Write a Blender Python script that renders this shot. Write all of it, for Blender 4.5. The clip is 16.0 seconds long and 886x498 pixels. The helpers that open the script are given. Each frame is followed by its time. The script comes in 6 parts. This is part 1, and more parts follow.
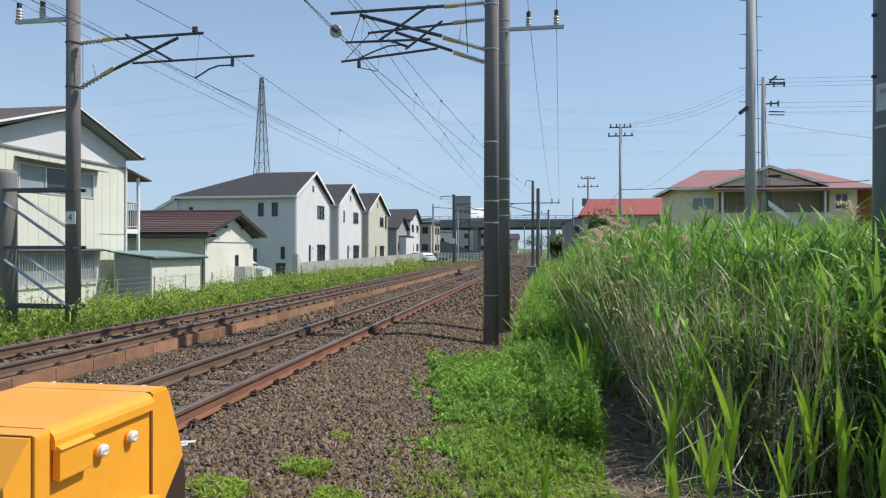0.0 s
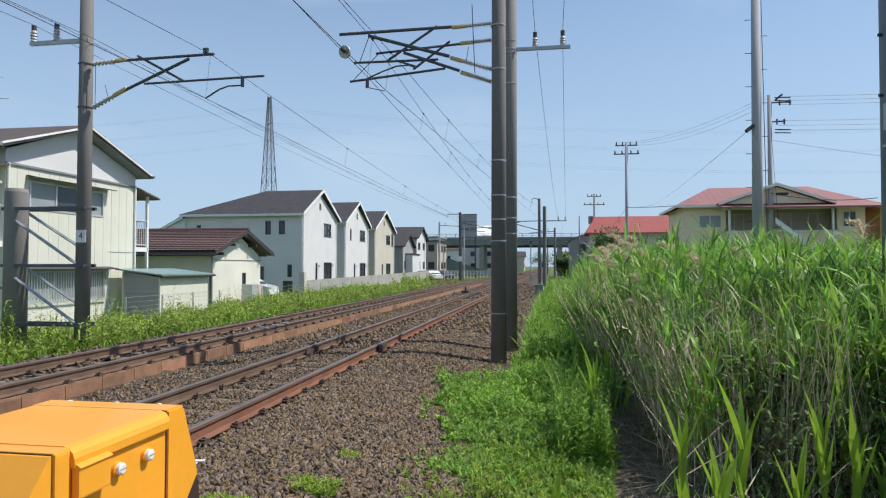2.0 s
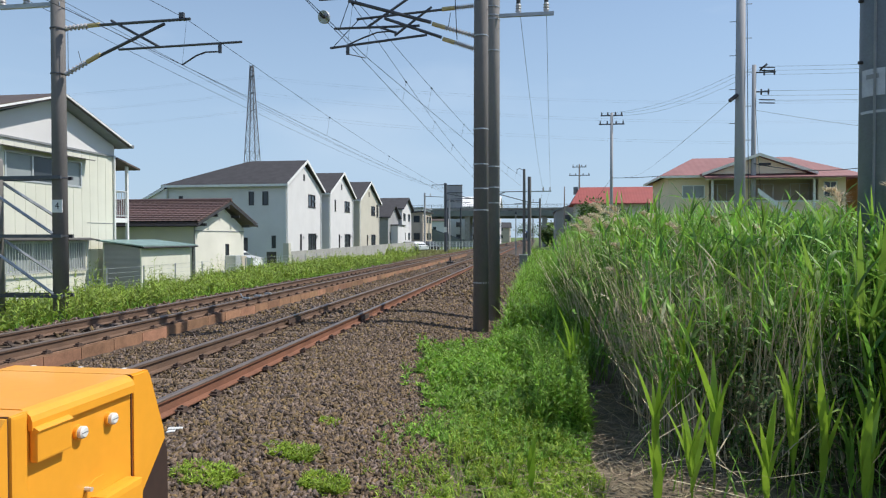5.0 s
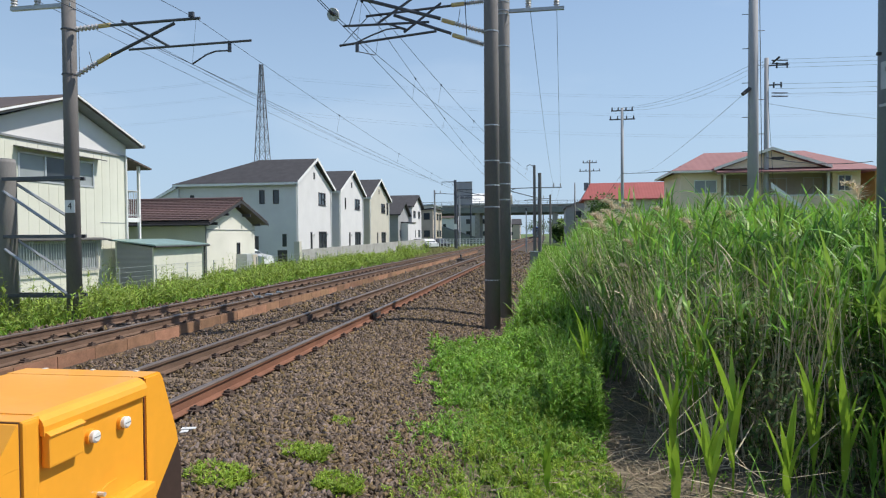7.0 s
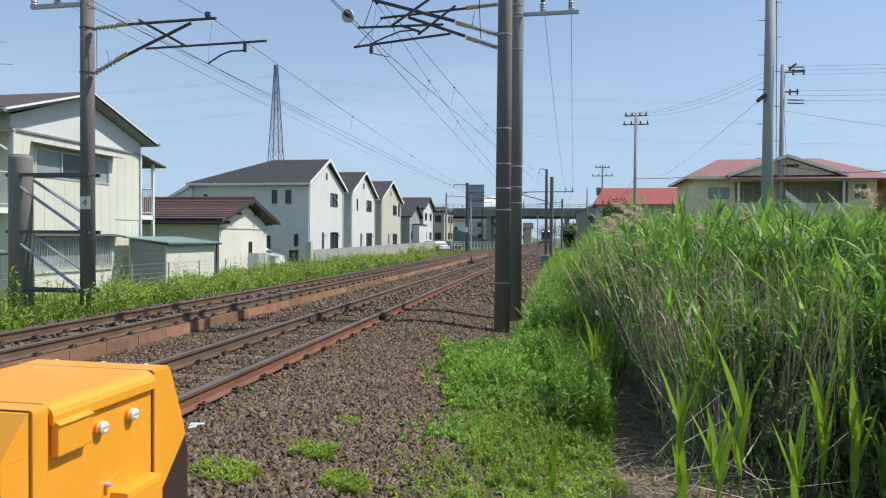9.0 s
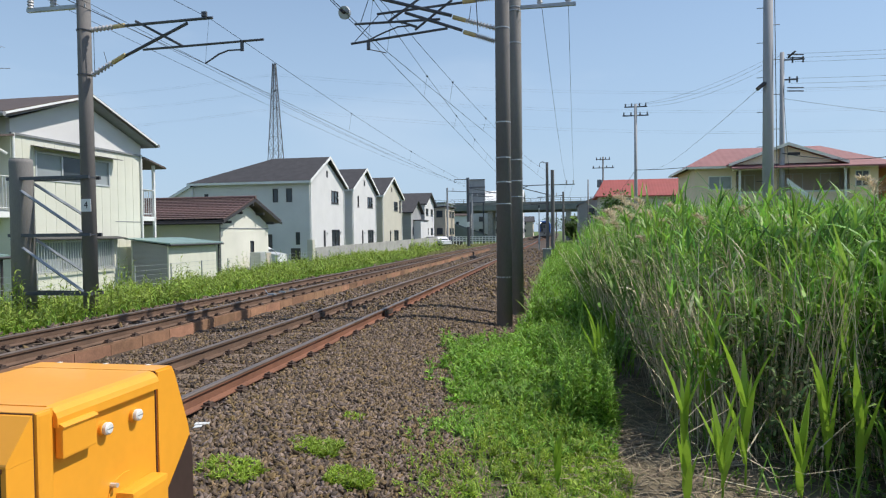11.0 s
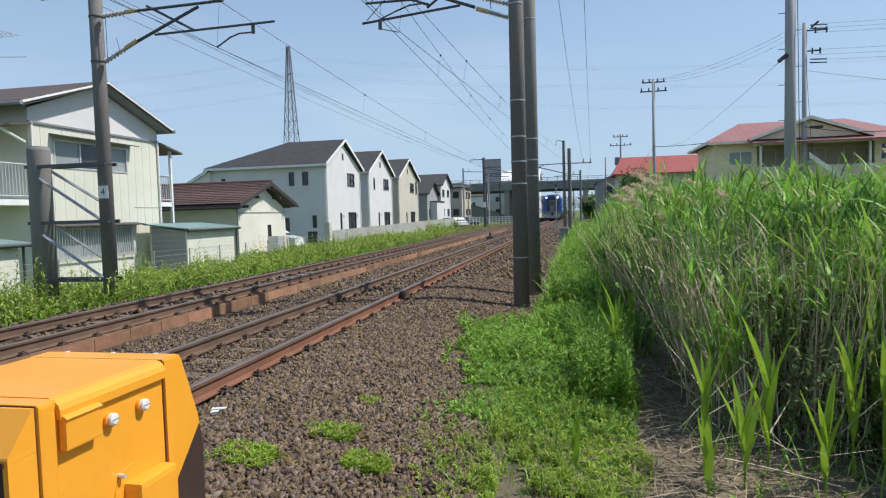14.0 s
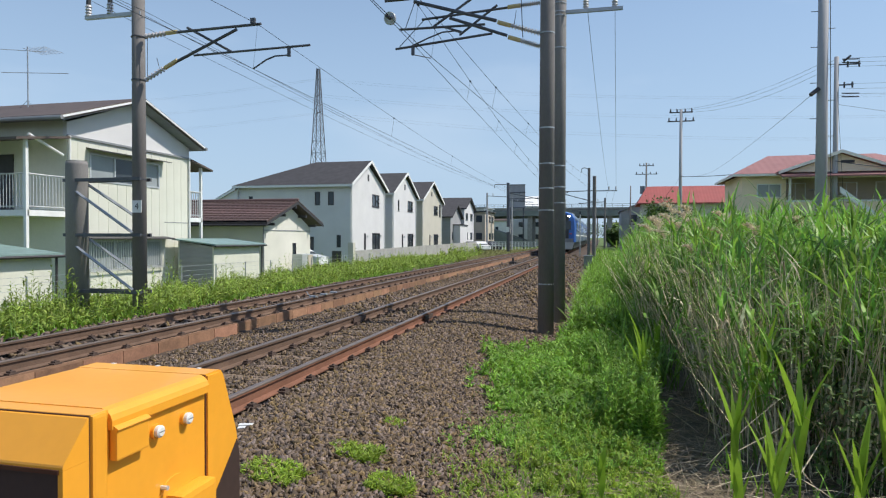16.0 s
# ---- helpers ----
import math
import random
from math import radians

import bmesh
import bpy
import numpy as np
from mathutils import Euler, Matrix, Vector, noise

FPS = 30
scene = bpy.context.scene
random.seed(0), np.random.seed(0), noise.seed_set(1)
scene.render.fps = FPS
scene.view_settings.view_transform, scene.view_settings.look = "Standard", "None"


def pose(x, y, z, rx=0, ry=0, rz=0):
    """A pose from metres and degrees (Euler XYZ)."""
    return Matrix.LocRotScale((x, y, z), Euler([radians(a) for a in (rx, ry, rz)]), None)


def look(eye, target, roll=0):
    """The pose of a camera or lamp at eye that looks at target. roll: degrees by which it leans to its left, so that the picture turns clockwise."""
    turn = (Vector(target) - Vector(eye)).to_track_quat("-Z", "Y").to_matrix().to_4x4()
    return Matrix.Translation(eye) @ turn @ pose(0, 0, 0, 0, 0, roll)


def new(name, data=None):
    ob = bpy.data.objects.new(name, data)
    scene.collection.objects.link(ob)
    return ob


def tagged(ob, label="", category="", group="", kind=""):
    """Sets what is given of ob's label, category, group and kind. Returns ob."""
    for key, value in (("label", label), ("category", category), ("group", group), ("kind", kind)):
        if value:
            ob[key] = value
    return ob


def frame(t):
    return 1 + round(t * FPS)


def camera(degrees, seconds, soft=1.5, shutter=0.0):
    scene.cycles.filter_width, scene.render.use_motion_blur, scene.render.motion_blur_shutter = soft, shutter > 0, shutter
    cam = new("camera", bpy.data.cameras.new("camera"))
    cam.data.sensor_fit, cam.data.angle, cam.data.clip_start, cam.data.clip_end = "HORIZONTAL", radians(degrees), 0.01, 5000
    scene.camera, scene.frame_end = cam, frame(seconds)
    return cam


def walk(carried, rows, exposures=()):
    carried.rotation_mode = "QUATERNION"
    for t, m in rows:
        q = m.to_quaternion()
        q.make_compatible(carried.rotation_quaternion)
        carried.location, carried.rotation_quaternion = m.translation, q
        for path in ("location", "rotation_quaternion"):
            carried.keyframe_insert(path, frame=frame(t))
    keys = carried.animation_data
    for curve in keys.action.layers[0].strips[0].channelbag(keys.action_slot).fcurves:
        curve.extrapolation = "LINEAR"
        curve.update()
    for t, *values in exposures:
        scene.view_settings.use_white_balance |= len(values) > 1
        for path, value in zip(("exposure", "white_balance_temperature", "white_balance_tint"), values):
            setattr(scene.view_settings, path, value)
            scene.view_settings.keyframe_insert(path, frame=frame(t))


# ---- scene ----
cam = camera(68.62, 16.0, soft=1.2)
PATH = [
    (0, pose(-0.000, -0.000, 1.420, 89.95, -0.07, 8.96)),
    (0.5, pose(-0.023, 0.009, 1.422, 90.14, -0.05, 9.04)),
    (1, pose(-0.022, 0.002, 1.421, 90.28, 0.38, 9.55)),
    (1.5, pose(-0.020, -0.015, 1.431, 91.48, -0.40, 9.72)),
    (2, pose(-0.024, -0.028, 1.426, 91.52, -0.06, 9.50)),
    (2.5, pose(-0.018, -0.031, 1.425, 91.96, -0.28, 9.09)),
    (3, pose(-0.008, -0.001, 1.418, 89.87, -0.55, 7.37)),
    (3.5, pose(0.021, 0.010, 1.401, 87.21, 0.51, 8.55)),
    (4, pose(0.051, -0.025, 1.392, 87.98, 0.34, 8.43)),
    (6.5, pose(0.017, 0.058, 1.398, 89.24, -0.15, 8.35)),
    (7, pose(0.014, 0.052, 1.399, 88.72, 0.49, 9.14)),
    (7.5, pose(0.032, 0.042, 1.401, 88.91, 1.34, 9.48)),
    (8, pose(0.026, 0.069, 1.402, 89.53, 1.27, 9.66)),
    (8.5, pose(0.024, 0.060, 1.396, 88.75, 0.00, 10.14)),
    (9, pose(0.029, 0.043, 1.388, 88.95, -0.46, 10.13)),
    (11.5, pose(0.037, 0.045, 1.386, 88.06, 0.88, 10.29)),
    (12, pose(0.026, 0.091, 1.382, 87.42, -0.02, 9.72)),
    (12.5, pose(0.046, 0.088, 1.388, 88.07, 1.83, 10.83)),
    (13, pose(0.062, 0.073, 1.390, 87.68, 2.20, 11.12)),
    (13.5, pose(0.066, 0.098, 1.389, 87.35, 2.35, 12.87)),
    (14, pose(0.048, 0.127, 1.389, 86.89, 1.62, 11.75)),
    (14.5, pose(0.022, 0.126, 1.382, 88.44, 0.59, 12.71)),
    (15, pose(0.040, 0.070, 1.389, 88.30, 0.51, 13.83)),
    (15.5, pose(0.042, 0.057, 1.390, 88.70, 0.01, 13.17)),
    (16, pose(-0.011, 0.070, 1.403, 88.95, -0.15, 13.72)),
]
walk(cam, PATH)

# ---- light: high summer sun from the right, clear hazy sky ----
SUN_AZ, SUN_EL = 14.5, 54.0  # degrees from +x towards +y, and up
sun_dir = Vector((math.cos(radians(SUN_EL)) * math.cos(radians(SUN_AZ)), math.cos(radians(SUN_EL)) * math.sin(radians(SUN_AZ)), math.sin(radians(SUN_EL))))
sun_data = bpy.data.lights.new("sun", "SUN")
sun_data.energy, sun_data.angle, sun_data.color = 4.7, radians(0.6), (1.0, 0.95, 0.87)
sun = new("sun", sun_data)
sun.matrix_world = look(sun_dir * 200, (0, 0, 0))

world = bpy.data.worlds.new("sky")
scene.world = world
world.use_nodes = True
wn, wl = world.node_tree.nodes, world.node_tree.links
wn.clear()
w_out = wn.new("ShaderNodeOutputWorld")
w_bg = wn.new("ShaderNodeBackground")
w_sky = wn.new("ShaderNodeTexSky")
w_sky.sky_type = "NISHITA"
w_sky.sun_disc = False
w_sky.sun_elevation, w_sky.sun_rotation = radians(SUN_EL), radians(90 - SUN_AZ)
w_sky.air_density, w_sky.dust_density, w_sky.ozone_density = 1.0, 0.3, 3.0
w_co = wn.new("ShaderNodeTexCoord")
w_map = wn.new("ShaderNodeMapping")
w_map.inputs["Scale"].default_value = (1.2, 1.2, 4.0)
w_noise = wn.new("ShaderNodeTexNoise")
w_noise.inputs["Scale"].default_value, w_noise.inputs["Detail"].default_value = 1.6, 6
w_ramp = wn.new("ShaderNodeValToRGB")
w_ramp.color_ramp.elements[0].position, w_ramp.color_ramp.elements[1].position = 0.52, 0.8
w_ramp.color_ramp.elements[0].color, w_ramp.color_ramp.elements[1].color = (0, 0, 0, 1), (0.45, 0.45, 0.45, 1)
w_mix = wn.new("ShaderNodeMix")
w_mix.data_type = "RGBA"
w_mix.inputs["B"].default_value = (7.5, 8.0, 8.6, 1)
wl.new(w_co.outputs["Generated"], w_map.inputs["Vector"])
wl.new(w_map.outputs["Vector"], w_noise.inputs["Vector"])
wl.new(w_noise.outputs["Fac"], w_ramp.inputs["Fac"])
wl.new(w_ramp.outputs["Color"], w_mix.inputs["Factor"])
wl.new(w_sky.outputs["Color"], w_mix.inputs["A"])
# summer haze that veils the sky towards the horizon
w_sep = wn.new("ShaderNodeSeparateXYZ")
w_rng = wn.new("ShaderNodeMapRange")
w_rng.interpolation_type = "SMOOTHSTEP"
w_rng.inputs["From Min"].default_value, w_rng.inputs["From Max"].default_value = -0.05, 0.70
w_rng.inputs["To Min"].default_value, w_rng.inputs["To Max"].default_value = 0.9, 0.0
w_haze = wn.new("ShaderNodeMix")
w_haze.data_type = "RGBA"
w_haze.inputs["B"].default_value = (3.05, 4.15, 5.5, 1)
wl.new(w_co.outputs["Generated"], w_sep.inputs["Vector"])
wl.new(w_sep.outputs["Z"], w_rng.inputs["Value"])
wl.new(w_rng.outputs["Result"], w_haze.inputs["Factor"])
wl.new(w_mix.outputs["Result"], w_haze.inputs["A"])
wl.new(w_haze.outputs["Result"], w_bg.inputs["Color"])
w_bg.inputs["Strength"].default_value = 0.145
wl.new(w_bg.outputs["Background"], w_out.inputs["Surface"])
scene.view_settings.exposure = 0.0

# ---- materials ----
def mat(name, col, rough=0.7, metal=0.0, var=0.25, scale=3.0, fine=40.0, bump=0.25, island=0.0, tint=None, coat=0.0, leaf=0.0, ribs=None, rib_bump=0.5, objrand=0.0, stretch=None, grey=0.0):
    """Principled surface with a coarse and a fine variation; island and objrand vary it piece by piece."""
    m = bpy.data.materials.new(name)
    m.use_nodes = True
    nt = m.node_tree
    n, l = nt.nodes, nt.links
    b = n["Principled BSDF"]
    b.inputs["Roughness"].default_value, b.inputs["Metallic"].default_value = rough, metal
    b.inputs["Coat Weight"].default_value = coat
    co = n.new("ShaderNodeTexCoord")
    mp = n.new("ShaderNodeMapping")
    if stretch:
        mp.inputs["Scale"].default_value = stretch
    l.new(co.outputs["Object"], mp.inputs["Vector"])
    n1, n2 = n.new("ShaderNodeTexNoise"), n.new("ShaderNodeTexNoise")
    n1.inputs["Scale"].default_value, n1.inputs["Detail"].default_value = scale, 5
    n2.inputs["Scale"].default_value, n2.inputs["Detail"].default_value = fine, 3
    l.new(mp.outputs["Vector"], n1.inputs["Vector"])
    l.new(mp.outputs["Vector"], n2.inputs["Vector"])
    add = n.new("ShaderNodeMath")
    add.operation = "MULTIPLY_ADD"
    add.inputs[1].default_value = 0.45
    l.new(n2.outputs["Fac"], add.inputs[0])
    l.new(n1.outputs["Fac"], add.inputs[2])
    rg = n.new("ShaderNodeMapRange")
    rg.inputs["From Min"].default_value, rg.inputs["From Max"].default_value = 0.45, 1.0
    l.new(add.outputs[0], rg.inputs["Value"])
    mix = n.new("ShaderNodeMix")
    mix.data_type = "RGBA"
    c2 = tint or [min(1, c * (1 + var)) for c in col]
    c1 = [c * (1 - var) for c in col]
    mix.inputs["A"].default_value, mix.inputs["B"].default_value = (*c1, 1), (*c2, 1)
    l.new(rg.outputs["Result"], mix.inputs["Factor"])
    last = mix.outputs["Result"]
    if island or objrand:
        src = n.new("ShaderNodeNewGeometry").outputs["Random Per Island"] if island else n.new("ShaderNodeObjectInfo").outputs["Random"]
        k = island or objrand
        r2 = n.new("ShaderNodeMapRange")
        r2.inputs["To Min"].default_value, r2.inputs["To Max"].default_value = 1 - k, 1 + k
        l.new(src, r2.inputs["Value"])
        hs = n.new("ShaderNodeHueSaturation")
        l.new(r2.outputs["Result"], hs.inputs["Value"])
        h2 = n.new("ShaderNodeMapRange")
        h2.inputs["To Min"].default_value, h2.inputs["To Max"].default_value = 0.5 - 0.03 * k, 0.5 + 0.04 * k
        frac = n.new("ShaderNodeMath")
        frac.operation = "MULTIPLY_ADD"
        frac.inputs[1].default_value, frac.inputs[2].default_value = 17.3, 0.0
        fr2 = n.new("ShaderNodeMath")
        fr2.operation = "FRACT"
        l.new(src, frac.inputs[0])
        l.new(frac.outputs[0], fr2.inputs[0])
        l.new(fr2.outputs[0], h2.inputs["Value"])
        l.new(h2.outputs["Result"], hs.inputs["Hue"])
        if grey:
            h3 = n.new("ShaderNodeMapRange")
            h3.inputs["To Min"].default_value, h3.inputs["To Max"].default_value = 1 - grey, 1 + 0.5 * grey
            l.new(fr2.outputs[0], h3.inputs["Value"])
            l.new(h3.outputs["Result"], hs.inputs["Saturation"])
        l.new(last, hs.inputs["Color"])
        last = hs.outputs["Color"]
    l.new(last, b.inputs["Base Color"])
    if bump or ribs:
        bp = n.new("ShaderNodeBump")
        bp.inputs["Strength"].default_value, bp.inputs["Distance"].default_value = bump, 0.01
        l.new(n2.outputs["Fac"], bp.inputs["Height"])
        normal = bp.outputs["Normal"]
        if ribs:
            wv = n.new("ShaderNodeTexWave")
            wv.bands_direction, wv.wave_profile = ribs[0], ribs[2] if len(ribs) > 2 else "SIN"
            wv.inputs["Scale"].default_value = 0.314 / ribs[1]
            l.new(co.outputs["Object"], wv.inputs["Vector"])
            b2 = n.new("ShaderNodeBump")
            b2.inputs["Strength"].default_value, b2.inputs["Distance"].default_value = rib_bump, 0.02
            l.new(wv.outputs["Fac"], b2.inputs["Height"])
            l.new(normal, b2.inputs["Normal"])
            normal = b2.outputs["Normal"]
        l.new(normal, b.inputs["Normal"])
    if leaf:
        tr = n.new("ShaderNodeBsdfTranslucent")
        ms = n.new("ShaderNodeMixShader")
        ms.inputs["Fac"].default_value = leaf
        l.new(last, tr.inputs["Color"])
        l.new(b.outputs["BSDF"], ms.inputs[1])
        l.new(tr.outputs["BSDF"], ms.inputs[2])
        l.new(ms.outputs["Shader"], n["Material Output"].inputs["Surface"])
    return m


def glow(name, col, power):
    m = bpy.data.materials.new(name)
    m.use_nodes = True
    b = m.node_tree.nodes["Principled BSDF"]
    b.inputs["Base Color"].default_value = (*col, 1)
    b.inputs["Emission Color"].default_value = (*col, 1)
    b.inputs["Emission Strength"].default_value = power
    return m


M = dict(
    soil=mat("soil", (0.16, 0.13, 0.085), 0.95, var=0.5, scale=1.2, fine=25, bump=0.8),
    grass_far=mat("grass_far", (0.10, 0.15, 0.035), 0.95, var=0.5, scale=0.6, fine=8, bump=0.6),
    # bed darker than its stones: shade in the gaps put into the colour
    ballast=mat("ballast", (0.07, 0.048, 0.034), 0.95, var=0.45, scale=2.0, fine=28, bump=1.0),
    stone=mat("ballast_stone", (0.155, 0.102, 0.063), 0.9, var=0.4, scale=25, fine=140, bump=0.5, island=0.6, grey=0.45),
    rail_red=mat("red_rusty_rail", (0.21, 0.093, 0.055), 0.85, var=0.3, scale=2, fine=60, bump=0.3),
    rail=mat("rusty_rail", (0.15, 0.092, 0.062), 0.85, var=0.35, scale=2, fine=60, bump=0.3),
    railhead=mat("rail_head", (0.22, 0.17, 0.14), 0.45, 0.6, var=0.25, scale=2, fine=90, bump=0.1),
    clip=mat("rail_clip_iron", (0.085, 0.055, 0.042), 0.8, var=0.3),
    sleeper=mat("sleeper", (0.17, 0.12, 0.085), 0.9, var=0.3, scale=5, fine=50, bump=0.4, objrand=0.25),
    board=mat("rusty_board", (0.245, 0.14, 0.085), 0.9, var=0.35, scale=4, fine=40, bump=0.4),
    concrete=mat("concrete", (0.30, 0.29, 0.27), 0.9, var=0.25, scale=2, fine=60, bump=0.3),
    pole=mat("pole_concrete", (0.175, 0.163, 0.156), 0.85, var=0.2, scale=1.5, fine=50, bump=0.25, stretch=(1, 1, 0.25)),
    pole_light=mat("pole_concrete_light", (0.36, 0.36, 0.37), 0.85, var=0.15, scale=1.5, fine=50, bump=0.2, stretch=(1, 1, 0.25)),
    # dark blue-grey of the post's shaded side, put into its base colour
    pole_shaded=mat("pole_shaded_blue", (0.17, 0.20, 0.245), 0.55, 0.3, var=0.2, scale=2, fine=40, bump=0.1),
    galv=mat("galvanised_steel", (0.42, 0.44, 0.46), 0.5, 0.6, var=0.2, scale=5, fine=60, bump=0.1),
    steel_dark=mat("weathered_steel", (0.10, 0.105, 0.12), 0.55, 0.5, var=0.25, scale=5, fine=60, bump=0.15),
    wire=mat("wire", (0.045, 0.05, 0.06), 0.6, 0.4, var=0.15, bump=0),
    porcelain=mat("porcelain", (0.46, 0.45, 0.45), 0.3, var=0.12, scale=10, bump=0.05, coat=0.4),
    frp=mat("yellow_sleeve", (0.55, 0.44, 0.22), 0.6, var=0.25, scale=8, bump=0.1),
    yellow=mat("yellow_paint", (0.86, 0.37, 0.03), 0.42, var=0.06, scale=3, fine=25, bump=0.04, coat=0.15),
    white_plastic=mat("white_plastic", (0.75, 0.75, 0.72), 0.4, var=0.08, bump=0.03),
    # near-black that stands for the shade inside the box's openings
    black=mat("opening_shade", (0.045, 0.024, 0.018), 0.7, var=0.3, bump=0.05),
    gap=mat("seam_rubber", (0.09, 0.03, 0.012), 0.9, var=0.2, bump=0.1),
    siding=mat("white_siding", (0.66, 0.655, 0.56), 0.7, var=0.07, scale=0.8, fine=18, bump=0.06, ribs=("Y", 0.45), rib_bump=0.25),
    stucco=mat("white_stucco", (0.66, 0.65, 0.65), 0.85, var=0.07, scale=0.8, fine=50, bump=0.15),
    stucco2=mat("offwhite_stucco", (0.55, 0.52, 0.44), 0.85, var=0.07, scale=0.8, fine=50, bump=0.15),
    cream=mat("cream_mortar", (0.69, 0.67, 0.59), 0.85, var=0.1, scale=0.7, fine=40, bump=0.15),
    graywall=mat("grey_siding", (0.34, 0.34, 0.34), 0.8, var=0.1, scale=1, fine=30, bump=0.1, ribs=("Z", 0.2), rib_bump=0.3),
    beige=mat("beige_wall", (0.52, 0.45, 0.36), 0.85, var=0.1, scale=1, fine=30, bump=0.1),
    tan=mat("tan_wall", (0.84, 0.69, 0.51), 0.85, var=0.1, scale=0.7, fine=30, bump=0.1),
    eave=mat("weathered_eave_board", (0.82, 0.77, 0.70), 0.7, var=0.12, scale=2, fine=20, bump=0.05),
    ochre=mat("ochre_wall", (0.55, 0.31, 0.12), 0.85, var=0.1, scale=0.7, fine=30, bump=0.1),
    slate=mat("dark_slate_roof", (0.055, 0.052, 0.055), 0.8, var=0.25, scale=2, fine=20, bump=0.3, ribs=("Z", 0.12, "SAW"), rib_bump=0.5),
    brownroof=mat("brown_metal_roof", (0.10, 0.075, 0.065), 0.7, var=0.25, scale=2, fine=20, bump=0.2),
    tile=mat("redbrown_tile", (0.13, 0.078, 0.068), 0.65, var=0.25, scale=4, fine=30, bump=0.2, objrand=0.25),
    redroof=mat("red_roof", (0.36, 0.082, 0.072), 0.65, var=0.12, scale=1, fine=20, bump=0.1, ribs=("X", 0.4), rib_bump=0.4),
    pinkroof=mat("faded_red_roof", (0.30, 0.135, 0.13), 0.7, var=0.15, scale=1, fine=20, bump=0.1, ribs=("X", 0.4), rib_bump=0.3),
    greenmetal=mat("green_metal_roof", (0.25, 0.36, 0.33), 0.5, 0.3, var=0.25, scale=3, fine=30, bump=0.1, ribs=("X", 0.3), rib_bump=0.5),
    alu=mat("aluminium", (0.62, 0.63, 0.63), 0.45, 0.5, var=0.08, scale=4, bump=0.04),
    trim_white=mat("white_trim", (0.78, 0.78, 0.76), 0.6, var=0.08, scale=3, bump=0.05),
    trim_dark=mat("dark_trim", (0.045, 0.042, 0.045), 0.55, var=0.2, scale=4, bump=0.05),
    trim_grey=mat("grey_trim", (0.22, 0.23, 0.24), 0.6, var=0.15, scale=4, bump=0.05),
    glass=mat("window_glass", (0.045, 0.055, 0.065), 0.06, var=0.2, scale=0.6, bump=0.0),
    frosted=mat("frosted_glass", (0.30, 0.33, 0.34), 0.3, var=0.1, scale=1.5, bump=0.02),
    blockwall=mat("block_wall", (0.36, 0.35, 0.33), 0.9, var=0.2, scale=1.2, fine=40, bump=0.3),
    asphalt=mat("asphalt", (0.07, 0.07, 0.07), 0.95, var=0.2, scale=2, fine=60, bump=0.3),
    bridge=mat("bridge_girder", (0.20, 0.22, 0.20), 0.8, var=0.25, scale=0.5, fine=10, bump=0.1),
    leaf=mat("weed_leaf", (0.215, 0.375, 0.045), 0.6, var=0.3, scale=1.5, fine=10, bump=0, island=0.45, leaf=0.35),
    drygrass=mat("dry_grass", (0.26, 0.25, 0.10), 0.8, var=0.3, scale=0.5, fine=6, bump=0, island=0.4, leaf=0.3),
    pole_mid=mat("pole_concrete_mid", (0.225, 0.214, 0.205), 0.85, var=0.2, scale=1.5, fine=50, bump=0.25, stretch=(1, 1, 0.25)),
    # leaf colour darkened to stand for the shade deep in the reeds
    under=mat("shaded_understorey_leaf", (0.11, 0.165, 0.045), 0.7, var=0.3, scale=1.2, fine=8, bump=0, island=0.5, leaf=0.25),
    leaf_dark=mat("bank_leaf", (0.27, 0.36, 0.06), 0.65, var=0.3, scale=0.9, fine=8, bump=0, island=0.5, leaf=0.3),
    reed=mat("reed_leaf", (0.205, 0.37, 0.055), 0.5, var=0.3, scale=1.0, fine=8, bump=0, island=0.55, leaf=0.45),
    leaf_young=mat("young_weed_leaf", (0.29, 0.40, 0.045), 0.6, var=0.3, scale=2, fine=12, bump=0, island=0.4, leaf=0.4),
    shoot=mat("young_reed_leaf", (0.25, 0.43, 0.04), 0.45, var=0.2, scale=3, fine=20, bump=0, island=0.25, leaf=0.4),
    litter=mat("plant_litter", (0.30, 0.235, 0.155), 0.9, var=0.3, scale=3, fine=20, bump=0.1, island=0.45),
    straw=mat("dry_reed", (0.60, 0.50, 0.34), 0.8, var=0.3, scale=3, fine=20, bump=0.1, island=0.4),
    plume=mat("reed_plume", (0.70, 0.60, 0.45), 0.9, var=0.3, scale=6, fine=40, bump=0, island=0.3, leaf=0.3),
    bush=mat("bush_leaf", (0.085, 0.145, 0.035), 0.6, var=0.3, scale=1, bump=0, island=0.45, leaf=0.3),
    train_blue=mat("train_blue", (0.02, 0.11, 0.42), 0.35, var=0.08, scale=0.6, bump=0.02, coat=0.3),
    train_grey=mat("train_silver", (0.42, 0.44, 0.45), 0.4, 0.4, var=0.1, scale=0.6, bump=0.02),
    train_side=mat("train_side", (0.10, 0.15, 0.21), 0.4, 0.2, var=0.1, scale=0.6, bump=0.02),
    panel=mat("stained_panel", (0.285, 0.155, 0.09), 0.9, var=0.3, scale=5, fine=40, bump=0.3, objrand=0.3),
    train_dark=mat("train_dark", (0.035, 0.037, 0.04), 0.5, var=0.2, scale=2, bump=0.05),
    headlight=glow("headlight_glow", (1.0, 0.97, 0.82), 14.0),
    redlamp=mat("signal_red", (0.45, 0.05, 0.04), 0.5, var=0.1),
    car_white=mat("car_white", (0.75, 0.76, 0.77), 0.3, var=0.04, scale=1, bump=0, coat=0.5),
    car_dark=mat("car_dark", (0.03, 0.03, 0.035), 0.3, var=0.1, scale=1, bump=0, coat=0.5),
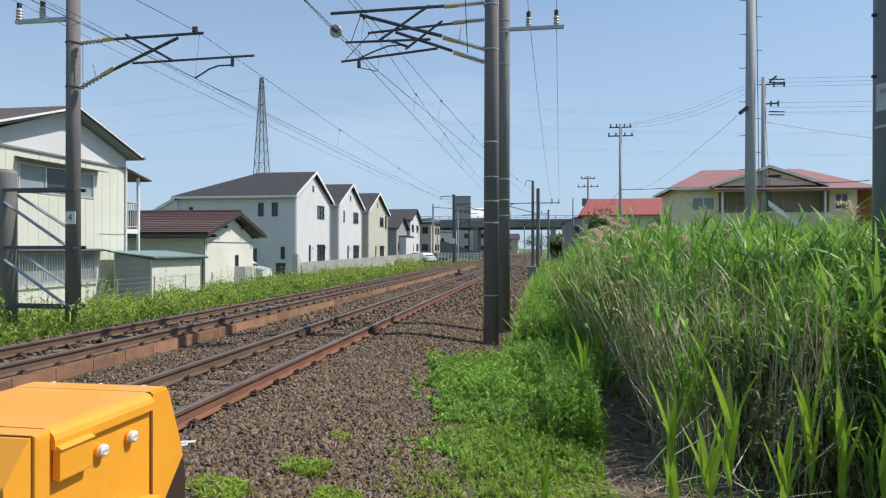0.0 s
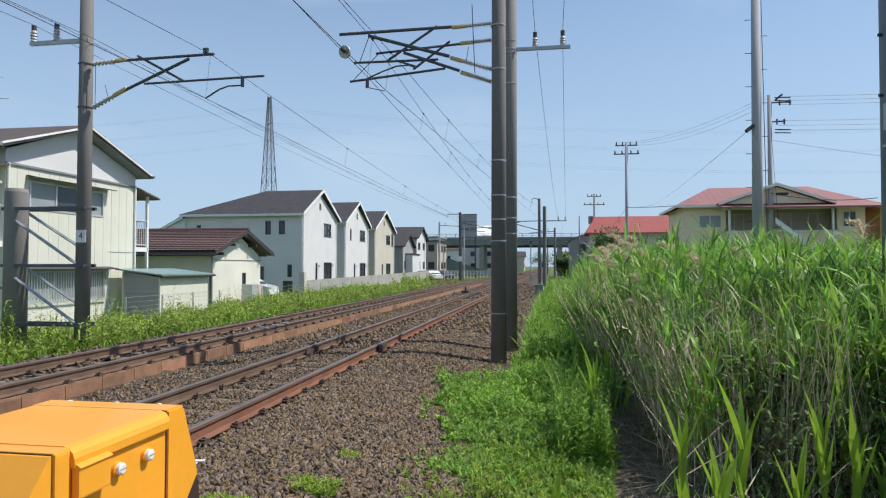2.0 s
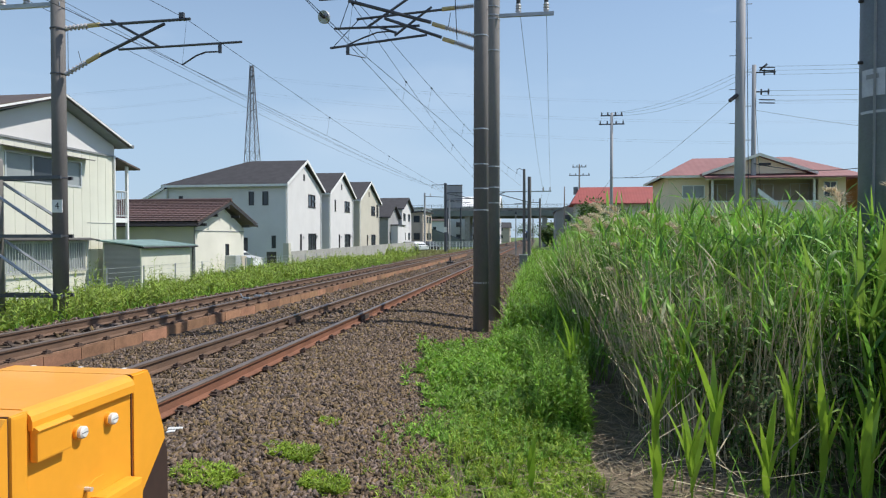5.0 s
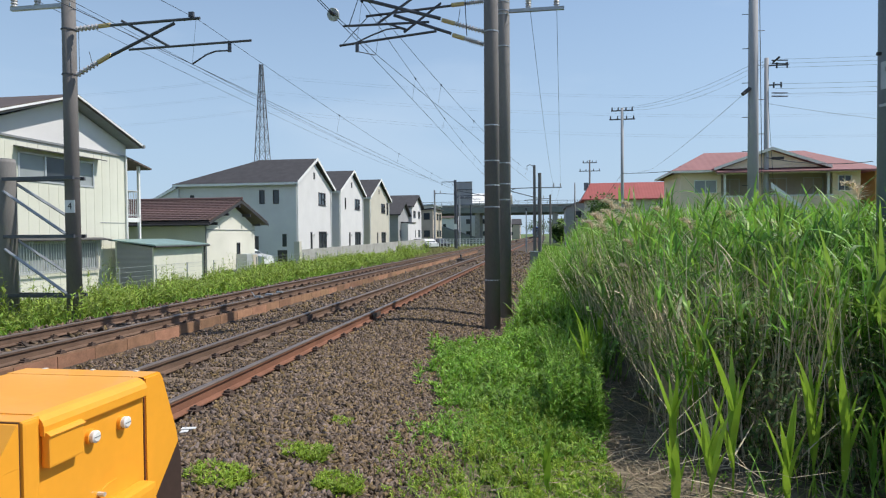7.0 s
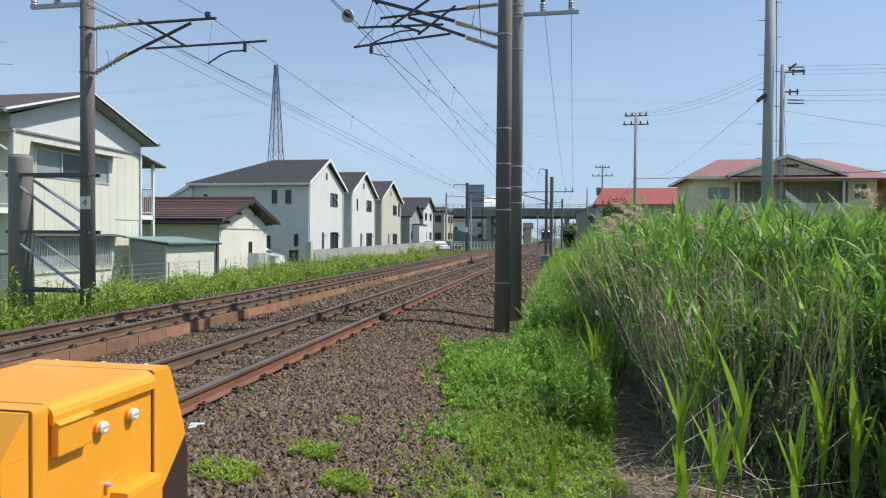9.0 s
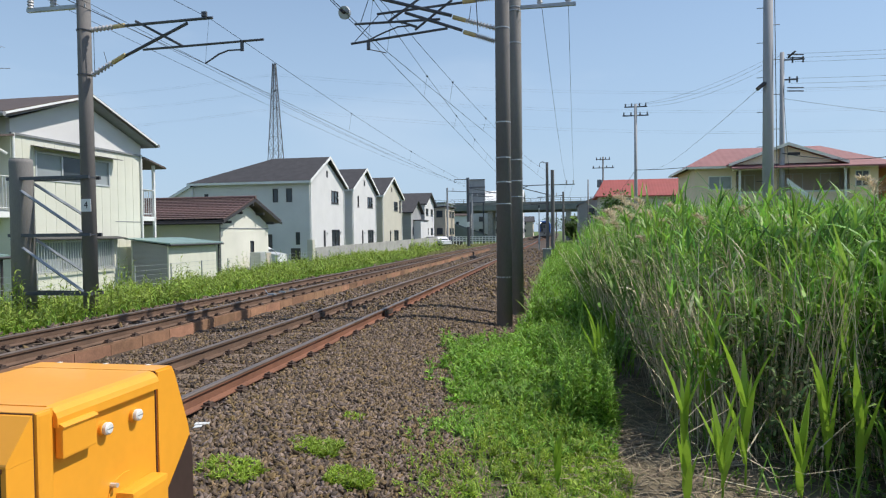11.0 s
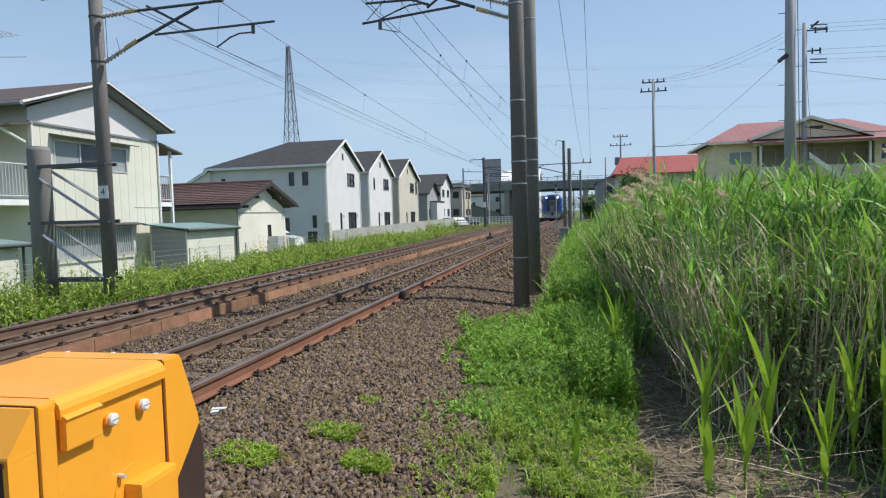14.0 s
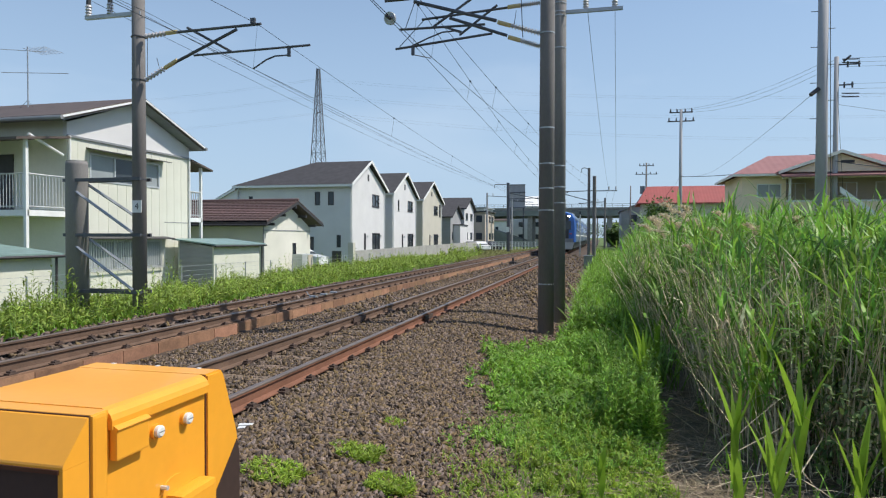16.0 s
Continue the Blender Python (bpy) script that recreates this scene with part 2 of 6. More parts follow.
    rubber=mat("rubber", (0.02, 0.02, 0.02), 0.9, var=0.2),
)

# ---- building helpers ----
def thing(name, loc, label="", category="", group="", kind=""):
    """An Empty at a thing's base; its parts hang under it."""
    e = new(name)
    e.location = loc
    e.empty_display_size = 0.2
    return tagged(e, label, category, group, kind)


def root_loc(o):
    while o.parent:
        o = o.parent
    return Vector(o.location)


def finish(name, bm, material, smooth=False):
    bmesh.ops.recalc_face_normals(bm, faces=bm.faces)
    me = bpy.data.meshes.new(name)
    bm.to_mesh(me)
    bm.free()
    me.materials.append(M[material])
    if smooth:
        me.polygons.foreach_set("use_smooth", [True] * len(me.polygons))
    return me


def part(name, bm, material, parent, label="", smooth=False):
    """Links a bmesh drawn in world coordinates as one mesh under a thing or a part."""
    bmesh.ops.translate(bm, verts=bm.verts, vec=-root_loc(parent))
    ob = new(name, finish(name, bm, material, smooth))
    ob.parent = parent
    return tagged(ob, label)


def solo(name, bm, material, label="", category="", group="", kind="", smooth=False, loc=None):
    """A thing of one mesh."""
    if loc is not None:
        bmesh.ops.translate(bm, verts=bm.verts, vec=-Vector(loc))
    ob = new(name, finish(name, bm, material, smooth))
    if loc is not None:
        ob.location = loc
    return tagged(ob, label, category, group, kind)


def box(bm, x0, x1, y0, y1, z0, z1, bevel=0.0):
    v = [bm.verts.new(p) for p in ((x0, y0, z0), (x1, y0, z0), (x1, y1, z0), (x0, y1, z0), (x0, y0, z1), (x1, y0, z1), (x1, y1, z1), (x0, y1, z1))]
    fs = [bm.faces.new([v[i] for i in q]) for q in ((0, 3, 2, 1), (4, 5, 6, 7), (0, 1, 5, 4), (1, 2, 6, 5), (2, 3, 7, 6), (3, 0, 4, 7))]
    if bevel:
        es = list({e for f in fs for e in f.edges})
        bmesh.ops.bevel(bm, geom=es, offset=bevel, segments=2, affect="EDGES", profile=0.7)
    return bm


def B(*a, **k):
    return box(bmesh.new(), *a, **k)


def extrude(bm, poly, axis, a, b):
    """A polygon in the two other axes, pulled from a to b along axis."""
    def at(p, s):
        return {"x": (s, p[0], p[1]), "y": (p[0], s, p[1]), "z": (p[0], p[1], s)}[axis]
    lo, hi = [bm.verts.new(at(p, a)) for p in poly], [bm.verts.new(at(p, b)) for p in poly]
    bm.faces.new(lo)
    bm.faces.new(hi[::-1])
    for i in range(len(poly)):
        j = (i + 1) % len(poly)
        bm.faces.new((lo[i], hi[i], hi[j], lo[j]))
    return bm


def slab(bm, pts, t):
    """A sheet through the points with a thickness t downwards."""
    hi = [bm.verts.new(p) for p in pts]
    lo = [bm.verts.new((p[0], p[1], p[2] - t)) for p in pts]
    bm.faces.new(hi)
    bm.faces.new(lo[::-1])
    for i in range(len(pts)):
        j = (i + 1) % len(pts)
        bm.faces.new((hi[i], lo[i], lo[j], hi[j]))
    return bm


def tube(bm, pts, r, sides=6, r2=None, cap=True):
    """A round bar along a line of points, tapering to r2."""
    pts = [Vector(p) for p in pts]
    rings = []
    for i, p in enumerate(pts):
        d = (pts[min(i + 1, len(pts) - 1)] - pts[max(i - 1, 0)]).normalized()
        u = d.cross(Vector((0, 0, 1)) if abs(d.z) < 0.9 else Vector((1, 0, 0))).normalized()
        w = d.cross(u)
        rad = r + ((r2 if r2 is not None else r) - r) * i / max(1, len(pts) - 1)
        rings.append([bm.verts.new(p + rad * (math.cos(2 * math.pi * k / sides) * u + math.sin(2 * math.pi * k / sides) * w)) for k in range(sides)])
    for a, b in zip(rings, rings[1:]):
        for k in range(sides):
            bm.faces.new((a[k], a[(k + 1) % sides], b[(k + 1) % sides], b[k]))
    if cap:
        bm.faces.new(rings[0][::-1])
        bm.faces.new(rings[-1])
    return bm


def T(*a, **k):
    return tube(bmesh.new(), *a, **k)


def sag(a, b, drop, n=14):
    """Points of a wire from a to b that sags by drop in the middle."""
    a, b = Vector(a), Vector(b)
    return [a.lerp(b, i / n) - Vector((0, 0, drop * 4 * (i / n) * (1 - i / n))) for i in range(n + 1)]


def wall_x(bm, x, thick, y0, y1, z0, z1, holes=(), gable=None, d=1):
    """A wall in the plane x, its outside towards d, with holes (y0, y1, z0, z1) through it and an optional gable (y, z) on top."""
    ys = sorted({y0, y1, *[h[0] for h in holes], *[h[1] for h in holes]})
    zs = sorted({z0, z1, *[h[2] for h in holes], *[h[3] for h in holes]})
    xi = x - d * thick

    def quad(*ps):
        bm.faces.new([bm.verts.new(p) for p in ps])
    for ya, yb in zip(ys, ys[1:]):
        for za, zb in zip(zs, zs[1:]):
            cy, cz = (ya + yb) / 2, (za + zb) / 2
            if any(h[0] < cy < h[1] and h[2] < cz < h[3] for h in holes):
                continue
            for xx in (x, xi):
                quad((xx, ya, za), (xx, yb, za), (xx, yb, zb), (xx, ya, zb))
    for h in (*holes, (y0, y1, z0, z1)):
        quad((x, h[0], h[2]), (xi, h[0], h[2]), (xi, h[1], h[2]), (x, h[1], h[2]))
        if h[3] != z1 or not gable:
            quad((x, h[0], h[3]), (xi, h[0], h[3]), (xi, h[1], h[3]), (x, h[1], h[3]))
        for yy in h[:2]:
            quad((x, yy, h[2]), (xi, yy, h[2]), (xi, yy, h[3]), (x, yy, h[3]))
    if gable:
        for xx in (x, xi):
            quad((xx, y0, z1), (xx, y1, z1), (xx, *gable))
        for yy in (y0, y1):
            quad((x, yy, z1), (xi, yy, z1), (xi, *gable), (x, *gable))
    bmesh.ops.remove_doubles(bm, verts=bm.verts, dist=0.0005)
    return bm


def swap_xy(bm):
    """Turns a mesh drawn for the plane x into one for the plane y."""
    for v in bm.verts:
        v.co.x, v.co.y = v.co.y, v.co.x
    return bm


def window_x(parent, x, y0, y1, z0, z1, d=1, frame="alu", glass="glass", sashes=2, deep=0.07, name="window", swap=False, w=0.05):
    """A window in a hole of a wall in the plane x: frame, then one pane a sash."""
    bm = bmesh.new()
    xa, xb = sorted((x - d * deep, x + d * 0.025))
    box(bm, xa, xb, y0, y0 + w, z0, z1)
    box(bm, xa, xb, y1 - w, y1, z0, z1)
    box(bm, xa, xb, y0 + w, y1 - w, z1 - w, z1)
    box(bm, xa, xb, y0 + w, y1 - w, z0, z0 + w)
    for i in range(1, sashes):
        yc = y0 + (y1 - y0) * i / sashes
        box(bm, xa + 0.01, xb - 0.015, yc - w * 0.5, yc + w * 0.5, z0 + w, z1 - w)
    fr = part(name, swap_xy(bm) if swap else bm, frame, parent)
    for i in range(sashes):
        a, b = y0 + (y1 - y0) * i / sashes, y0 + (y1 - y0) * (i + 1) / sashes
        xp = x - d * (deep * 0.55 + 0.012 * (i % 2))
        pb = B(xp - 0.004, xp + 0.004, a + w * 0.5, b - w * 0.5, z0 + w * 0.6, z1 - w * 0.6)
        part("pane", swap_xy(pb) if swap else pb, glass if isinstance(glass, str) else glass[i % len(glass)], fr)
    return fr


def np_mesh(name, verts, faces, material, smooth=False):
    """A mesh from arrays of points and of faces with equal corner counts."""
    me = bpy.data.meshes.new(name)
    nv, (nf, k) = len(verts), faces.shape
    me.vertices.add(nv)
    me.vertices.foreach_set("co", np.ascontiguousarray(verts, dtype=np.float32).ravel())
    me.loops.add(nf * k)
    me.loops.foreach_set("vertex_index", np.ascontiguousarray(faces, dtype=np.int32).ravel())
    me.polygons.add(nf)
    me.polygons.foreach_set("loop_start", np.arange(0, nf * k, k, dtype=np.int32))
    me.update(calc_edges=True)
    me.materials.append(M[material])
    if smooth:
        me.polygons.foreach_set("use_smooth", [True] * nf)
    return me


def blades(base, direction, length, width, up, droop, segs=4, flat=None):
    """Tapering, bending leaf strips. base (n,3); direction: azimuth; up: starting slope; droop: how far the tip bends down."""
    n = len(base)
    s = np.linspace(0, 1, segs + 1)[None, :]
    ang = up[:, None] - droop[:, None] * s
    step = length[:, None] / segs
    out = np.concatenate([np.zeros((n, 1)), np.cumsum(np.cos(ang[:, :-1]) * step, 1)], 1)
    hgt = np.concatenate([np.zeros((n, 1)), np.cumsum(np.sin(ang[:, :-1]) * step, 1)], 1)
    dx, dy = np.cos(direction)[:, None], np.sin(direction)[:, None]
    mid = np.stack([base[:, :1] + out * dx, base[:, 1:2] + out * dy, base[:, 2:] + hgt], -1)
    prof = np.array([0.55, 1.0, 0.85, 0.5, 0.04]) if segs == 4 else (np.array([0.6, 1.0, 0.05]) if segs == 2 else np.interp(np.linspace(0, 1, segs + 1), [0, 0.25, 0.6, 1], [0.5, 1, 0.8, 0.04]))
    tw = np.random.uniform(-0.6, 0.6, (n, 1)) if flat is None else np.full((n, 1), flat)
    side = np.stack([-dy * np.cos(tw) * np.ones_like(s), dx * np.cos(tw) * np.ones_like(s), np.sin(tw) * np.ones_like(s)], -1)
    half = (width[:, None] * prof[None, :] * 0.5)[..., None]
    v = np.stack([mid - side * half, mid + side * half], 2).reshape(n, (segs + 1) * 2, 3)
    q = np.array([[2 * i, 2 * i + 1, 2 * i + 3, 2 * i + 2] for i in range(segs)])
    f = (np.arange(n)[:, None, None] * ((segs + 1) * 2) + q[None]).reshape(-1, 4)
    return v.reshape(-1, 3), f


def merge(*vf):
    vs, fs, k = [], [], 0
    for v, f in vf:
        vs.append(v)
        fs.append(f + k)
        k += len(v)
    return np.concatenate(vs), np.concatenate(fs)


U = np.random.uniform

# ---- ground and tracks ----
RAIL_X = (-4.31, -3.18)      # nearer track
RAIL_XF = (-7.67, -6.54)     # farther track
PROFILE = ((-400, -0.7), (-30, -0.7), (-14, -0.65), (-12, -0.55), (-10.2, -0.42), (-9.2, -0.33), (-8.8, -0.2), (-8.2, -0.185), (-6.46, -0.19), (-6.38, -0.38), (-5.7, -0.36), (-5.1, -0.24), (-4.9, -0.185), (-2.5, -0.185), (-2.2, -0.21), (-1.6, -0.31), (-1.0, -0.40), (-0.4, -0.45), (0.5, -0.52), (3.0, -0.62), (30, -0.65), (400, -0.65))
PX, PZ = [p[0] for p in PROFILE], [p[1] for p in PROFILE]


def ground_z(x, y):
    return np.interp(x, PX, PZ)


def make_ground():
    xs = np.unique(np.concatenate([np.array([-2500, -900, -400, -200, -100, -60, -40, -30, -25, -20, -17, -15, -14, -13, -12]), np.arange(-11, 4.01, 0.1), np.array([4.5, 5, 6, 8, 11, 15, 20, 30, 60, 120, 250, 400, 900, 2500])]))
    ys = np.unique(np.concatenate([np.array([-600, -100, -30, -10, -4, -1]), np.arange(0, 20, 0.15), np.arange(20, 50, 0.6), np.arange(50, 160, 4), np.array([180, 220, 300, 450, 700, 1200, 2500, 4500])]))
    gx, gy = np.meshgrid(xs, ys, indexing="ij")
    gz = ground_z(gx, gy)
    near = (gx > -12) & (gx < 5) & (gy < 60) & (gy > -1)
    bump = np.random.normal(0, 0.012, gx.shape)
    gz = gz + np.where(near, bump, 0)
    v = np.stack([gx, gy, gz], -1).reshape(-1, 3)
    ni, nj = len(xs), len(ys)
    i, j = np.meshgrid(np.arange(ni - 1), np.arange(nj - 1), indexing="ij")
    f = np.stack([i * nj + j, (i + 1) * nj + j, (i + 1) * nj + j + 1, i * nj + j + 1], -1).reshape(-1, 4)
    me = np_mesh("ground", v, f, "soil")
    me.materials.append(M["ballast"])
    me.materials.append(M["grass_far"])
    cx = (xs[:-1] + xs[1:]) / 2
    cy = (ys[:-1] + ys[1:]) / 2
    idx = np.where((cx > -9.1) & (cx < -0.95), 1, 0)[:, None] * np.ones((1, nj - 1), int)
    idx = np.where((idx == 0) & ((cy[None, :] > 25) | (cx[:, None] < -9)), 2, idx)
    idx = np.where((idx == 1) & (cy[None, :] > 400), 2, idx)
    me.polygons.foreach_set("material_index", idx.ravel().astype(np.int32))
    return tagged(new("ground", me), "trackside soil, gravel bed and rough grass", "ground", kind="structure")


make_ground()


def rail_profile(x):
    """Foot, web and underside of the head of a rail centred on x, top at 0."""
    body = [(-0.063, -0.153), (0.063, -0.153), (0.063, -0.142), (0.009, -0.125), (0.009, -0.045), (0.031, -0.034), (0.031, -0.018), (-0.031, -0.018), (-0.031, -0.034), (-0.009, -0.045), (-0.009, -0.125), (-0.063, -0.142)]
    head = [(-0.033, -0.018), (0.033, -0.018), (0.033, -0.008), (0.024, 0.0), (-0.024, 0.0), (-0.033, -0.008)]
    return [(x + a, z) for a, z in body], [(x + a, z) for a, z in head]


def make_track(xs, label, sleeper_end):
    xc = sum(xs) / 2
    tr = thing("railway_track", (xc, 0, -0.2), label, "railway track", "railway tracks", "structure")
    for x in xs:
        body, head = rail_profile(x)
        r = part("rail", extrude(bmesh.new(), body, "y", -40, 420), "rail_red" if x == RAIL_X[1] else "rail", tr, "rust-brown steel rail")
        part("rail_head", extrude(bmesh.new(), head, "y", -40, 420), "railhead", r, "worn shiny running surface")
    # sleepers and clips share their meshes
    bm = box(bmesh.new(), -1.05, sleeper_end, -0.11, 0.11, -0.2, 0.0, 0.012)
    sl = finish("sleeper", bm, "sleeper")
    bm = bmesh.new()
    box(bm, -0.045, 0.045, -0.06, 0.06, 0.0, 0.018)
    box(bm, -0.03, 0.035, -0.035, 0.035, 0.018, 0.04)
    tube(bm, [(0.005, 0, 0.03), (0.005, 0, 0.055)], 0.012, 6)
    cl = finish("rail_clip", bm, "clip")
    for k in range(96):
        y = 1.1 + k * 0.61
        o = new("sleeper", sl)
        o.parent = tr
        o.location = (random.uniform(-0.02, 0.02), y, 0.2 - 0.172)
        if k < 62:
            for x in xs:
                for s in (-1, 1):
                    c = new("rail_clip", cl)
                    c.parent = tr
                    c.location = (x - xc + s * 0.088, y, 0.2 - 0.153)
                    c.rotation_euler = (0, 0, 0 if s > 0 else math.pi)
    return tr


near_track = make_track(RAIL_X, "rusty narrow-gauge railway track on brown ballast", 1.05)
far_track = make_track(RAIL_XF, "second railway track with board-edged ballast", 0.66)
# plank that holds the ballast between the exposed sleeper ends
part("ballast_board", B(-6.445, -6.40, 0, 60, -0.42, -0.155), "board", far_track, "rust-stained ballast board")
for k in range(80):
    y = 1.2 + k * 0.72
    part("board_panel", B(-6.398, -6.388, y + 0.006, y + 0.714, -0.42, -0.175 + random.uniform(-0.008, 0.008)), "panel", far_track)
part("joint_bar", B(-3.135, -3.115, 11.45, 12.0, -0.125, -0.04, bevel=0.004), "clip", near_track, "black insulated rail joint")
part("joint_bar", B(-4.265, -4.245, 10.8, 11.4, -0.125, -0.04, bevel=0.004), "clip", near_track, "black insulated rail joint")
part("bond_wire", T(sag((-6.5, 14.2, -0.02), (-7.3, 15.3, 0.0), 0.08), 0.012), "galv", far_track, "pale bonding cable")
bm = bmesh.new()
for yy in (14.0, 14.6, 15.2):
    box(bm, -6.62, -6.46, yy, yy + 0.09, -0.01, 0.03, 0.008)
part("bond_clamp", bm, "galv", far_track, "pale metal clamps")


def stones(n, x0, x1, y0, y1, size, seed, lift=0.0):
    """Broken ballast stones strewn on the bed."""
    rng = np.random.default_rng(seed)
    bf = np.array([(0, 2, 1), (3, 4, 5), (0, 1, 4), (0, 4, 3), (1, 2, 5), (1, 5, 4), (2, 0, 3), (2, 3, 5)])
    u = rng.random(n)
    x = rng.uniform(x0, x1, n)
    y = y0 + (y1 - y0) * u
    s = size * rng.uniform(0.6, 1.45, (n, 1, 1)) * rng.uniform(0.75, 1.25, (n, 1, 3)) * np.array([1.5, 1.05, 0.42])
    # broken wedges: an uneven triangle below, a smaller one above
    ang = np.array([0.0, 2.1, 4.2])[None] + rng.uniform(-0.5, 0.5, (n, 3))
    tri = np.stack([np.cos(ang), np.sin(ang)], -1) * rng.uniform(0.8, 1.25, (n, 3, 1))
    zz = np.ones((n, 3, 1)) * 0.75
    jit = np.concatenate([np.concatenate([tri, -zz], -1), np.concatenate([tri * rng.uniform(0.7, 1.0, (n, 1, 1)) + rng.uniform(-0.15, 0.15, (n, 1, 2)), zz * rng.uniform(0.5, 1.3, (n, 3, 1))], -1)], 1)
    # flat chips lie mostly on their broad side
    q = rng.normal(size=(n, 4)) * np.array([1.0, 0.5, 0.5, 1.0])
    q /= np.linalg.norm(q, axis=1, keepdims=True)
    w, a, b, c = q.T
    R = np.stack([1 - 2 * (b * b + c * c), 2 * (a * b - c * w), 2 * (a * c + b * w), 2 * (a * b + c * w), 1 - 2 * (a * a + c * c), 2 * (b * c - a * w), 2 * (a * c - b * w), 2 * (b * c + a * w), 1 - 2 * (a * a + b * b)], -1).reshape(n, 3, 3)
    v = np.einsum("nij,nkj->nki", R, jit * s)
    z = ground_z(x, y) + rng.uniform(-0.7, 0.95, n) * size + lift
    v += np.stack([x, y, z], -1)[:, None, :]
    f = (np.arange(n)[:, None, None] * 6 + bf[None]).reshape(-1, 3)
    return v.reshape(-1, 3), f


def clear_of_rails(vf, k=6):
    v, f = vf
    c = v.reshape(-1, k, 3).mean(1)
    ok = np.ones(len(c), bool)
    for x in (*RAIL_X, *RAIL_XF):
        ok &= ~((np.abs(c[:, 0] - x) < 0.1) & (c[:, 2] > -0.26))
    # the tops of the sleepers are swept nearly bare
    for xc in (-3.745, -7.105):
        over = (np.abs((c[:, 1] - 1.1 + 0.305) % 0.61 - 0.305) < 0.12) & (np.abs(c[:, 0] - xc) < 1.0)
        ok &= ~(over & (np.random.default_rng(77).random(len(c)) < 0.72))
    vv = v.reshape(-1, k, 3)[ok]
    n = len(vv)
    base = f[: len(f) // len(c)]
    return vv.reshape(-1, 3), (np.arange(n)[:, None, None] * k + base[None]).reshape(-1, 3)


tagged(new("ballast", np_mesh("ballast", *clear_of_rails(merge(
    stones(60000, -3.1, -0.65, 3.4, 9.5, 0.0235, 1), stones(9000, -5.0, -0.65, 0.0, 3.5, 0.034, 10), stones(22000, -3.1, -0.75, 9.5, 16, 0.026, 2), stones(5000, -3.1, -0.9, 14.5, 32, 0.045, 3),
    stones(22000, -4.9, -3.1, 3.5, 12, 0.021, 4, 0.004), stones(6500, -4.9, -3.1, 12, 28, 0.04, 5),
    stones(13000, -6.38, -4.9, 4.5, 14, 0.026, 6), stones(4200, -6.38, -4.9, 14, 34, 0.045, 7),
    stones(3000, -9.0, -6.45, 6, 24, 0.04, 8), stones(2500, -9.0, -0.95, 28, 60, 0.06, 9))), "stone")),
    "heaped brown-grey crushed stone ballast", "ballast", kind="stuff")

# ---- line poles, arms and wires ----
def bands(parent, x, y, r, zs, m="galv"):
    for z in zs:
        part("clamp_band", T([(x, y, z - 0.011), (x, y, z + 0.011)], r + 0.01, 14), m, parent, "metal clamp band")


def turned(a, b, prof, sides=10):
    """A body turned about the line from a to b; prof gives (fraction of the way, radius)."""
    bm = bmesh.new()
    a, b = Vector(a), Vector(b)
    q = (b - a).to_track_quat("Z", "Y")
    rings = [[bm.verts.new(a.lerp(b, f) + q @ Vector((r * math.cos(k * math.tau / sides), r * math.sin(k * math.tau / sides), 0))) for k in range(sides)] for f, r in prof]
    for p, w in zip(rings, rings[1:]):
        for k in range(sides):
            bm.faces.new((p[k], p[(k + 1) % sides], w[(k + 1) % sides], w[k]))
    bm.faces.new(rings[0][::-1])
    bm.faces.new(rings[-1])
    return bm


def insulator(parent, a, b, r=0.055, core="porcelain", n=9, sleeve=None, body="porcelain"):
    """A ribbed rod insulator from a to b, with an optional coloured sleeve on its far end."""
    a, b = Vector(a), Vector(b)
    prof = [(0.0, r * 0.5)]
    for i in range(n):
        prof += [((i + 0.28) / n, r * 0.5), ((i + 0.3) / n, r), ((i + 0.6) / n, r * 0.75), ((i + 0.62) / n, r * 0.5)]
    ins = part("insulator", turned(a, b, prof + [(1.0, r * 0.5)]), body, parent, "pale ribbed porcelain insulator")
    if sleeve:
        part("sleeve", T([b, b + (b - a).normalized() * sleeve], r * 0.75, 8), "frp", ins, "yellow insulating sleeve")
    return ins


def make_right_poles():
    p = thing("catenary_pole", (-0.98, 12.3, -0.5), "grey-brown concrete catenary pole carrying bracket arms over the track", "catenary pole", "catenary poles")
    x, y = -1.0, 12.1
    part("shaft", T([(x, y, -0.6), (x + 0.01, y, 9.5)], 0.145, 20, r2=0.125), "pole", p, smooth=True)
    bands(p, x, y, 0.135, (0.55, 1.9, 2.3, 2.75, 3.4, 5.12, 5.95))
    Y = 12.2
    def arm(name, a, b, r, label=""):
        return part(name, T([(a[0], Y, a[1]), (b[0], Y, b[1])], r, 8), "steel_dark", p, label)
    arm("top_tube", (-4.15, 6.01), (-1.75, 6.03), 0.032)
    insulator(p, (-1.14, Y, 6.05), (-1.62, Y, 6.03), sleeve=0.28)
    arm("stay_tube", (-3.40, 5.59), (-1.72, 5.69), 0.024)
    insulator(p, (-1.14, Y, 5.73), (-1.50, Y, 5.71), sleeve=0.24)
    arm("bracket_tube", (-3.56, 5.95), (-1.95, 5.46), 0.034)
    insulator(p, (-1.14, Y, 5.17), (-1.68, Y, 5.35), sleeve=0.26)
    arm("bracket_tube", (-2.85, 5.58), (-1.75, 5.17), 0.03)
    insulator(p, (-1.14, Y, 4.93), (-1.50, Y, 5.06), sleeve=0.24)
    arm("steady_arm", (-3.85, 5.43), (-2.17, 5.41), 0.024)
    arm("steady_arm", (-3.93, 5.06), (-2.03, 5.23), 0.024)
    arm("cross_strut", (-2.19, 6.06), (-3.17, 5.44), 0.026)
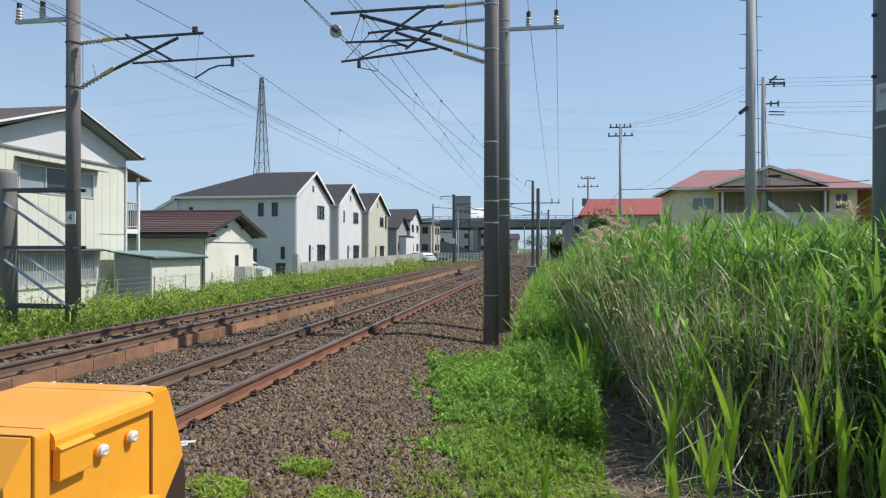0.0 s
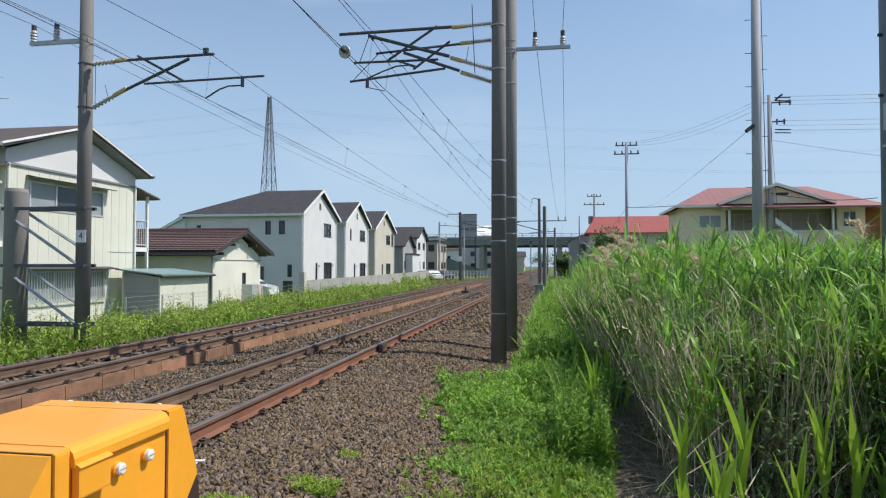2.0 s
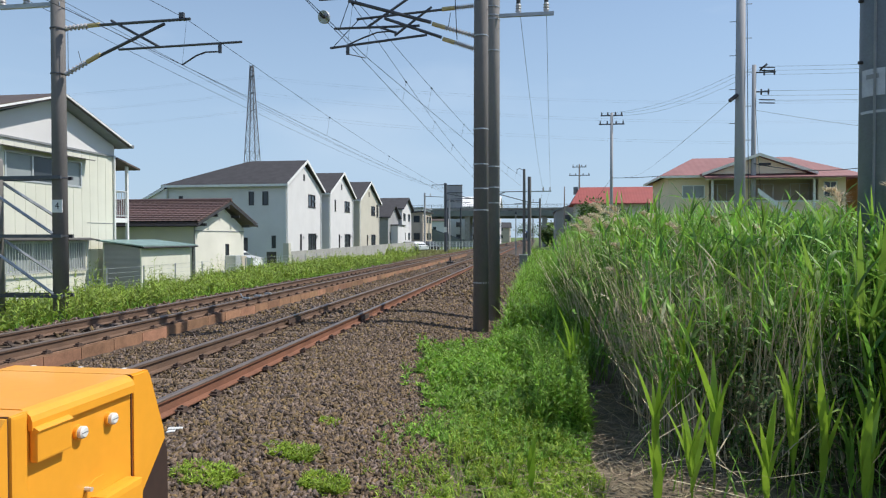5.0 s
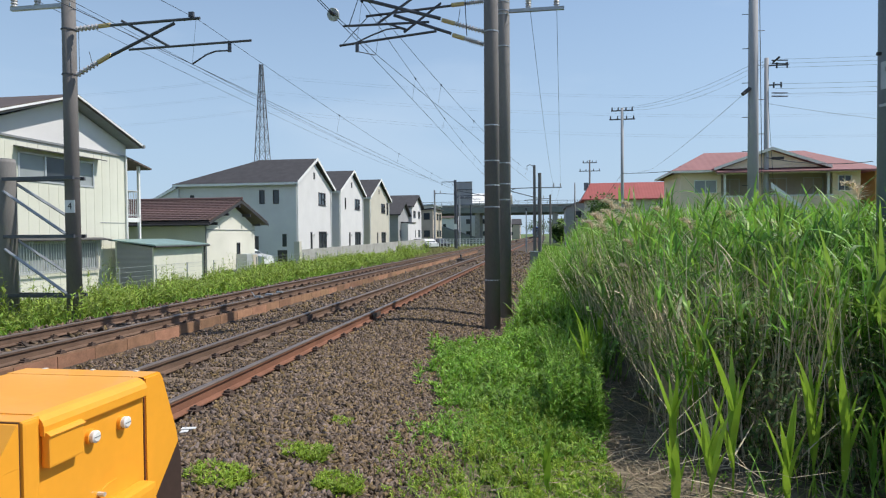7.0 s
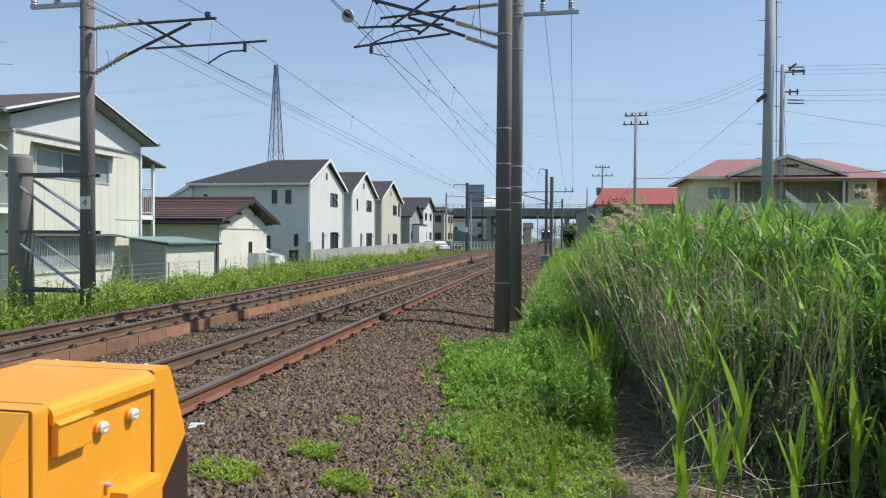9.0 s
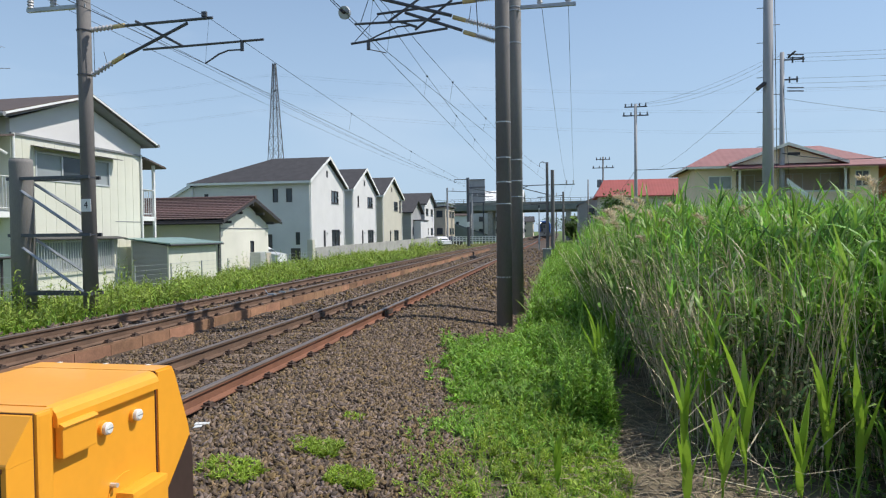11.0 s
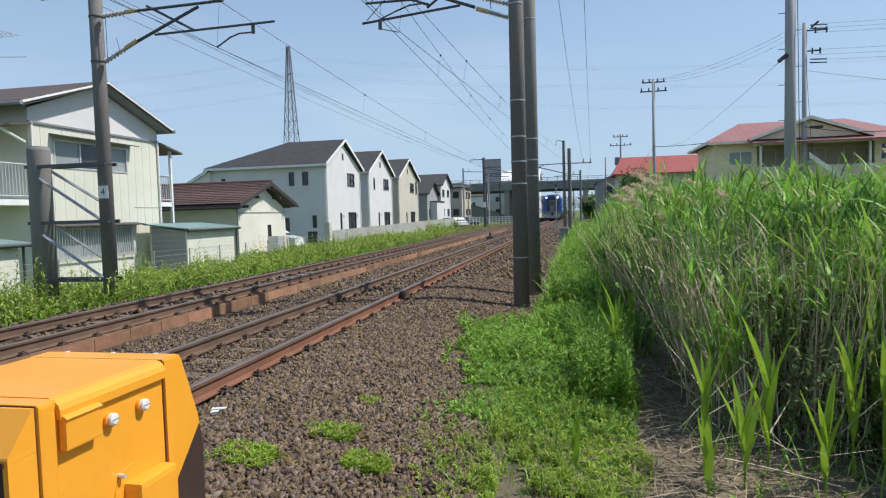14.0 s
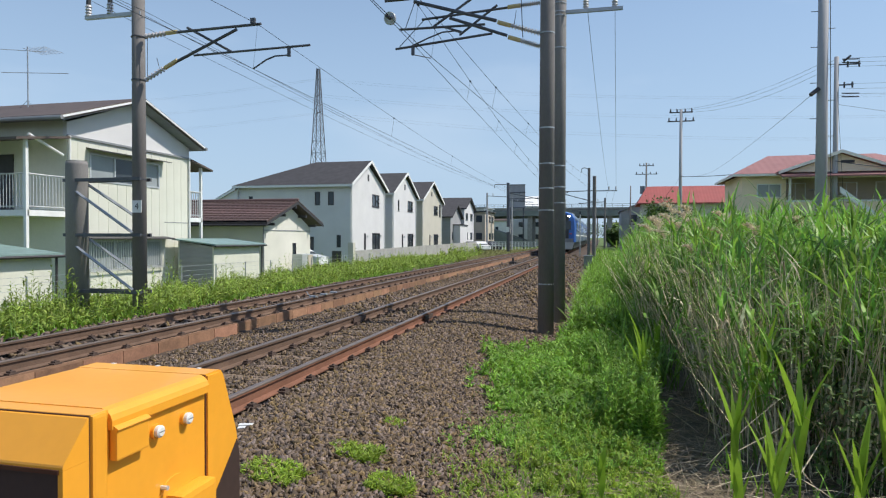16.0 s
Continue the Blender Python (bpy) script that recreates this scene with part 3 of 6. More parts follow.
    arm("cross_strut", (-1.94, 5.75), (-2.66, 5.24), 0.024)
    arm("cross_strut", (-3.0, 5.43), (-2.62, 5.30), 0.02)
    pts = [(-3.6, Y, 5.1), (-3.3, Y, 5.22), (-3.0, Y, 5.32), (-2.75, Y, 5.33), (-2.62, Y, 5.28)]
    part("pull_off_arm", T(pts, 0.015, 6), "steel_dark", p)
    part("drop_bracket", B(-3.61, -3.55, Y - 0.02, Y + 0.02, 4.92, 5.09), "steel_dark", p)
    part("contact_clip", T([(-3.58, Y, 4.93), (-3.25, Y + 0.1, 4.87)], 0.01, 5), "steel_dark", p)
    for a, b in (((-3.55, 5.93), (-3.73, 5.45)), ((-3.36, 5.58), (-3.85, 5.1))):
        part("hanger_rod", T([(a[0], Y, a[1]), (b[0], Y, b[1])], 0.008, 5), "wire", p)
    part("lead_wire", T(sag((-1.5, Y - 0.1, 6.4), (-1.45, Y - 0.05, 5.1), 0.05), 0.008, 5), "wire", p)
    part("spark_horn", T([(-1.62, Y, 5.36), (-1.58, Y, 5.62)], 0.006, 5), "wire", p)

    q = thing("feeder_pole", (-0.9, 13.85, -0.5), "second concrete pole standing close beside the catenary pole", "catenary pole", "catenary poles")
    x, y = -0.9, 13.85
    part("shaft", T([(x, y, -0.6), (x + 0.01, y, 10.4)], 0.155, 20, r2=0.138), "pole_mid", q, smooth=True)
    bands(q, x, y, 0.147, (2.12, 2.45, 2.89, 5.33, 6.25, 6.07, 5.99))
    part("cross_arm", B(-0.76, 0.377, 13.70, 13.76, 6.0, 6.07), "galv", q, "galvanised steel cross-arm")
    for xi in (-0.355, 0.22):
        bm = turned((xi, 13.76, 6.03), (xi, 13.76, 6.29), [(0, 0.05), (0.34, 0.05), (0.35, 0.066), (0.5, 0.04), (0.56, 0.066), (0.71, 0.04), (0.77, 0.066), (0.92, 0.04), (1, 0.04)])
        ins = part("pin_insulator", bm, "porcelain", q, "white and dark pin insulator")
        part("cap", T([(xi, 13.76, 6.28), (xi, 13.76, 6.39)], 0.046, 10), "trim_dark", ins, "dark cap")


make_right_poles()


def make_left_pole():
    X, Yp = -9.71, 12.15
    p = thing("catenary_pole", (X, Yp, -0.5), "brown-grey concrete catenary pole with steel braces and a number plate", "catenary pole", "catenary poles")
    part("shaft", T([(X, Yp, -0.6), (X, Yp, 9.0)], 0.15, 20, r2=0.125), "pole", p, smooth=True)
    bands(p, X, Yp, 0.142, (0.2, 1.43, 2.63, 4.76, 5.68), "steel_dark")
    Y = 12.1
    def arm(name, a, b, r):
        return part(name, T([(a[0], Y, a[1]), (b[0], Y, b[1])], r, 8), "steel_dark", p)
    insulator(p, (-9.5, Y, 5.67), (-8.98, Y, 5.70), r=0.062, n=6, sleeve=0.25)
    arm("top_tube", (-8.95, 5.70), (-6.77, 5.73), 0.03)
    insulator(p, (-9.5, Y, 4.74), (-9.02, Y, 4.97), r=0.062, n=6, sleeve=0.33)
    arm("bracket_tube", (-9.0, 4.98), (-7.32, 5.66), 0.032)
    arm("steady_arm", (-8.32, 5.19), (-5.69, 5.23), 0.024)
    arm("cross_strut", (-8.48, 5.78), (-7.44, 5.21), 0.026)
    part("drop_bracket", B(-6.18, -6.12, Y - 0.02, Y + 0.02, 5.03, 5.24), "steel_dark", p)
    part("pull_off_arm", T([(-6.15, Y, 5.06), (-6.45, Y, 5.06), (-6.65, Y, 5.0), (-6.95, Y, 4.83)], 0.016, 6), "steel_dark", p)
    part("wire_clamp", B(-7.0, -6.9, Y - 0.03, Y + 0.03, 5.76, 5.86), "steel_dark", p)
    part("cross_arm", B(-11.0, -9.6, Y - 0.04, Y + 0.04, 6.13, 6.21), "galv", p, "galvanised steel cross-arm")
    for xi in (-10.93, -10.38):
        bm = turned((xi, Y, 6.21), (xi, Y, 6.46), [(0, 0.07), (0.24, 0.045), (0.26, 0.07), (0.49, 0.045), (0.51, 0.07), (0.74, 0.045), (0.76, 0.07), (1, 0.045)])
        ins = part("pin_insulator", bm, "porcelain", p, "white and dark pin insulator")
        part("cap", T([(xi, Y, 6.44), (xi, Y, 6.56)], 0.05, 10), "trim_dark", ins, "dark cap")
    part("lead_wire", T(sag((-9.45, Y, 5.66), (-9.45, Y, 4.76), 0.05), 0.006, 5), "wire", p)
    part("spark_horn", T([(-9.15, Y, 4.95), (-9.22, Y, 5.2)], 0.006, 5), "wire", p)
    plate = part("number_plate", B(-9.76, -9.53, 11.985, 11.995, 1.91, 2.17), "trim_white", p, "white plate with the number 4")
    txt = bpy.data.curves.new("number", "FONT")
    txt.body, txt.size, txt.align_x, txt.align_y, txt.extrude = "4", 0.2, "CENTER", "CENTER", 0.001
    tmp = new("plate_number", txt)
    me = bpy.data.meshes.new_from_object(tmp.evaluated_get(bpy.context.evaluated_depsgraph_get()))
    bpy.data.objects.remove(tmp)
    me.materials.clear()
    me.materials.append(M["trim_dark"])
    num = new("plate_number", me)
    num.parent = plate
    num.matrix_local = pose(-9.645 - X, 11.98 - Yp, 2.04 + 0.5, 90, 0, 0)
    # braces to the sawn-off stub pole
    xs = -11.32
    for z in (2.63, 1.43, 0.2):
        part("brace_beam", B(xs - 0.2, X + 0.16, Yp - 0.19, Yp - 0.14, z - 0.035, z + 0.035), "steel_dark", p, "angle-iron beam")
        part("brace_beam", B(xs - 0.2, X + 0.16, Yp + 0.14, Yp + 0.19, z - 0.035, z + 0.035), "steel_dark", p, "angle-iron beam")
    for z0, z1 in ((2.58, 1.48), (1.38, 0.25)):
        for dy in (-0.16, 0.16):
            a = Vector((xs - 0.15 + (0.25 if dy > 0 else 0), Yp + dy, z0 - (0.03 if dy < 0 else 0)))
            part("diagonal_brace", T([a, (X - 0.05, Yp + dy, z1 + (0.25 if dy > 0 else 0))], 0.034, 4), "galv", p, "weathered diagonal angle iron")
    s = thing("stub_pole", (xs, Yp + 0.2, -0.5), "thick sawn-off concrete stub pole braced to the catenary pole", "pole")
    part("shaft", T([(xs, Yp, -0.6), (xs, Yp, 2.98), (xs, Yp, 3.05)], 0.235, 22, r2=0.215), "pole_mid", s, smooth=True)
    part("cap", T([(xs, Yp, 3.04), (xs, Yp, 3.07)], 0.21, 18), "concrete", s)


make_left_pole()


def make_far_poles():
    """Smaller masts farther down the line."""
    p = thing("catenary_pole", (-0.8, 50, -0.5), "distant concrete catenary mast beside the track", "catenary pole", "catenary poles")
    part("shaft", T([(-0.55, 50, -0.6), (-0.55, 50, 6.0)], 0.15, 12, r2=0.13), "pole", p)
    part("shaft", T([(-0.95, 50, -0.6), (-0.95, 50, 6.6)], 0.12, 12, r2=0.1), "pole", p)
    part("hook_arm", T([(-0.95, 50, 6.5), (-1.3, 50, 6.65), (-1.5, 50, 6.55), (-1.5, 50, 6.3)], 0.03, 6), "steel_dark", p)
    part("cross_arm", B(-0.55, 1.1, 49.96, 50.04, 4.85, 4.93), "galv", p)
    for x in (0.5, 1.0):
        part("pin_insulator", T([(x, 50, 4.93), (x, 50, 5.2)], 0.05, 8), "porcelain", p)
    part("top_tube", T([(-0.7, 50, 4.9), (-4.2, 50, 4.85)], 0.035, 6), "steel_dark", p)
    part("bracket_tube", T([(-0.7, 50, 4.1), (-3.4, 50, 4.85)], 0.035, 6), "steel_dark", p)
    part("cross_strut", T([(-3.9, 50, 4.3), (-2.4, 50, 4.85)], 0.03, 6), "steel_dark", p)
    p = thing("catenary_pole", (-10.65, 76, -0.5), "distant dark catenary mast on the far side of the tracks", "catenary pole", "catenary poles")
    part("shaft", T([(-10.65, 76, -0.6), (-10.7, 76, 7.8)], 0.2, 12, r2=0.17), "steel_dark", p)
    part("top_tube", T([(-10.7, 76, 7.6), (-12.3, 76, 7.6), (-12.3, 76, 7.2)], 0.05, 6), "steel_dark", p)
    part("bracket_tube", T([(-10.7, 76, 6.6), (-6.8, 76, 5.8)], 0.045, 6), "steel_dark", p)
    part("top_tube", T([(-10.7, 76, 5.9), (-6.3, 76, 6.0)], 0.045, 6), "steel_dark", p)
    part("number_plate", B(-10.85, -10.5, 75.75, 75.78, 2.0, 2.6), "trim_white", p)
    for k, (x, y, h) in enumerate(((-17.0, 98, 8.2), (-14.0, 104, 7.7), (-11.0, 128, 7.5), (0.4, 88, 6.6), (-1.0, 100, 6.2), (-10.5, 175, 7.5), (-1.0, 165, 7.3))):
        p = thing("catenary_pole", (x, y, -0.6), "far slender mast along the railway", "catenary pole", "catenary poles")
        part("shaft", T([(x, y, -0.6), (x, y, h)], 0.16, 8, r2=0.13), "pole_light" if k < 2 else "pole", p)
        d = 1 if x < -5 else -1
        part("cross_arm", T([(x, y, h - 0.5), (x + d * 3.4, y, h - 0.7)], 0.05, 6), "steel_dark", p)
        part("insulator", T([(x + d * 0.9, y, h - 0.5), (x + d * 0.9, y, h - 0.1)], 0.06, 6), "porcelain", p)
    p = thing("signal_post", (-1.9, 60, -0.4), "slim grey trackside signal post with one small lamp", "signal post")
    part("post", T([(-1.9, 60, -0.5), (-1.9, 60, 3.5)], 0.05, 10), "galv", p)
    part("lamp_head", B(-1.98, -1.82, 59.92, 60.08, 3.5, 3.75), "train_dark", p)
    part("lower_sleeve", T([(-1.9, 60, 0.2), (-1.9, 60, 0.9)], 0.085, 10), "pole_light", p)
    p = thing("trackside_cabinet", (-0.75, 38, -0.5), "small grey metal relay cabinet in the grass beside the track", "cabinet")
    part("body", B(-0.98, -0.52, 37.8, 38.2, -0.3, 0.35, bevel=0.03), "trim_grey", p)
    part("lid", B(-1.02, -0.48, 37.75, 38.25, 0.35, 0.39), "galv", p)
    part("leg", B(-0.98, -0.9, 37.9, 38.1, -0.6, -0.3), "concrete", p)
    part("leg", B(-0.6, -0.52, 37.9, 38.1, -0.6, -0.3), "concrete", p)
    p = thing("point_indicator", (-5.3, 40, -0.3), "small dark trackside box on the ballast", "box")
    part("body", B(-5.5, -5.1, 39.8, 40.1, -0.35, -0.1, bevel=0.03), "train_dark", p)
    part("peg", B(-5.35, -5.25, 39.9, 40.0, -0.1, 0.15), "train_dark", p)


make_far_poles()


def wire(name, pts, r=0.009, label="", hang=None):
    bm = T(pts, r, 5, cap=False)
    return solo(name, bm, "wire", label, "wire", "overhead wires")


def run(name, stops, drop, r, label):
    """One wire through its supports, sagging by drop between each two."""
    pts = []
    for a, b in zip(stops, stops[1:]):
        pts += sag(a, b, drop)[(1 if pts else 0):]
    return wire(name, pts, r, label)


def catenary(stops, zm, label, droop=0.4):
    """Contact wire through its stops and the messenger zm above it, with hangers."""
    t = thing("catenary_wires", stops[1], label, "overhead wire", "overhead wires")
    cp, mp = [], []
    for a, b in zip(stops, stops[1:]):
        cp += sag(a, b, 0.02)[(1 if cp else 0):]
        mp += sag((a[0] + 0.1, a[1], a[2] + zm), (b[0] + 0.1, b[1], b[2] + zm), droop)[(1 if mp else 0):]
    part("contact_wire", T(cp, 0.006, 5, cap=False), "wire", t)
    part("messenger_wire", T(mp, 0.0055, 5, cap=False), "wire", t)
    for i in range(2, len(cp) - 1, 2):
        part("hanger", T([cp[i], mp[i]], 0.003, 4), "wire", t)
        part("hanger_clip", T([mp[i] - Vector((0, 0.03, 0)), mp[i] + Vector((0, 0.03, 0))], 0.025, 6), "wire", t)
    return t


catenary([(-3.45, -36, 5.14), (-3.58, 12.2, 5.14), (-3.95, 50, 5.05), (-3.6, 130, 5.0)], 0.74, "near track's contact and messenger wires with hangers")
catenary([(-4.2, -36, 4.87), (-3.21, 12.2, 4.86), (-1.2, 50, 5.3)], 0.74, "second pair of wires running off to a farther mast")
catenary([(-7.2, -34, 4.83), (-6.95, 12.1, 4.83), (-7.3, 76, 4.9), (-7.0, 130, 4.9)], 0.9, "far track's contact and messenger wires with hangers", 0.6)
for x, z in ((-10.93, 6.57), (-10.38, 6.57), (-9.5, 6.2)):
    run("feeder_wire", [(x, -34, z + 0.2), (x, 12.1, z), (x - 0.6, 76, z + 0.6), (x - 1, 130, z)], 0.5, 0.0055, "thin feeder wire along the poles")
for x in (-0.355, 0.22):
    run("feeder_wire", [(x, -34, 6.6), (x, 13.76, 6.39), (x + 0.8, 50, 5.2), (x + 0.5, 100, 5.6)], 0.5, 0.0055, "thin feeder wire along the poles")
t = thing("tension_disc", (-3.55, 10.75, 5.14), "round grey disc insulator threaded on the overhead wire", "insulator")
part("disc", T([(-3.57, 10.73, 5.15), (-3.56, 10.77, 5.16)], 0.11, 20), "galv", t)
part("hub", T([(-3.57, 10.6, 5.15), (-3.56, 10.9, 5.16)], 0.03, 8), "wire", t)

# ---- houses along the far side ----
def gable_roof(bm, x0, x1, ya, yb, za, yr, zr, t=0.16):
    """Two slopes with the ridge along x."""
    slab(bm, [(x0, ya, za), (x1, ya, za), (x1, yr, zr), (x0, yr, zr)], t)
    slab(bm, [(x0, yr, zr), (x1, yr, zr), (x1, yb, za), (x0, yb, za)], t)
    return bm


def barge(parent, x, ya, yb, za, yr, zr, h=0.2, m="trim_white", up=-0.02):
    """Boards along the gable's two slopes."""
    bm = bmesh.new()
    for y0 in (ya, yb):
        extrude(bm, [(y0, za - h), (y0, za + up), (yr, zr + up), (yr, zr - h)], "x", x, x + 0.03)
    return part("barge_board", bm, m, parent, "white barge boards" if m == "trim_white" else "")


def railing(parent, a, b, z0, z1, m="alu", gap=0.12):
    a, b = Vector((*a, 0)), Vector((*b, 0))
    r = part("railing", T([(a.x, a.y, z1), (b.x, b.y, z1)], 0.025, 6), m, parent, "pale metal railing")
    n = max(2, int((b - a).length / gap))
    part("bottom_rail", T([(a.x, a.y, z0 + 0.06), (b.x, b.y, z0 + 0.06)], 0.018, 6), m, r)
    for i in range(n + 1):
        p = a.lerp(b, i / n)
        part("baluster", T([(p.x, p.y, z0), (p.x, p.y, z1)], 0.011, 5), m, r)
    return r


def make_apartment():
    X, y0, y1, zb, ze = -16.8, 17.6, 24.0, -0.75, 4.66
    h = thing("apartment_house", (X - 4, 20.8, zb), "white two-storey apartment house with ribbed siding and dark gable roof", "house")
    up = (18.55, 22.1, 3.26, 4.22)
    lo = (18.45, 22.2, 0.22, 1.26)
    w = part("wall_front", wall_x(bmesh.new(), X, 0.15, y0, y1, zb, ze, [up, lo]), "siding", h, "white ribbed siding wall")
    part("gable_wall", wall_x(bmesh.new(), X, 0.15, y0, y1, ze + 0.004, ze + 0.42, gable=(20.66, 6.24)), "stucco", h, "plain white gable")
    for k in range(13):
        y = y0 + 0.45 + k * 0.45
        cuts = [(zb, ze)]
        for q in (lo, up):
            if q[0] - 0.05 < y < q[1] + 0.05:
                cuts = [(a, b) for c in cuts for a, b in ((c[0], min(c[1], q[2] - 0.02)), (max(c[0], q[3] + 0.18), c[1])) if b - a > 0.1]
        for a, b in cuts:
            part("siding_batten", B(X, X + 0.009, y, y + 0.022, a, b), "siding", w)
    part("belt_board", B(X, X + 0.06, y0 - 0.02, y1 + 0.02, ze - 0.05, ze + 0.02), "trim_grey", h)
    part("joint_strip", B(X, X + 0.012, 22.4, 23.9, 1.95, 1.975), "trim_grey", h)
    for yy in (y0 + 0.03, y1 - 0.1):
        part("downpipe", T([(X + 0.06, yy + 0.03, zb), (X + 0.06, yy + 0.03, ze)], 0.04, 8), "trim_white", h)
    part("wall_side", B(X - 10, X - 0.15, y0, y0 + 0.15, zb, ze + 0.5), "siding", h)
    part("wall_side", B(X - 10, X - 0.15, y1 - 0.15, y1, zb, ze + 0.4), "siding", h)
    part("wall_back", B(X - 10.15, X - 10, y0, y1, zb, ze + 0.2), "siding", h)
    part("upper_floor", B(X - 10, X - 0.15, y0 + 0.15, y1 - 0.15, 1.9, 2.2), "concrete", h)
    part("roof", gable_roof(bmesh.new(), X - 10.6, X + 0.52, 16.85, 24.36, 5.18, 20.66, 6.46), "brownroof", h, "dark brown metal roof")
    part("soffit", gable_roof(bmesh.new(), X - 10.4, X + 0.48, 16.95, 24.26, 5.04, 20.66, 6.31, 0.03), "trim_grey", h)
    barge(h, X + 0.525, 16.83, 24.38, 5.16, 20.66, 6.44, 0.09)
    for yy in (16.8, 24.36):
        part("gutter", T([(X - 10.6, yy, 5.08), (X + 0.6, yy, 5.08)], 0.07, 8), "trim_grey", h)
    # upper window: frosted shutters box, frame, two sliding leaves
    window_x(h, X, *up, sashes=3, glass=("frosted", "glass", "frosted"), w=0.06)
    part("awning", slab(bmesh.new(), [(X, 18.4, 4.38), (X + 0.4, 18.4, 4.30), (X + 0.4, 22.35, 4.30), (X, 22.35, 4.38)], 0.03), "trim_dark", h, "thin dark window awning")
    window_x(h, X, *lo, sashes=3, glass="frosted", w=0.06)
    part("awning", slab(bmesh.new(), [(X, 18.2, 1.40), (X + 0.42, 18.2, 1.33), (X + 0.42, 22.5, 1.33), (X, 22.5, 1.40)], 0.03), "trim_dark", h, "thin dark window awning")
    g = part("window_grille", B(X + 0.12, X + 0.15, 18.4, 22.25, 0.2, 0.24), "alu", h, "barred grille before the lower window")
    for k in range(33):
        y = 18.45 + k * 0.117
        part("grille_bar", T([(X + 0.135, y, 0.2), (X + 0.135, y, 1.28)], 0.012, 5), "alu", g)
    # balcony on the far gable end and the corridor on the near one
    for s, ys, yo in ((1, y1, 24.95), (-1, y0, 16.15)):
        a, b = sorted((ys, yo))
        part("balcony_floor", B(X - 9.5, X - 0.05, a, b, 2.02, 2.2), "trim_white", h)
        part("balcony_roof", slab(bmesh.new(), [(X - 9.5, ys, 4.62), (X + 0.15, ys, 4.62), (X + 0.15, yo + s * 0.55, 4.32), (X - 9.5, yo + s * 0.55, 4.32)], 0.07), "brownroof", h, "lean-to balcony roof")
        for x in (X - 0.1, X - 3.2, X - 6.4):
            part("post", B(x - 0.05, x + 0.05, yo - 0.05, yo + 0.05, zb, 4.36), "trim_white", h)
        railing(h, (X - 9.4, yo), (X - 0.1, yo), 2.25, 3.3)
        railing(h, (X - 0.08, a), (X - 0.08, b), 2.25, 3.3)
    part("gutter_pipe", T([(X - 0.05, 17.5, 4.0), (X - 0.05, 16.2, 4.5)], 0.045, 8), "trim_white", h)
    part("door", B(X - 3.0, X - 2.1, y0 - 0.03, y0, 2.2, 4.1), "trim_dark", h)
    # aerial on the roof
    t = thing("tv_aerial", (-20.5, 19.7, 5.7), "thin rooftop television aerial", "aerial")
    part("mast", T([(-20.5, 19.7, 5.5), (-20.5, 19.7, 8.35)], 0.025, 6), "galv", t)
    for z, l in ((7.35, 1.5), (8.2, 0.5)):
        part("boom", T([(-21.4 + l * 0.1, 19.3, z), (-20.5 + l, 20.0, z)], 0.012, 5), "galv", t)
    for k in range(7):
        part("element", T([(-20.4 + k * 0.15, 19.4, 8.2), (-20.4 + k * 0.15, 20.3, 8.2)], 0.008, 4), "galv", t)
    for a in range(3):
        part("stay", T([(-20.5, 19.7, 6.4), (-20.5 + math.cos(a * 2.1) * 0.7, 19.7 + math.sin(a * 2.1) * 0.7, 5.5)], 0.006, 4), "wire", t)


make_apartment()


def make_shed(name, x0, x1, y0, y1, zb, z_lo, z_hi, label):
    """A small store of ribbed sheet with a lean-to roof that falls towards the track."""
    h = thing(name, ((x0 + x1) / 2, (y0 + y1) / 2, zb), label, "shed", "sheds")
    part("wall_front", wall_x(bmesh.new(), x1, 0.06, y0, y1, zb, z_lo), "siding", h)
    part("wall_back", wall_x(bmesh.new(), x0, 0.06, y0, y1, zb, z_hi, d=-1), "siding", h)
    for y in (y0, y1):
        # the near side wall is grey: its shade is put into the colour
        part("wall_side", extrude(bmesh.new(), [(x0 + 0.06, zb), (x1 - 0.06, zb), (x1 - 0.06, z_lo), (x0 + 0.06, z_hi)], "y", y, y + (0.05 if y == y0 else -0.05)), "graywall" if y == y0 else "siding", h)
    part("roof", slab(bmesh.new(), [(x0 - 0.15, y0 - 0.2, z_hi + 0.1), (x1 + 0.2, y0 - 0.2, z_lo + 0.1), (x1 + 0.2, y1 + 0.2, z_lo + 0.1), (x0 - 0.15, y1 + 0.2, z_hi + 0.1)], 0.05), "greenmetal", h, "faded green sheet-metal roof")
    part("gutter", T([(x1 + 0.2, y0 - 0.2, z_lo + 0.02), (x1 + 0.2, y1 + 0.25, z_lo + 0.02)], 0.045, 6), "trim_dark", h)
    part("downpipe", T([(x1 + 0.06, y1 + 0.1, z_lo), (x1 + 0.06, y1 + 0.1, zb)], 0.035, 6), "trim_dark", h)
    return h


make_shed("garden_shed", -16.4, -14.8, 22.7, 26.2, -0.7, 1.0, 1.22, "cream ribbed-metal shed with a pale green roof")
make_shed("garden_shed", -16.6, -14.2, 9.0, 14.35, -0.7, 0.85, 1.15, "low cream shed with a green sheet roof")


def make_bungalow():
    X, y0, y1, zb, ze = -16.9, 30.25, 35.8, -0.7, 1.95
    h = thing("bungalow", (X - 5, 33, zb), "small cream single-storey house with a red-brown tiled gable roof", "house")
    part("wall_front", wall_x(bmesh.new(), X, 0.15, y0, y1, zb, ze, [(33.55, 33.95, -0.2, 1.05)], gable=(33.05, 3.15)), "cream", h, "white mortar gable wall")
    part("belt_board", B(X, X + 0.03, y0, y1, 1.72, 1.76), "trim_grey", h)
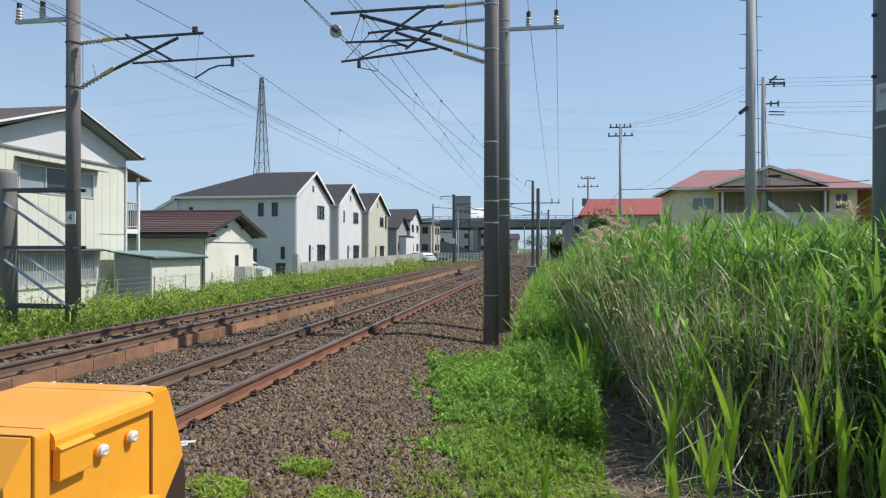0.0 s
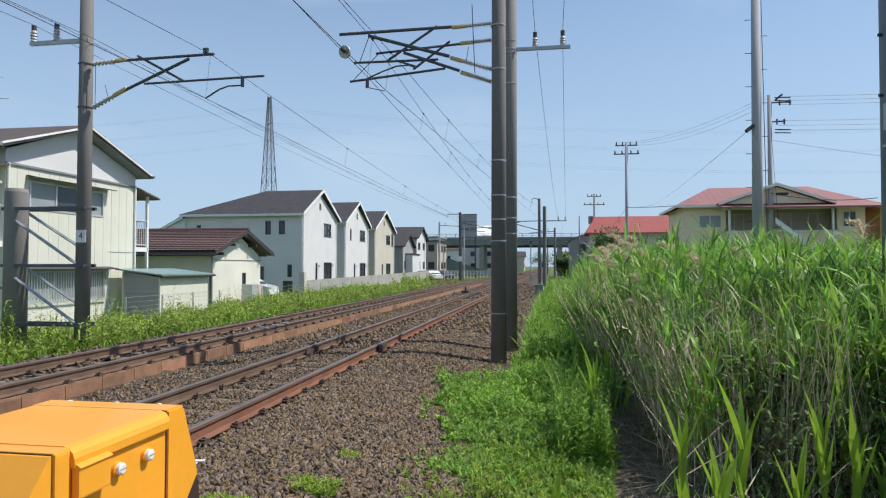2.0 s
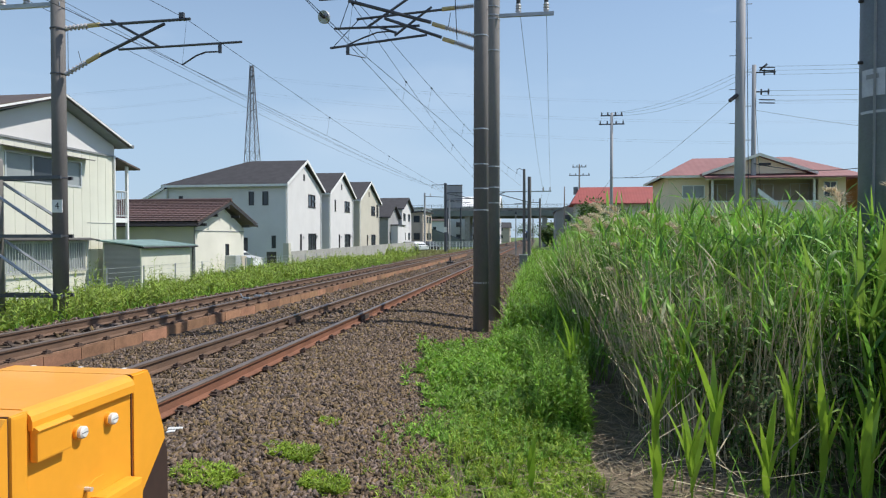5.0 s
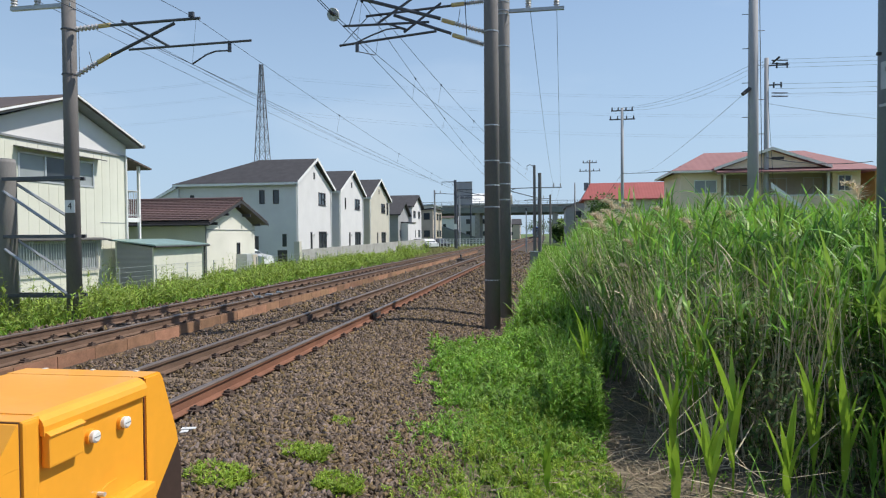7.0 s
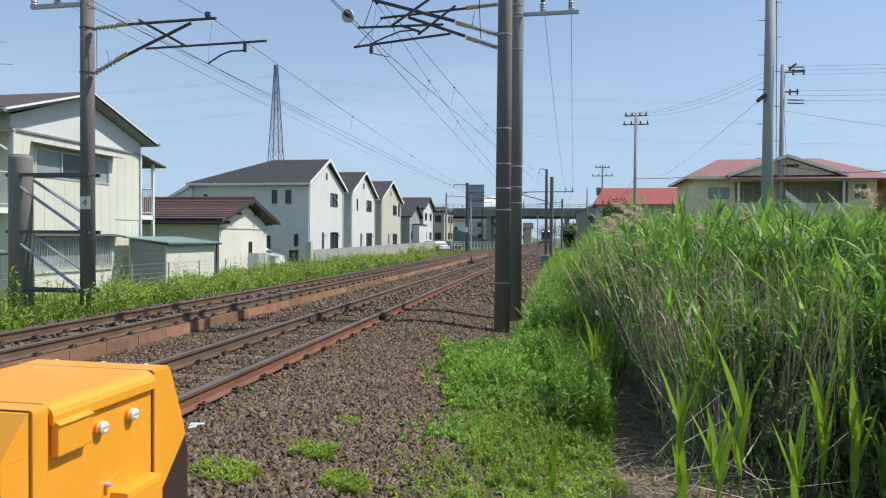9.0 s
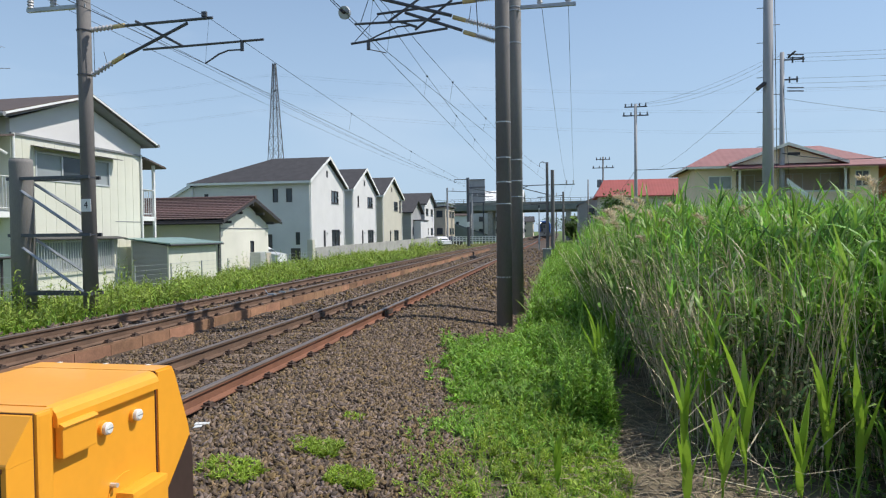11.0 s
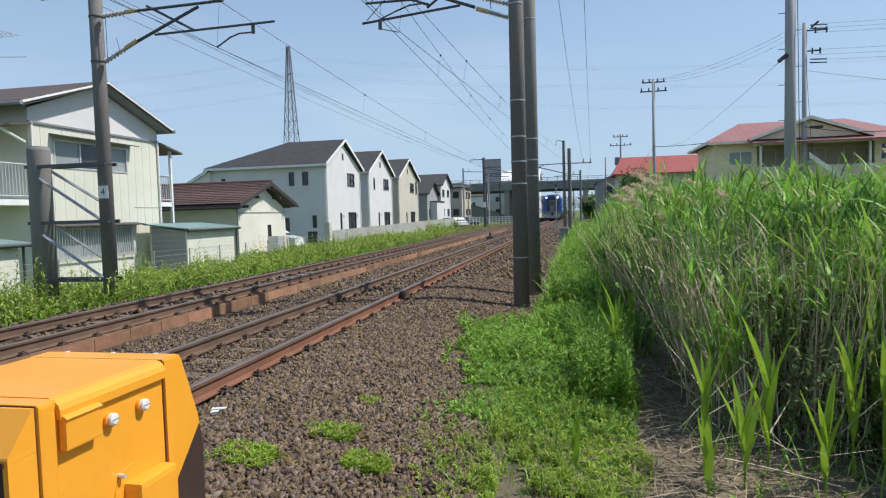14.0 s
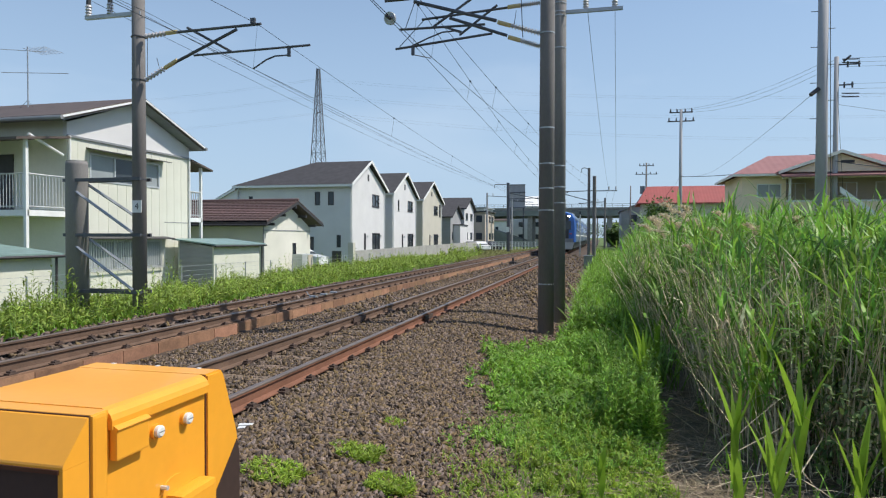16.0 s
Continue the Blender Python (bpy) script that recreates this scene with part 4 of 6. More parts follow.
    part("wall_side", B(X - 9, X - 0.15, y0, y0 + 0.15, zb, ze), "cream", h)
    part("wall_side", B(X - 9, X - 0.15, y1 - 0.15, y1, zb, ze), "cream", h)
    part("wall_back", B(X - 9.15, X - 9, y0, y1, zb, ze), "cream", h)
    window_x(h, X, 33.55, 33.95, -0.2, 1.05, sashes=1, frame="trim_dark", w=0.04)
    # tiled slopes: courses of tiles that overlap, each course its own part
    r = part("roof", gable_roof(bmesh.new(), X - 9.5, X + 0.5, 29.75, 36.6, 2.14, 33.2, 3.36, 0.1), "brownroof", h, "tiled gable roof")
    n = 12
    for ya, za in ((29.75, 2.17), (36.6, 2.17)):
        for i in range(n):
            f0, f1 = i / n, (i + 1.12) / n
            p0 = (ya + (33.2 - ya) * f0, za + (3.39 - za) * f0)
            p1 = (ya + (33.2 - ya) * f1, za + (3.39 - za) * f1)
            bm = bmesh.new()
            for k in range(34):
                xa = X - 9.5 + k * 0.2945
                slab(bm, [(xa, p0[0], p0[1] + 0.055), (xa + 0.2, p0[0], p0[1] + 0.075), (xa + 0.2, p1[0], p1[1] + 0.03), (xa, p1[0], p1[1] + 0.01)], 0.03)
                slab(bm, [(xa + 0.2, p0[0], p0[1] + 0.075), (xa + 0.2945, p0[0], p0[1] + 0.055), (xa + 0.2945, p1[0], p1[1] + 0.01), (xa + 0.2, p1[0], p1[1] + 0.03)], 0.03)
            part("tile_course", bm, "tile", r)
    part("ridge_tile", T([(X - 9.5, 33.2, 3.44), (X + 0.55, 33.2, 3.44)], 0.09, 8), "tile", r)
    barge(h, X + 0.5, 29.75, 36.6, 2.14, 33.2, 3.36, 0.16, "trim_dark")
    for yy, zz in ((30.6, 2.0), (31.8, 2.5), (33.05, 2.98), (34.3, 2.5), (35.6, 2.0)):
        part("purlin", B(X, X + 0.48, yy - 0.06, yy + 0.06, zz - 0.02, zz + 0.12), "trim_dark", h)
    part("gutter", T([(X - 9.5, 29.7, 1.98), (X + 0.5, 29.7, 1.98)], 0.06, 8), "trim_dark", h)
    part("downpipe", T([(X + 0.07, 30.2, 1.95), (X + 0.07, 30.2, zb)], 0.035, 6), "trim_grey", h)


make_bungalow()


def make_new_house(y0, y1, yr, wall, depth, holes, sides, label, hip, group="row of new houses"):
    """A two-storey house with its gable to the track."""
    X, zb, ze = -19.55, -0.6, 5.7
    h = thing("house", (X - depth / 2, yr, zb), label, "house", group)
    part("wall_front", wall_x(bmesh.new(), X, 0.15, y0, y1, zb, ze, holes, gable=(yr, 7.55)), wall, h)
    bm = wall_x(bmesh.new(), y0, 0.15, X - depth, X - 0.15, zb, ze, sides, d=-1)
    part("wall_side", swap_xy(bm), wall, h)
    part("wall_side", B(X - depth, X - 0.15, y1 - 0.15, y1, zb, ze), wall, h)
    part("wall_back", B(X - depth - 0.15, X - depth, y0, y1, zb, ze), wall, h)
    for i, q in enumerate(holes):
        window_x(h, X, *q, frame="trim_dark", sashes=2 if q[1] - q[0] > 1 else 1, w=0.07)
        part("sill", B(X, X + 0.05, q[0] - 0.05, q[1] + 0.05, q[2] - 0.05, q[2] - 0.003), "trim_dark", h)
    for q in sides:
        window_x(h, y0, *q, d=-1, frame="trim_dark", sashes=1, swap=True, w=0.06)
    ya, yb, za, zr = y0 - 0.45, y1 + 0.45, 5.62, 7.95
    xa, xr, xe = X + 0.3, X - depth + hip, X - depth - 0.45
    bm = bmesh.new()
    slab(bm, [(xa, ya, za), (xa, yr, zr), (xr, yr, zr), (xe, ya, za)], 0.14)
    slab(bm, [(xa, yr, zr), (xa, yb, za), (xe, yb, za), (xr, yr, zr)], 0.14)
    slab(bm, [(xr, yr, zr), (xe, yb, za), (xe, ya, za)], 0.14)
    part("roof", bm, "slate", h, "dark grey slate roof")
    barge(h, xa, ya, yb, za, yr, zr, 0.2, up=0.06)
    part("fascia", B(xe, xa, ya - 0.03, ya, za - 0.2, za - 0.02), "trim_white", h)
    part("fascia", B(xe, xa, yb, yb + 0.03, za - 0.2, za - 0.02), "trim_white", h)
    part("gable_vent", B(X, X + 0.03, yr - 0.25, yr + 0.1, 6.2, 6.75), "trim_dark", h)
    for yy in (y0 + 0.12, y1 - 0.12):
        part("downpipe", T([(X + 0.06, yy, zb), (X + 0.06, yy, ze - 0.1)], 0.045, 6), "trim_white", h)
    for yy, zz in ((yr + 2.4, 4.5), (yr + 3.0, 1.4), (yr - 0.4, 1.35)):
        part("vent_cap", B(X, X + 0.1, yy, yy + 0.18, zz, zz + 0.18), "alu", h)
    return h


win = lambda yr: [(yr + 0.9, yr + 2.7, 4.05, 5.15), (yr + 0.9, yr + 2.9, 0.05, 1.75), (yr - 1.1, yr - 0.7, 0.3, 1.7)]
side_w = [(-22.65, -22.2, 3.95, 5.05), (-21.5, -21.0, 3.95, 5.05), (-20.75, -20.4, 0.55, 1.55), (-28.6, -28.25, 4.2, 4.75), (-23.1, -22.75, 0.3, 1.4)]
make_new_house(48.9, 57.2, 53.0, "stucco", 9.9, win(53.0), side_w, "white stuccoed two-storey house with a dark slate roof", 5.0)
make_new_house(59.6, 67.6, 63.7, "stucco", 9, win(63.7) + [(61.3, 61.7, 4.0, 5.1)], [(-21.3, -20.9, 3.95, 5.05)], "white two-storey house with a dark roof, in the row", 4.0)
make_new_house(70.2, 79.2, 74.5, "stucco2", 9, win(74.5) + [(78.0, 78.7, 3.9, 5.4)], [(-21.3, -20.9, 3.95, 5.05)], "beige two-storey house with a dark roof, in the row", 4.0)
w = thing("house_wing", (-29.8, 52, -0.6), "low white wing behind the new house with a dark roof", "house")
part("wall", extrude(bmesh.new(), [(-31.4, -0.6), (-29.5, -0.6), (-29.5, 5.36), (-31.4, 4.4)], "y", 48.6, 55), "stucco", w)
part("roof", slab(bmesh.new(), [(-31.7, 48.45, 4.45), (-29.6, 48.45, 5.55), (-29.6, 55.4, 5.55), (-31.7, 55.4, 4.45)], 0.14), "slate", w)
part("fascia", slab(bmesh.new(), [(-31.75, 48.40, 4.38), (-29.6, 48.40, 5.48), (-29.6, 48.44, 5.48), (-31.75, 48.44, 4.38)], 0.2), "trim_white", w)


def far_house(x0, x1, y0, y1, z1, zr, wall, roof, label, wins=2, ridge="x", group="distant houses"):
    h = thing("house", ((x0 + x1) / 2, (y0 + y1) / 2, -0.6), label, "house", group)
    part("wall", B(x0, x1, y0, y1, -0.6, z1), wall, h)
    bm = bmesh.new()
    if ridge == "x":
        yr = (y0 + y1) / 2
        gable_roof(bm, x0 - 0.4, x1 + 0.4, y0 - 0.4, y1 + 0.4, z1 - 0.05, yr, zr)
        g = extrude(bmesh.new(), [(y0, z1), (y1, z1), (yr, zr - 0.2)], "x", x1 - 0.1, x1)
    elif ridge == "y":
        xr = (x0 + x1) / 2
        gable_roof(bm, y0 - 0.4, y1 + 0.4, x0 - 0.4, x1 + 0.4, z1 - 0.05, xr, zr)
        swap_xy(bm)
        g = extrude(bmesh.new(), [(x0, z1), (x1, z1), (xr, zr - 0.2)], "y", y0, y0 + 0.1)
    else:
        slab(bm, [(x0 - 0.3, y0 - 0.3, z1 + 0.2), (x1 + 0.3, y0 - 0.3, zr), (x1 + 0.3, y1 + 0.3, zr), (x0 - 0.3, y1 + 0.3, z1 + 0.2)], 0.2)
        g = extrude(bmesh.new(), [(x0, z1), (x1, z1), (x1, zr - 0.25), (x0, z1 + 0.05)], "y", y0 + 0.05, y1 - 0.05)
    part("roof", bm, roof, h)
    part("gable", g, wall, h)
    for k in range(wins):
        yy = y0 + (y1 - y0) * (k + 0.5) / wins
        for z in (1.0, 3.8):
            if z + 1 < z1:
                wd = part("window", B(x1, x1 + 0.04, yy - 0.75, yy + 0.75, z, z + 1.1), "trim_dark", h)
                part("pane", B(x1 + 0.02, x1 + 0.05, yy - 0.65, yy + 0.65, z + 0.1, z + 1.0), "glass", wd)
        xx = x0 + (x1 - x0) * (k + 0.5) / wins
        for z in (1.0, 3.8):
            if z + 1 < z1:
                wd = part("window", B(xx - 0.5, xx + 0.5, y0 - 0.04, y0, z, z + 1.1), "trim_dark", h)
                part("pane", B(xx - 0.4, xx + 0.4, y0 - 0.05, y0 - 0.03, z + 0.1, z + 1.0), "glass", wd)
    return h


far_house(-26.5, -19.6, 84.5, 91, 4.2, 5.9, "graywall", "slate", "grey-sided house with a dark roof", 2)
far_house(-27, -19.2, 91.5, 98.5, 5.6, 7.3, "stucco", "slate", "white gabled house with a dark roof", 2)
bal = thing("porch", (-19, 87, -0.6), "white balcony porch before the grey house", "porch")
part("wall", B(-19.55, -18.6, 86, 90.8, -0.6, 3.0), "stucco", bal)
part("rail", B(-19.6, -18.5, 85.9, 90.9, 3.0, 3.15), "trim_dark", bal)
far_house(-24, -18.2, 103, 112, 5.0, 5.7, "beige", "slate", "beige two-storey building by the overbridge", 3, "shed")
far_house(-30, -21, 118, 128, 6.3, 7.0, "stucco", "galv", "pale block of flats beyond the houses", 3, "shed")
far_house(-20, -8.8, 150, 162, 8.6, 11.2, "stucco", "trim_white", "pale building with a white roof behind the overbridge", 3)

# block wall between the new houses and the railway land
bw = thing("block_wall", (-17, 67, -0.7), "long grey concrete block wall before the new houses", "wall")
for k in range(29):
    y = 43.0 + k * 1.6
    part("block_panel", B(-17.1, -16.95, y + 0.006, y + 1.594, -0.7, 0.42 + 0.012 * k, bevel=0.01), "blockwall", bw)
part("coping", B(-17.13, -16.92, 43.0, 89.4, -0.7, -0.55), "concrete", bw)
part("end_pillar", B(-17.25, -16.85, 42.6, 43.0, -0.7, 1.0), "stucco2", bw)

# thin wire fence along the gardens
fe = thing("wire_fence", (-13.6, 24, -0.65), "low green wire mesh fence with slim posts", "fence")
for k in range(18):
    y = 7.0 + k * 2.0
    part("post", T([(-13.6, y, -0.7), (-13.6, y, 0.42)], 0.025, 6), "galv", fe)
for k in range(6):
    part("line_wire", T([(-13.6, 7, -0.4 + k * 0.16), (-13.6, 41, -0.4 + k * 0.16)], 0.004, 4), "galv", fe)

ub = thing("meter_cabinet", (-16.0, 32.8, -0.65), "grey metal cabinet beside the bungalow", "cabinet")
part("body", B(-16.3, -15.7, 32.3, 33.6, -0.65, 0.45, bevel=0.02), "alu", ub)
part("door", B(-15.7, -15.68, 33.0, 33.55, -0.5, 0.4), "beige", ub)
sg = thing("notice_board", (-14.2, 33.6, -0.6), "small dark board on a post among the weeds", "sign")
part("post", B(-14.24, -14.16, 33.55, 33.65, -0.6, 0.0), "steel_dark", sg)
part("board", B(-14.5, -13.95, 33.5, 33.54, 0.0, 0.62), "train_dark", sg)


def make_car(name, x, y, turn, mat_body, label):
    """A small car: body with cabin, windows, lamps and wheels; x forward before turning."""
    c = thing(name, (0, 0, 0), label, "car", "parked cars")
    L, W = 4.1, 1.7
    prof = [(-2.05, 0.25), (2.05, 0.25), (2.05, 0.75), (1.2, 0.92), (0.5, 1.42), (-1.2, 1.45), (-1.9, 1.0), (-2.05, 0.9)]
    glass = [(1.0, 0.95), (0.5, 1.35), (-0.2, 1.38), (-0.2, 0.95)], [(-0.3, 0.95), (-0.3, 1.38), (-1.15, 1.38), (-1.6, 0.98)]
    part("body", extrude(bmesh.new(), prof, "y", -W / 2, W / 2), mat_body, c)
    for g in glass:
        part("side_window", extrude(bmesh.new(), g, "y", -W / 2 - 0.006, W / 2 + 0.006), "glass", c)
    a, b = (prof[3], prof[4])
    part("windscreen", slab(bmesh.new(), [(a[0] + 0.01, -W / 2 + 0.1, a[1] + 0.03), (a[0] + 0.01, W / 2 - 0.1, a[1] + 0.03), (b[0] + 0.02, W / 2 - 0.12, b[1] - 0.08), (b[0] + 0.02, -W / 2 + 0.12, b[1] - 0.08)], 0.02), "glass", c)
    for sx in (-L * 0.31, L * 0.31):
        for sy in (-1, 1):
            wh = part("wheel", T([(sx, sy * (W / 2 - 0.16), 0.28), (sx, sy * (W / 2 + 0.01), 0.28)], 0.28, 14), "rubber", c)
            part("rim", T([(sx, sy * (W / 2), 0.28), (sx, sy * (W / 2 + 0.02), 0.28)], 0.17, 10), "alu", wh)
    for sy in (-1, 1):
        part("headlight", B(L / 2 - 0.05, L / 2 + 0.01, sy * W * 0.36 - 0.14, sy * W * 0.36 + 0.14, 0.6, 0.78), "frosted", c)
    part("bumper", B(L / 2 - 0.08, L / 2 + 0.04, -W / 2 + 0.05, W / 2 - 0.05, 0.28, 0.5, bevel=0.03), mat_body, c)
    c.matrix_world = pose(x, y, float(ground_z(x, y)), 0, 0, turn)
    return c


make_car("car", -19.8, 39.6, 2, "car_white", "small white hatchback parked beside the bungalow")
make_car("car", -18.3, 90.4, -60, "car_dark", "dark car parked before the grey house")
make_car("car", -18.0, 97.0, -50, "car_white", "white car parked at the roadside")
make_car("car", -17.0, 101.5, -50, "car_dark", "dark car parked beside the white one")

# ---- right side: houses, poles, wires, overbridge, distance ----
def make_tan_house():
    x0, x1, y0, y1, zb, ze = 8.5, 19.2, 44.0, 49.6, -0.6, 5.35
    h = thing("apartment_house", (14, 46.8, zb), "tan two-storey apartment house with a faded red roof and outside stair", "house")
    holes = [(9.35, 10.75, 3.9, 4.75), (11.0, 13.2, 3.0, 5.1), (13.5, 17.6, 3.0, 5.1), (17.9, 18.7, 3.9, 4.9)]
    bm = wall_x(bmesh.new(), y0, 0.18, x0, x1, zb, ze, holes, d=-1)
    part("wall_front", swap_xy(bm), "tan", h)
    part("wall_side", B(x0, x0 + 0.18, y0 + 0.18, y1, zb, ze), "tan", h)
    part("wall_side", B(x1 - 0.18, x1, y0 + 0.18, y1, zb, ze), "tan", h)
    part("wall_back", B(x0, x1, y1, y1 + 0.18, zb, ze), "tan", h)
    part("recess_wall", B(x0 + 0.18, x1 - 0.18, y0 + 1.4, y0 + 1.5, 2.4, ze), "beige", h)
    part("floor_slab", B(x0 + 0.18, x1 - 0.18, y0 + 0.18, y1, 2.7, 2.95), "concrete", h)
    window_x(h, y0, *holes[0], d=-1, swap=True, frame="trim_white", sashes=2, glass="frosted")
    window_x(h, y0, *holes[3], d=-1, swap=True, frame="trim_white", sashes=2)
    for a in (11.3, 14.2, 16.4):
        window_x(h, y0 + 1.4, a, a + 1.2, 3.0, 4.9, d=-1, swap=True, frame="alu", sashes=2)
    for a, b in ((11.0, 13.2), (13.5, 17.6)):
        part("balcony_rail", B(a, b, y0 - 0.12, y0 - 0.04, 3.62, 3.72), "trim_white", h)
        part("balcony_panel", B(a, b, y0 - 0.1, y0 - 0.06, 2.6, 3.62), "tan", h)
    part("porch_roof", slab(bmesh.new(), [(10.9, y0 - 0.9, 5.15), (13.3, y0 - 0.9, 5.15), (13.3, y0, 5.35), (10.9, y0, 5.35)], 0.12), "trim_white", h)
    # hipped main roof and a front gable
    bm = bmesh.new()
    a0, a1, b0, b1, zr = x0 - 0.6, x1 + 0.6, y0 - 0.6, y1 + 0.6, 6.8
    ym = (b0 + b1) / 2
    slab(bm, [(a0, b0, ze), (a1, b0, ze), (a1 - 2.9, ym, zr), (a0 + 2.7, ym, zr)], 0.14)
    slab(bm, [(a0, b1, ze), (a0 + 2.7, ym, zr), (a1 - 2.9, ym, zr), (a1, b1, ze)], 0.14)
    slab(bm, [(a0, b0, ze), (a0 + 2.7, ym, zr), (a0, b1, ze)], 0.14)
    slab(bm, [(a1, b0, ze), (a1, b1, ze), (a1 - 2.9, ym, zr)], 0.14)
    part("roof", bm, "pinkroof", h, "faded red metal roof")
    part("eave_board", B(a0, a1, b0 - 0.03, b0, ze - 0.16, ze - 0.02), "eave", h)
    part("eave_board", B(a0 - 0.03, a0, b0, b1, ze - 0.16, ze - 0.02), "eave", h)
    bm = bmesh.new()
    gable_roof(bm, y0 - 1.2, ym, 10.3, 17.1, 5.4, 13.7, 6.6)
    part("front_gable_roof", swap_xy(bm), "pinkroof", h)
    part("front_gable", extrude(bmesh.new(), [(10.8, 5.36), (16.6, 5.36), (13.7, 6.42)], "y", y0 - 0.9, y0 - 0.8), "tan", h)
    bm = bmesh.new()
    for xa in (10.3, 17.1):
        extrude(bm, [(xa, 5.24), (xa, 5.42), (13.7, 6.62), (13.7, 6.43)], "y", y0 - 1.24, y0 - 1.2)
    part("barge_board", bm, "eave", h)
    part("gable_vent", B(13.75, 14.45, y0 - 0.94, y0 - 0.9, 5.86, 6.02), "trim_dark", h)
    part("gable_beam", B(10.6, 18.6, y0 - 0.95, y0 - 0.75, 5.0, 5.2), "eave", h)
    part("skirt_roof", slab(bmesh.new(), [(10.4, y0 - 1.7, 5.1), (19.6, y0 - 1.7, 5.1), (19.6, y0 - 0.62, 5.36), (10.4, y0 - 0.62, 5.36)], 0.09), "pinkroof", h, "narrow red skirt roof under the gable")
    st = part("stair_stringer", slab(bmesh.new(), [(13.4, y0 - 1.9, 4.4), (13.4, y0 - 1.84, 4.4), (16.4, y0 - 1.84, 2.0), (16.4, y0 - 1.9, 2.0)], 0.34), "trim_white", h, "white outside stair")
    for k in range(12):
        part("stair_tread", B(13.5 + k * 0.25, 13.75 + k * 0.25, y0 - 1.84, y0 - 0.95, 3.9 - k * 0.2, 3.94 - k * 0.2), "alu", st)
    for x in (11.0, 13.35, 17.0):
        part("post", B(x - 0.06, x + 0.06, y0 - 0.95, y0 - 0.83, zb, 5.2), "trim_white", h)


make_tan_house()
o = thing("house", (22.6, 47, -0.6), "ochre house with a pale roof beside the tan apartments", "house")
part("wall", B(20.3, 26.0, 44.6, 50.0, -0.6, 5.2), "ochre", o)
part("roof", slab(bmesh.new(), [(19.9, 44.2, 5.25), (26.4, 44.2, 6.2), (26.4, 50.4, 6.2), (19.9, 50.4, 5.25)], 0.15), "pinkroof", o)
wd = part("window", B(20.9, 21.9, 44.55, 44.6, 3.6, 4.6), "trim_white", o)
part("pane", B(20.96, 21.84, 44.53, 44.56, 3.66, 4.54), "glass", wd)

r = thing("house", (10.5, 95, -0.6), "long low building with a bright red metal roof", "house")
part("wall", B(5.4, 18.0, 92.8, 99.0, -0.6, 6.1), "stucco2", r)
bm = bmesh.new()
slab(bm, [(4.7, 92.0, 6.1), (18.5, 92.0, 6.1), (18.5, 96.0, 8.6), (6.15, 96.0, 8.6)], 0.15)
slab(bm, [(6.15, 96.0, 8.6), (18.5, 96.0, 8.6), (18.5, 100.0, 6.1), (4.7, 100.0, 6.1)], 0.15)
slab(bm, [(4.7, 92.0, 6.1), (6.15, 96.0, 8.6), (4.7, 100.0, 6.1)], 0.15)
part("roof", bm, "redroof", r, "bright red metal roof")
for k in range(3):
    wd = part("window", B(7.0 + k * 3.6, 8.6 + k * 3.6, 92.75, 92.8, 4.2, 5.3), "trim_dark", r)
    part("pane", B(7.1 + k * 3.6, 8.5 + k * 3.6, 92.73, 92.77, 4.3, 5.2), "glass", wd)

g = far_house(2.9, 6.6, 104, 116, 5.4, 7.2, "graywall", "trim_grey", "tall grey trackside workshop with a sloping roof", 1, "shed", "workshops")


def utility_pole(x, y, h, r, arms, label, mat_="pole_light"):
    p = thing("utility_pole", (x, y, -0.6), label, "utility pole", "utility poles")
    part("shaft", T([(x, y, -0.7), (x, y, h)], r, 14, r2=r * 0.72), mat_, p, smooth=True)
    for z, w, dy in arms:
        part("cross_arm", B(x - w, x + w, y - 0.05, y + 0.05, z - 0.05, z + 0.05), "steel_dark", p)
        for s in (-0.9, -0.35, 0.35, 0.9):
            part("pin_insulator", T([(x + w * s, y, z + 0.05), (x + w * s, y, z + 0.32)], 0.07, 8, r2=0.05), "trim_dark", p)
    return p


utility_pole(6.88, 62.2, 12.95, 0.17, [(12.7, 1.0, 0), (11.9, 1.15, 0)], "grey concrete utility pole with two cross-arms")
u1 = utility_pole(6.58, 22.4, 10.6, 0.185, [], "thick pale concrete utility pole with step bolts")
for k in range(15):
    z = 1.8 + k * 0.55
    s = 1 if k % 2 else -1
    part("step_bolt", T([(6.58 + s * 0.14, 22.4, z), (6.58 + s * 0.34, 22.4, z)], 0.012, 5), "steel_dark", u1)
part("cable_joint", T([(6.2, 22.2, 5.8), (6.45, 22.3, 6.0)], 0.065, 8), "trim_dark", u1)
u2 = utility_pole(13.4, 43.0, 12.1, 0.17, [], "grey utility pole with brackets and a bundle of wires")
for z, w in ((11.6, 0.7), (10.4, 0.5)):
    part("bracket", B(13.4, 13.4 + w * 1.8, 42.95, 43.05, z, z + 0.07), "steel_dark", u2)
    for s in (0.5, 1.0):
        part("pin_insulator", T([(13.4 + w * 1.7 * s, 43, z - 0.15), (13.4 + w * 1.7 * s, 43, z + 0.2)], 0.05, 8), "trim_dark", u2)
part("transformer", T([(13.75, 43, 11.8), (14.1, 42.8, 12.1)], 0.06, 10), "trim_dark", u2)
u3 = utility_pole(6.1, 96.5, 12.0, 0.15, [(11.6, 1.0, 0), (10.4, 1.5, 0)], "far utility pole with a transformer", "pole")
part("transformer", T([(5.6, 96.4, 7.6), (5.6, 96.4, 8.7)], 0.35, 12), "trim_grey", u3)
utility_pole(4.2, 102, 9.2, 0.12, [], "slim far pole beside the workshop", "pole")
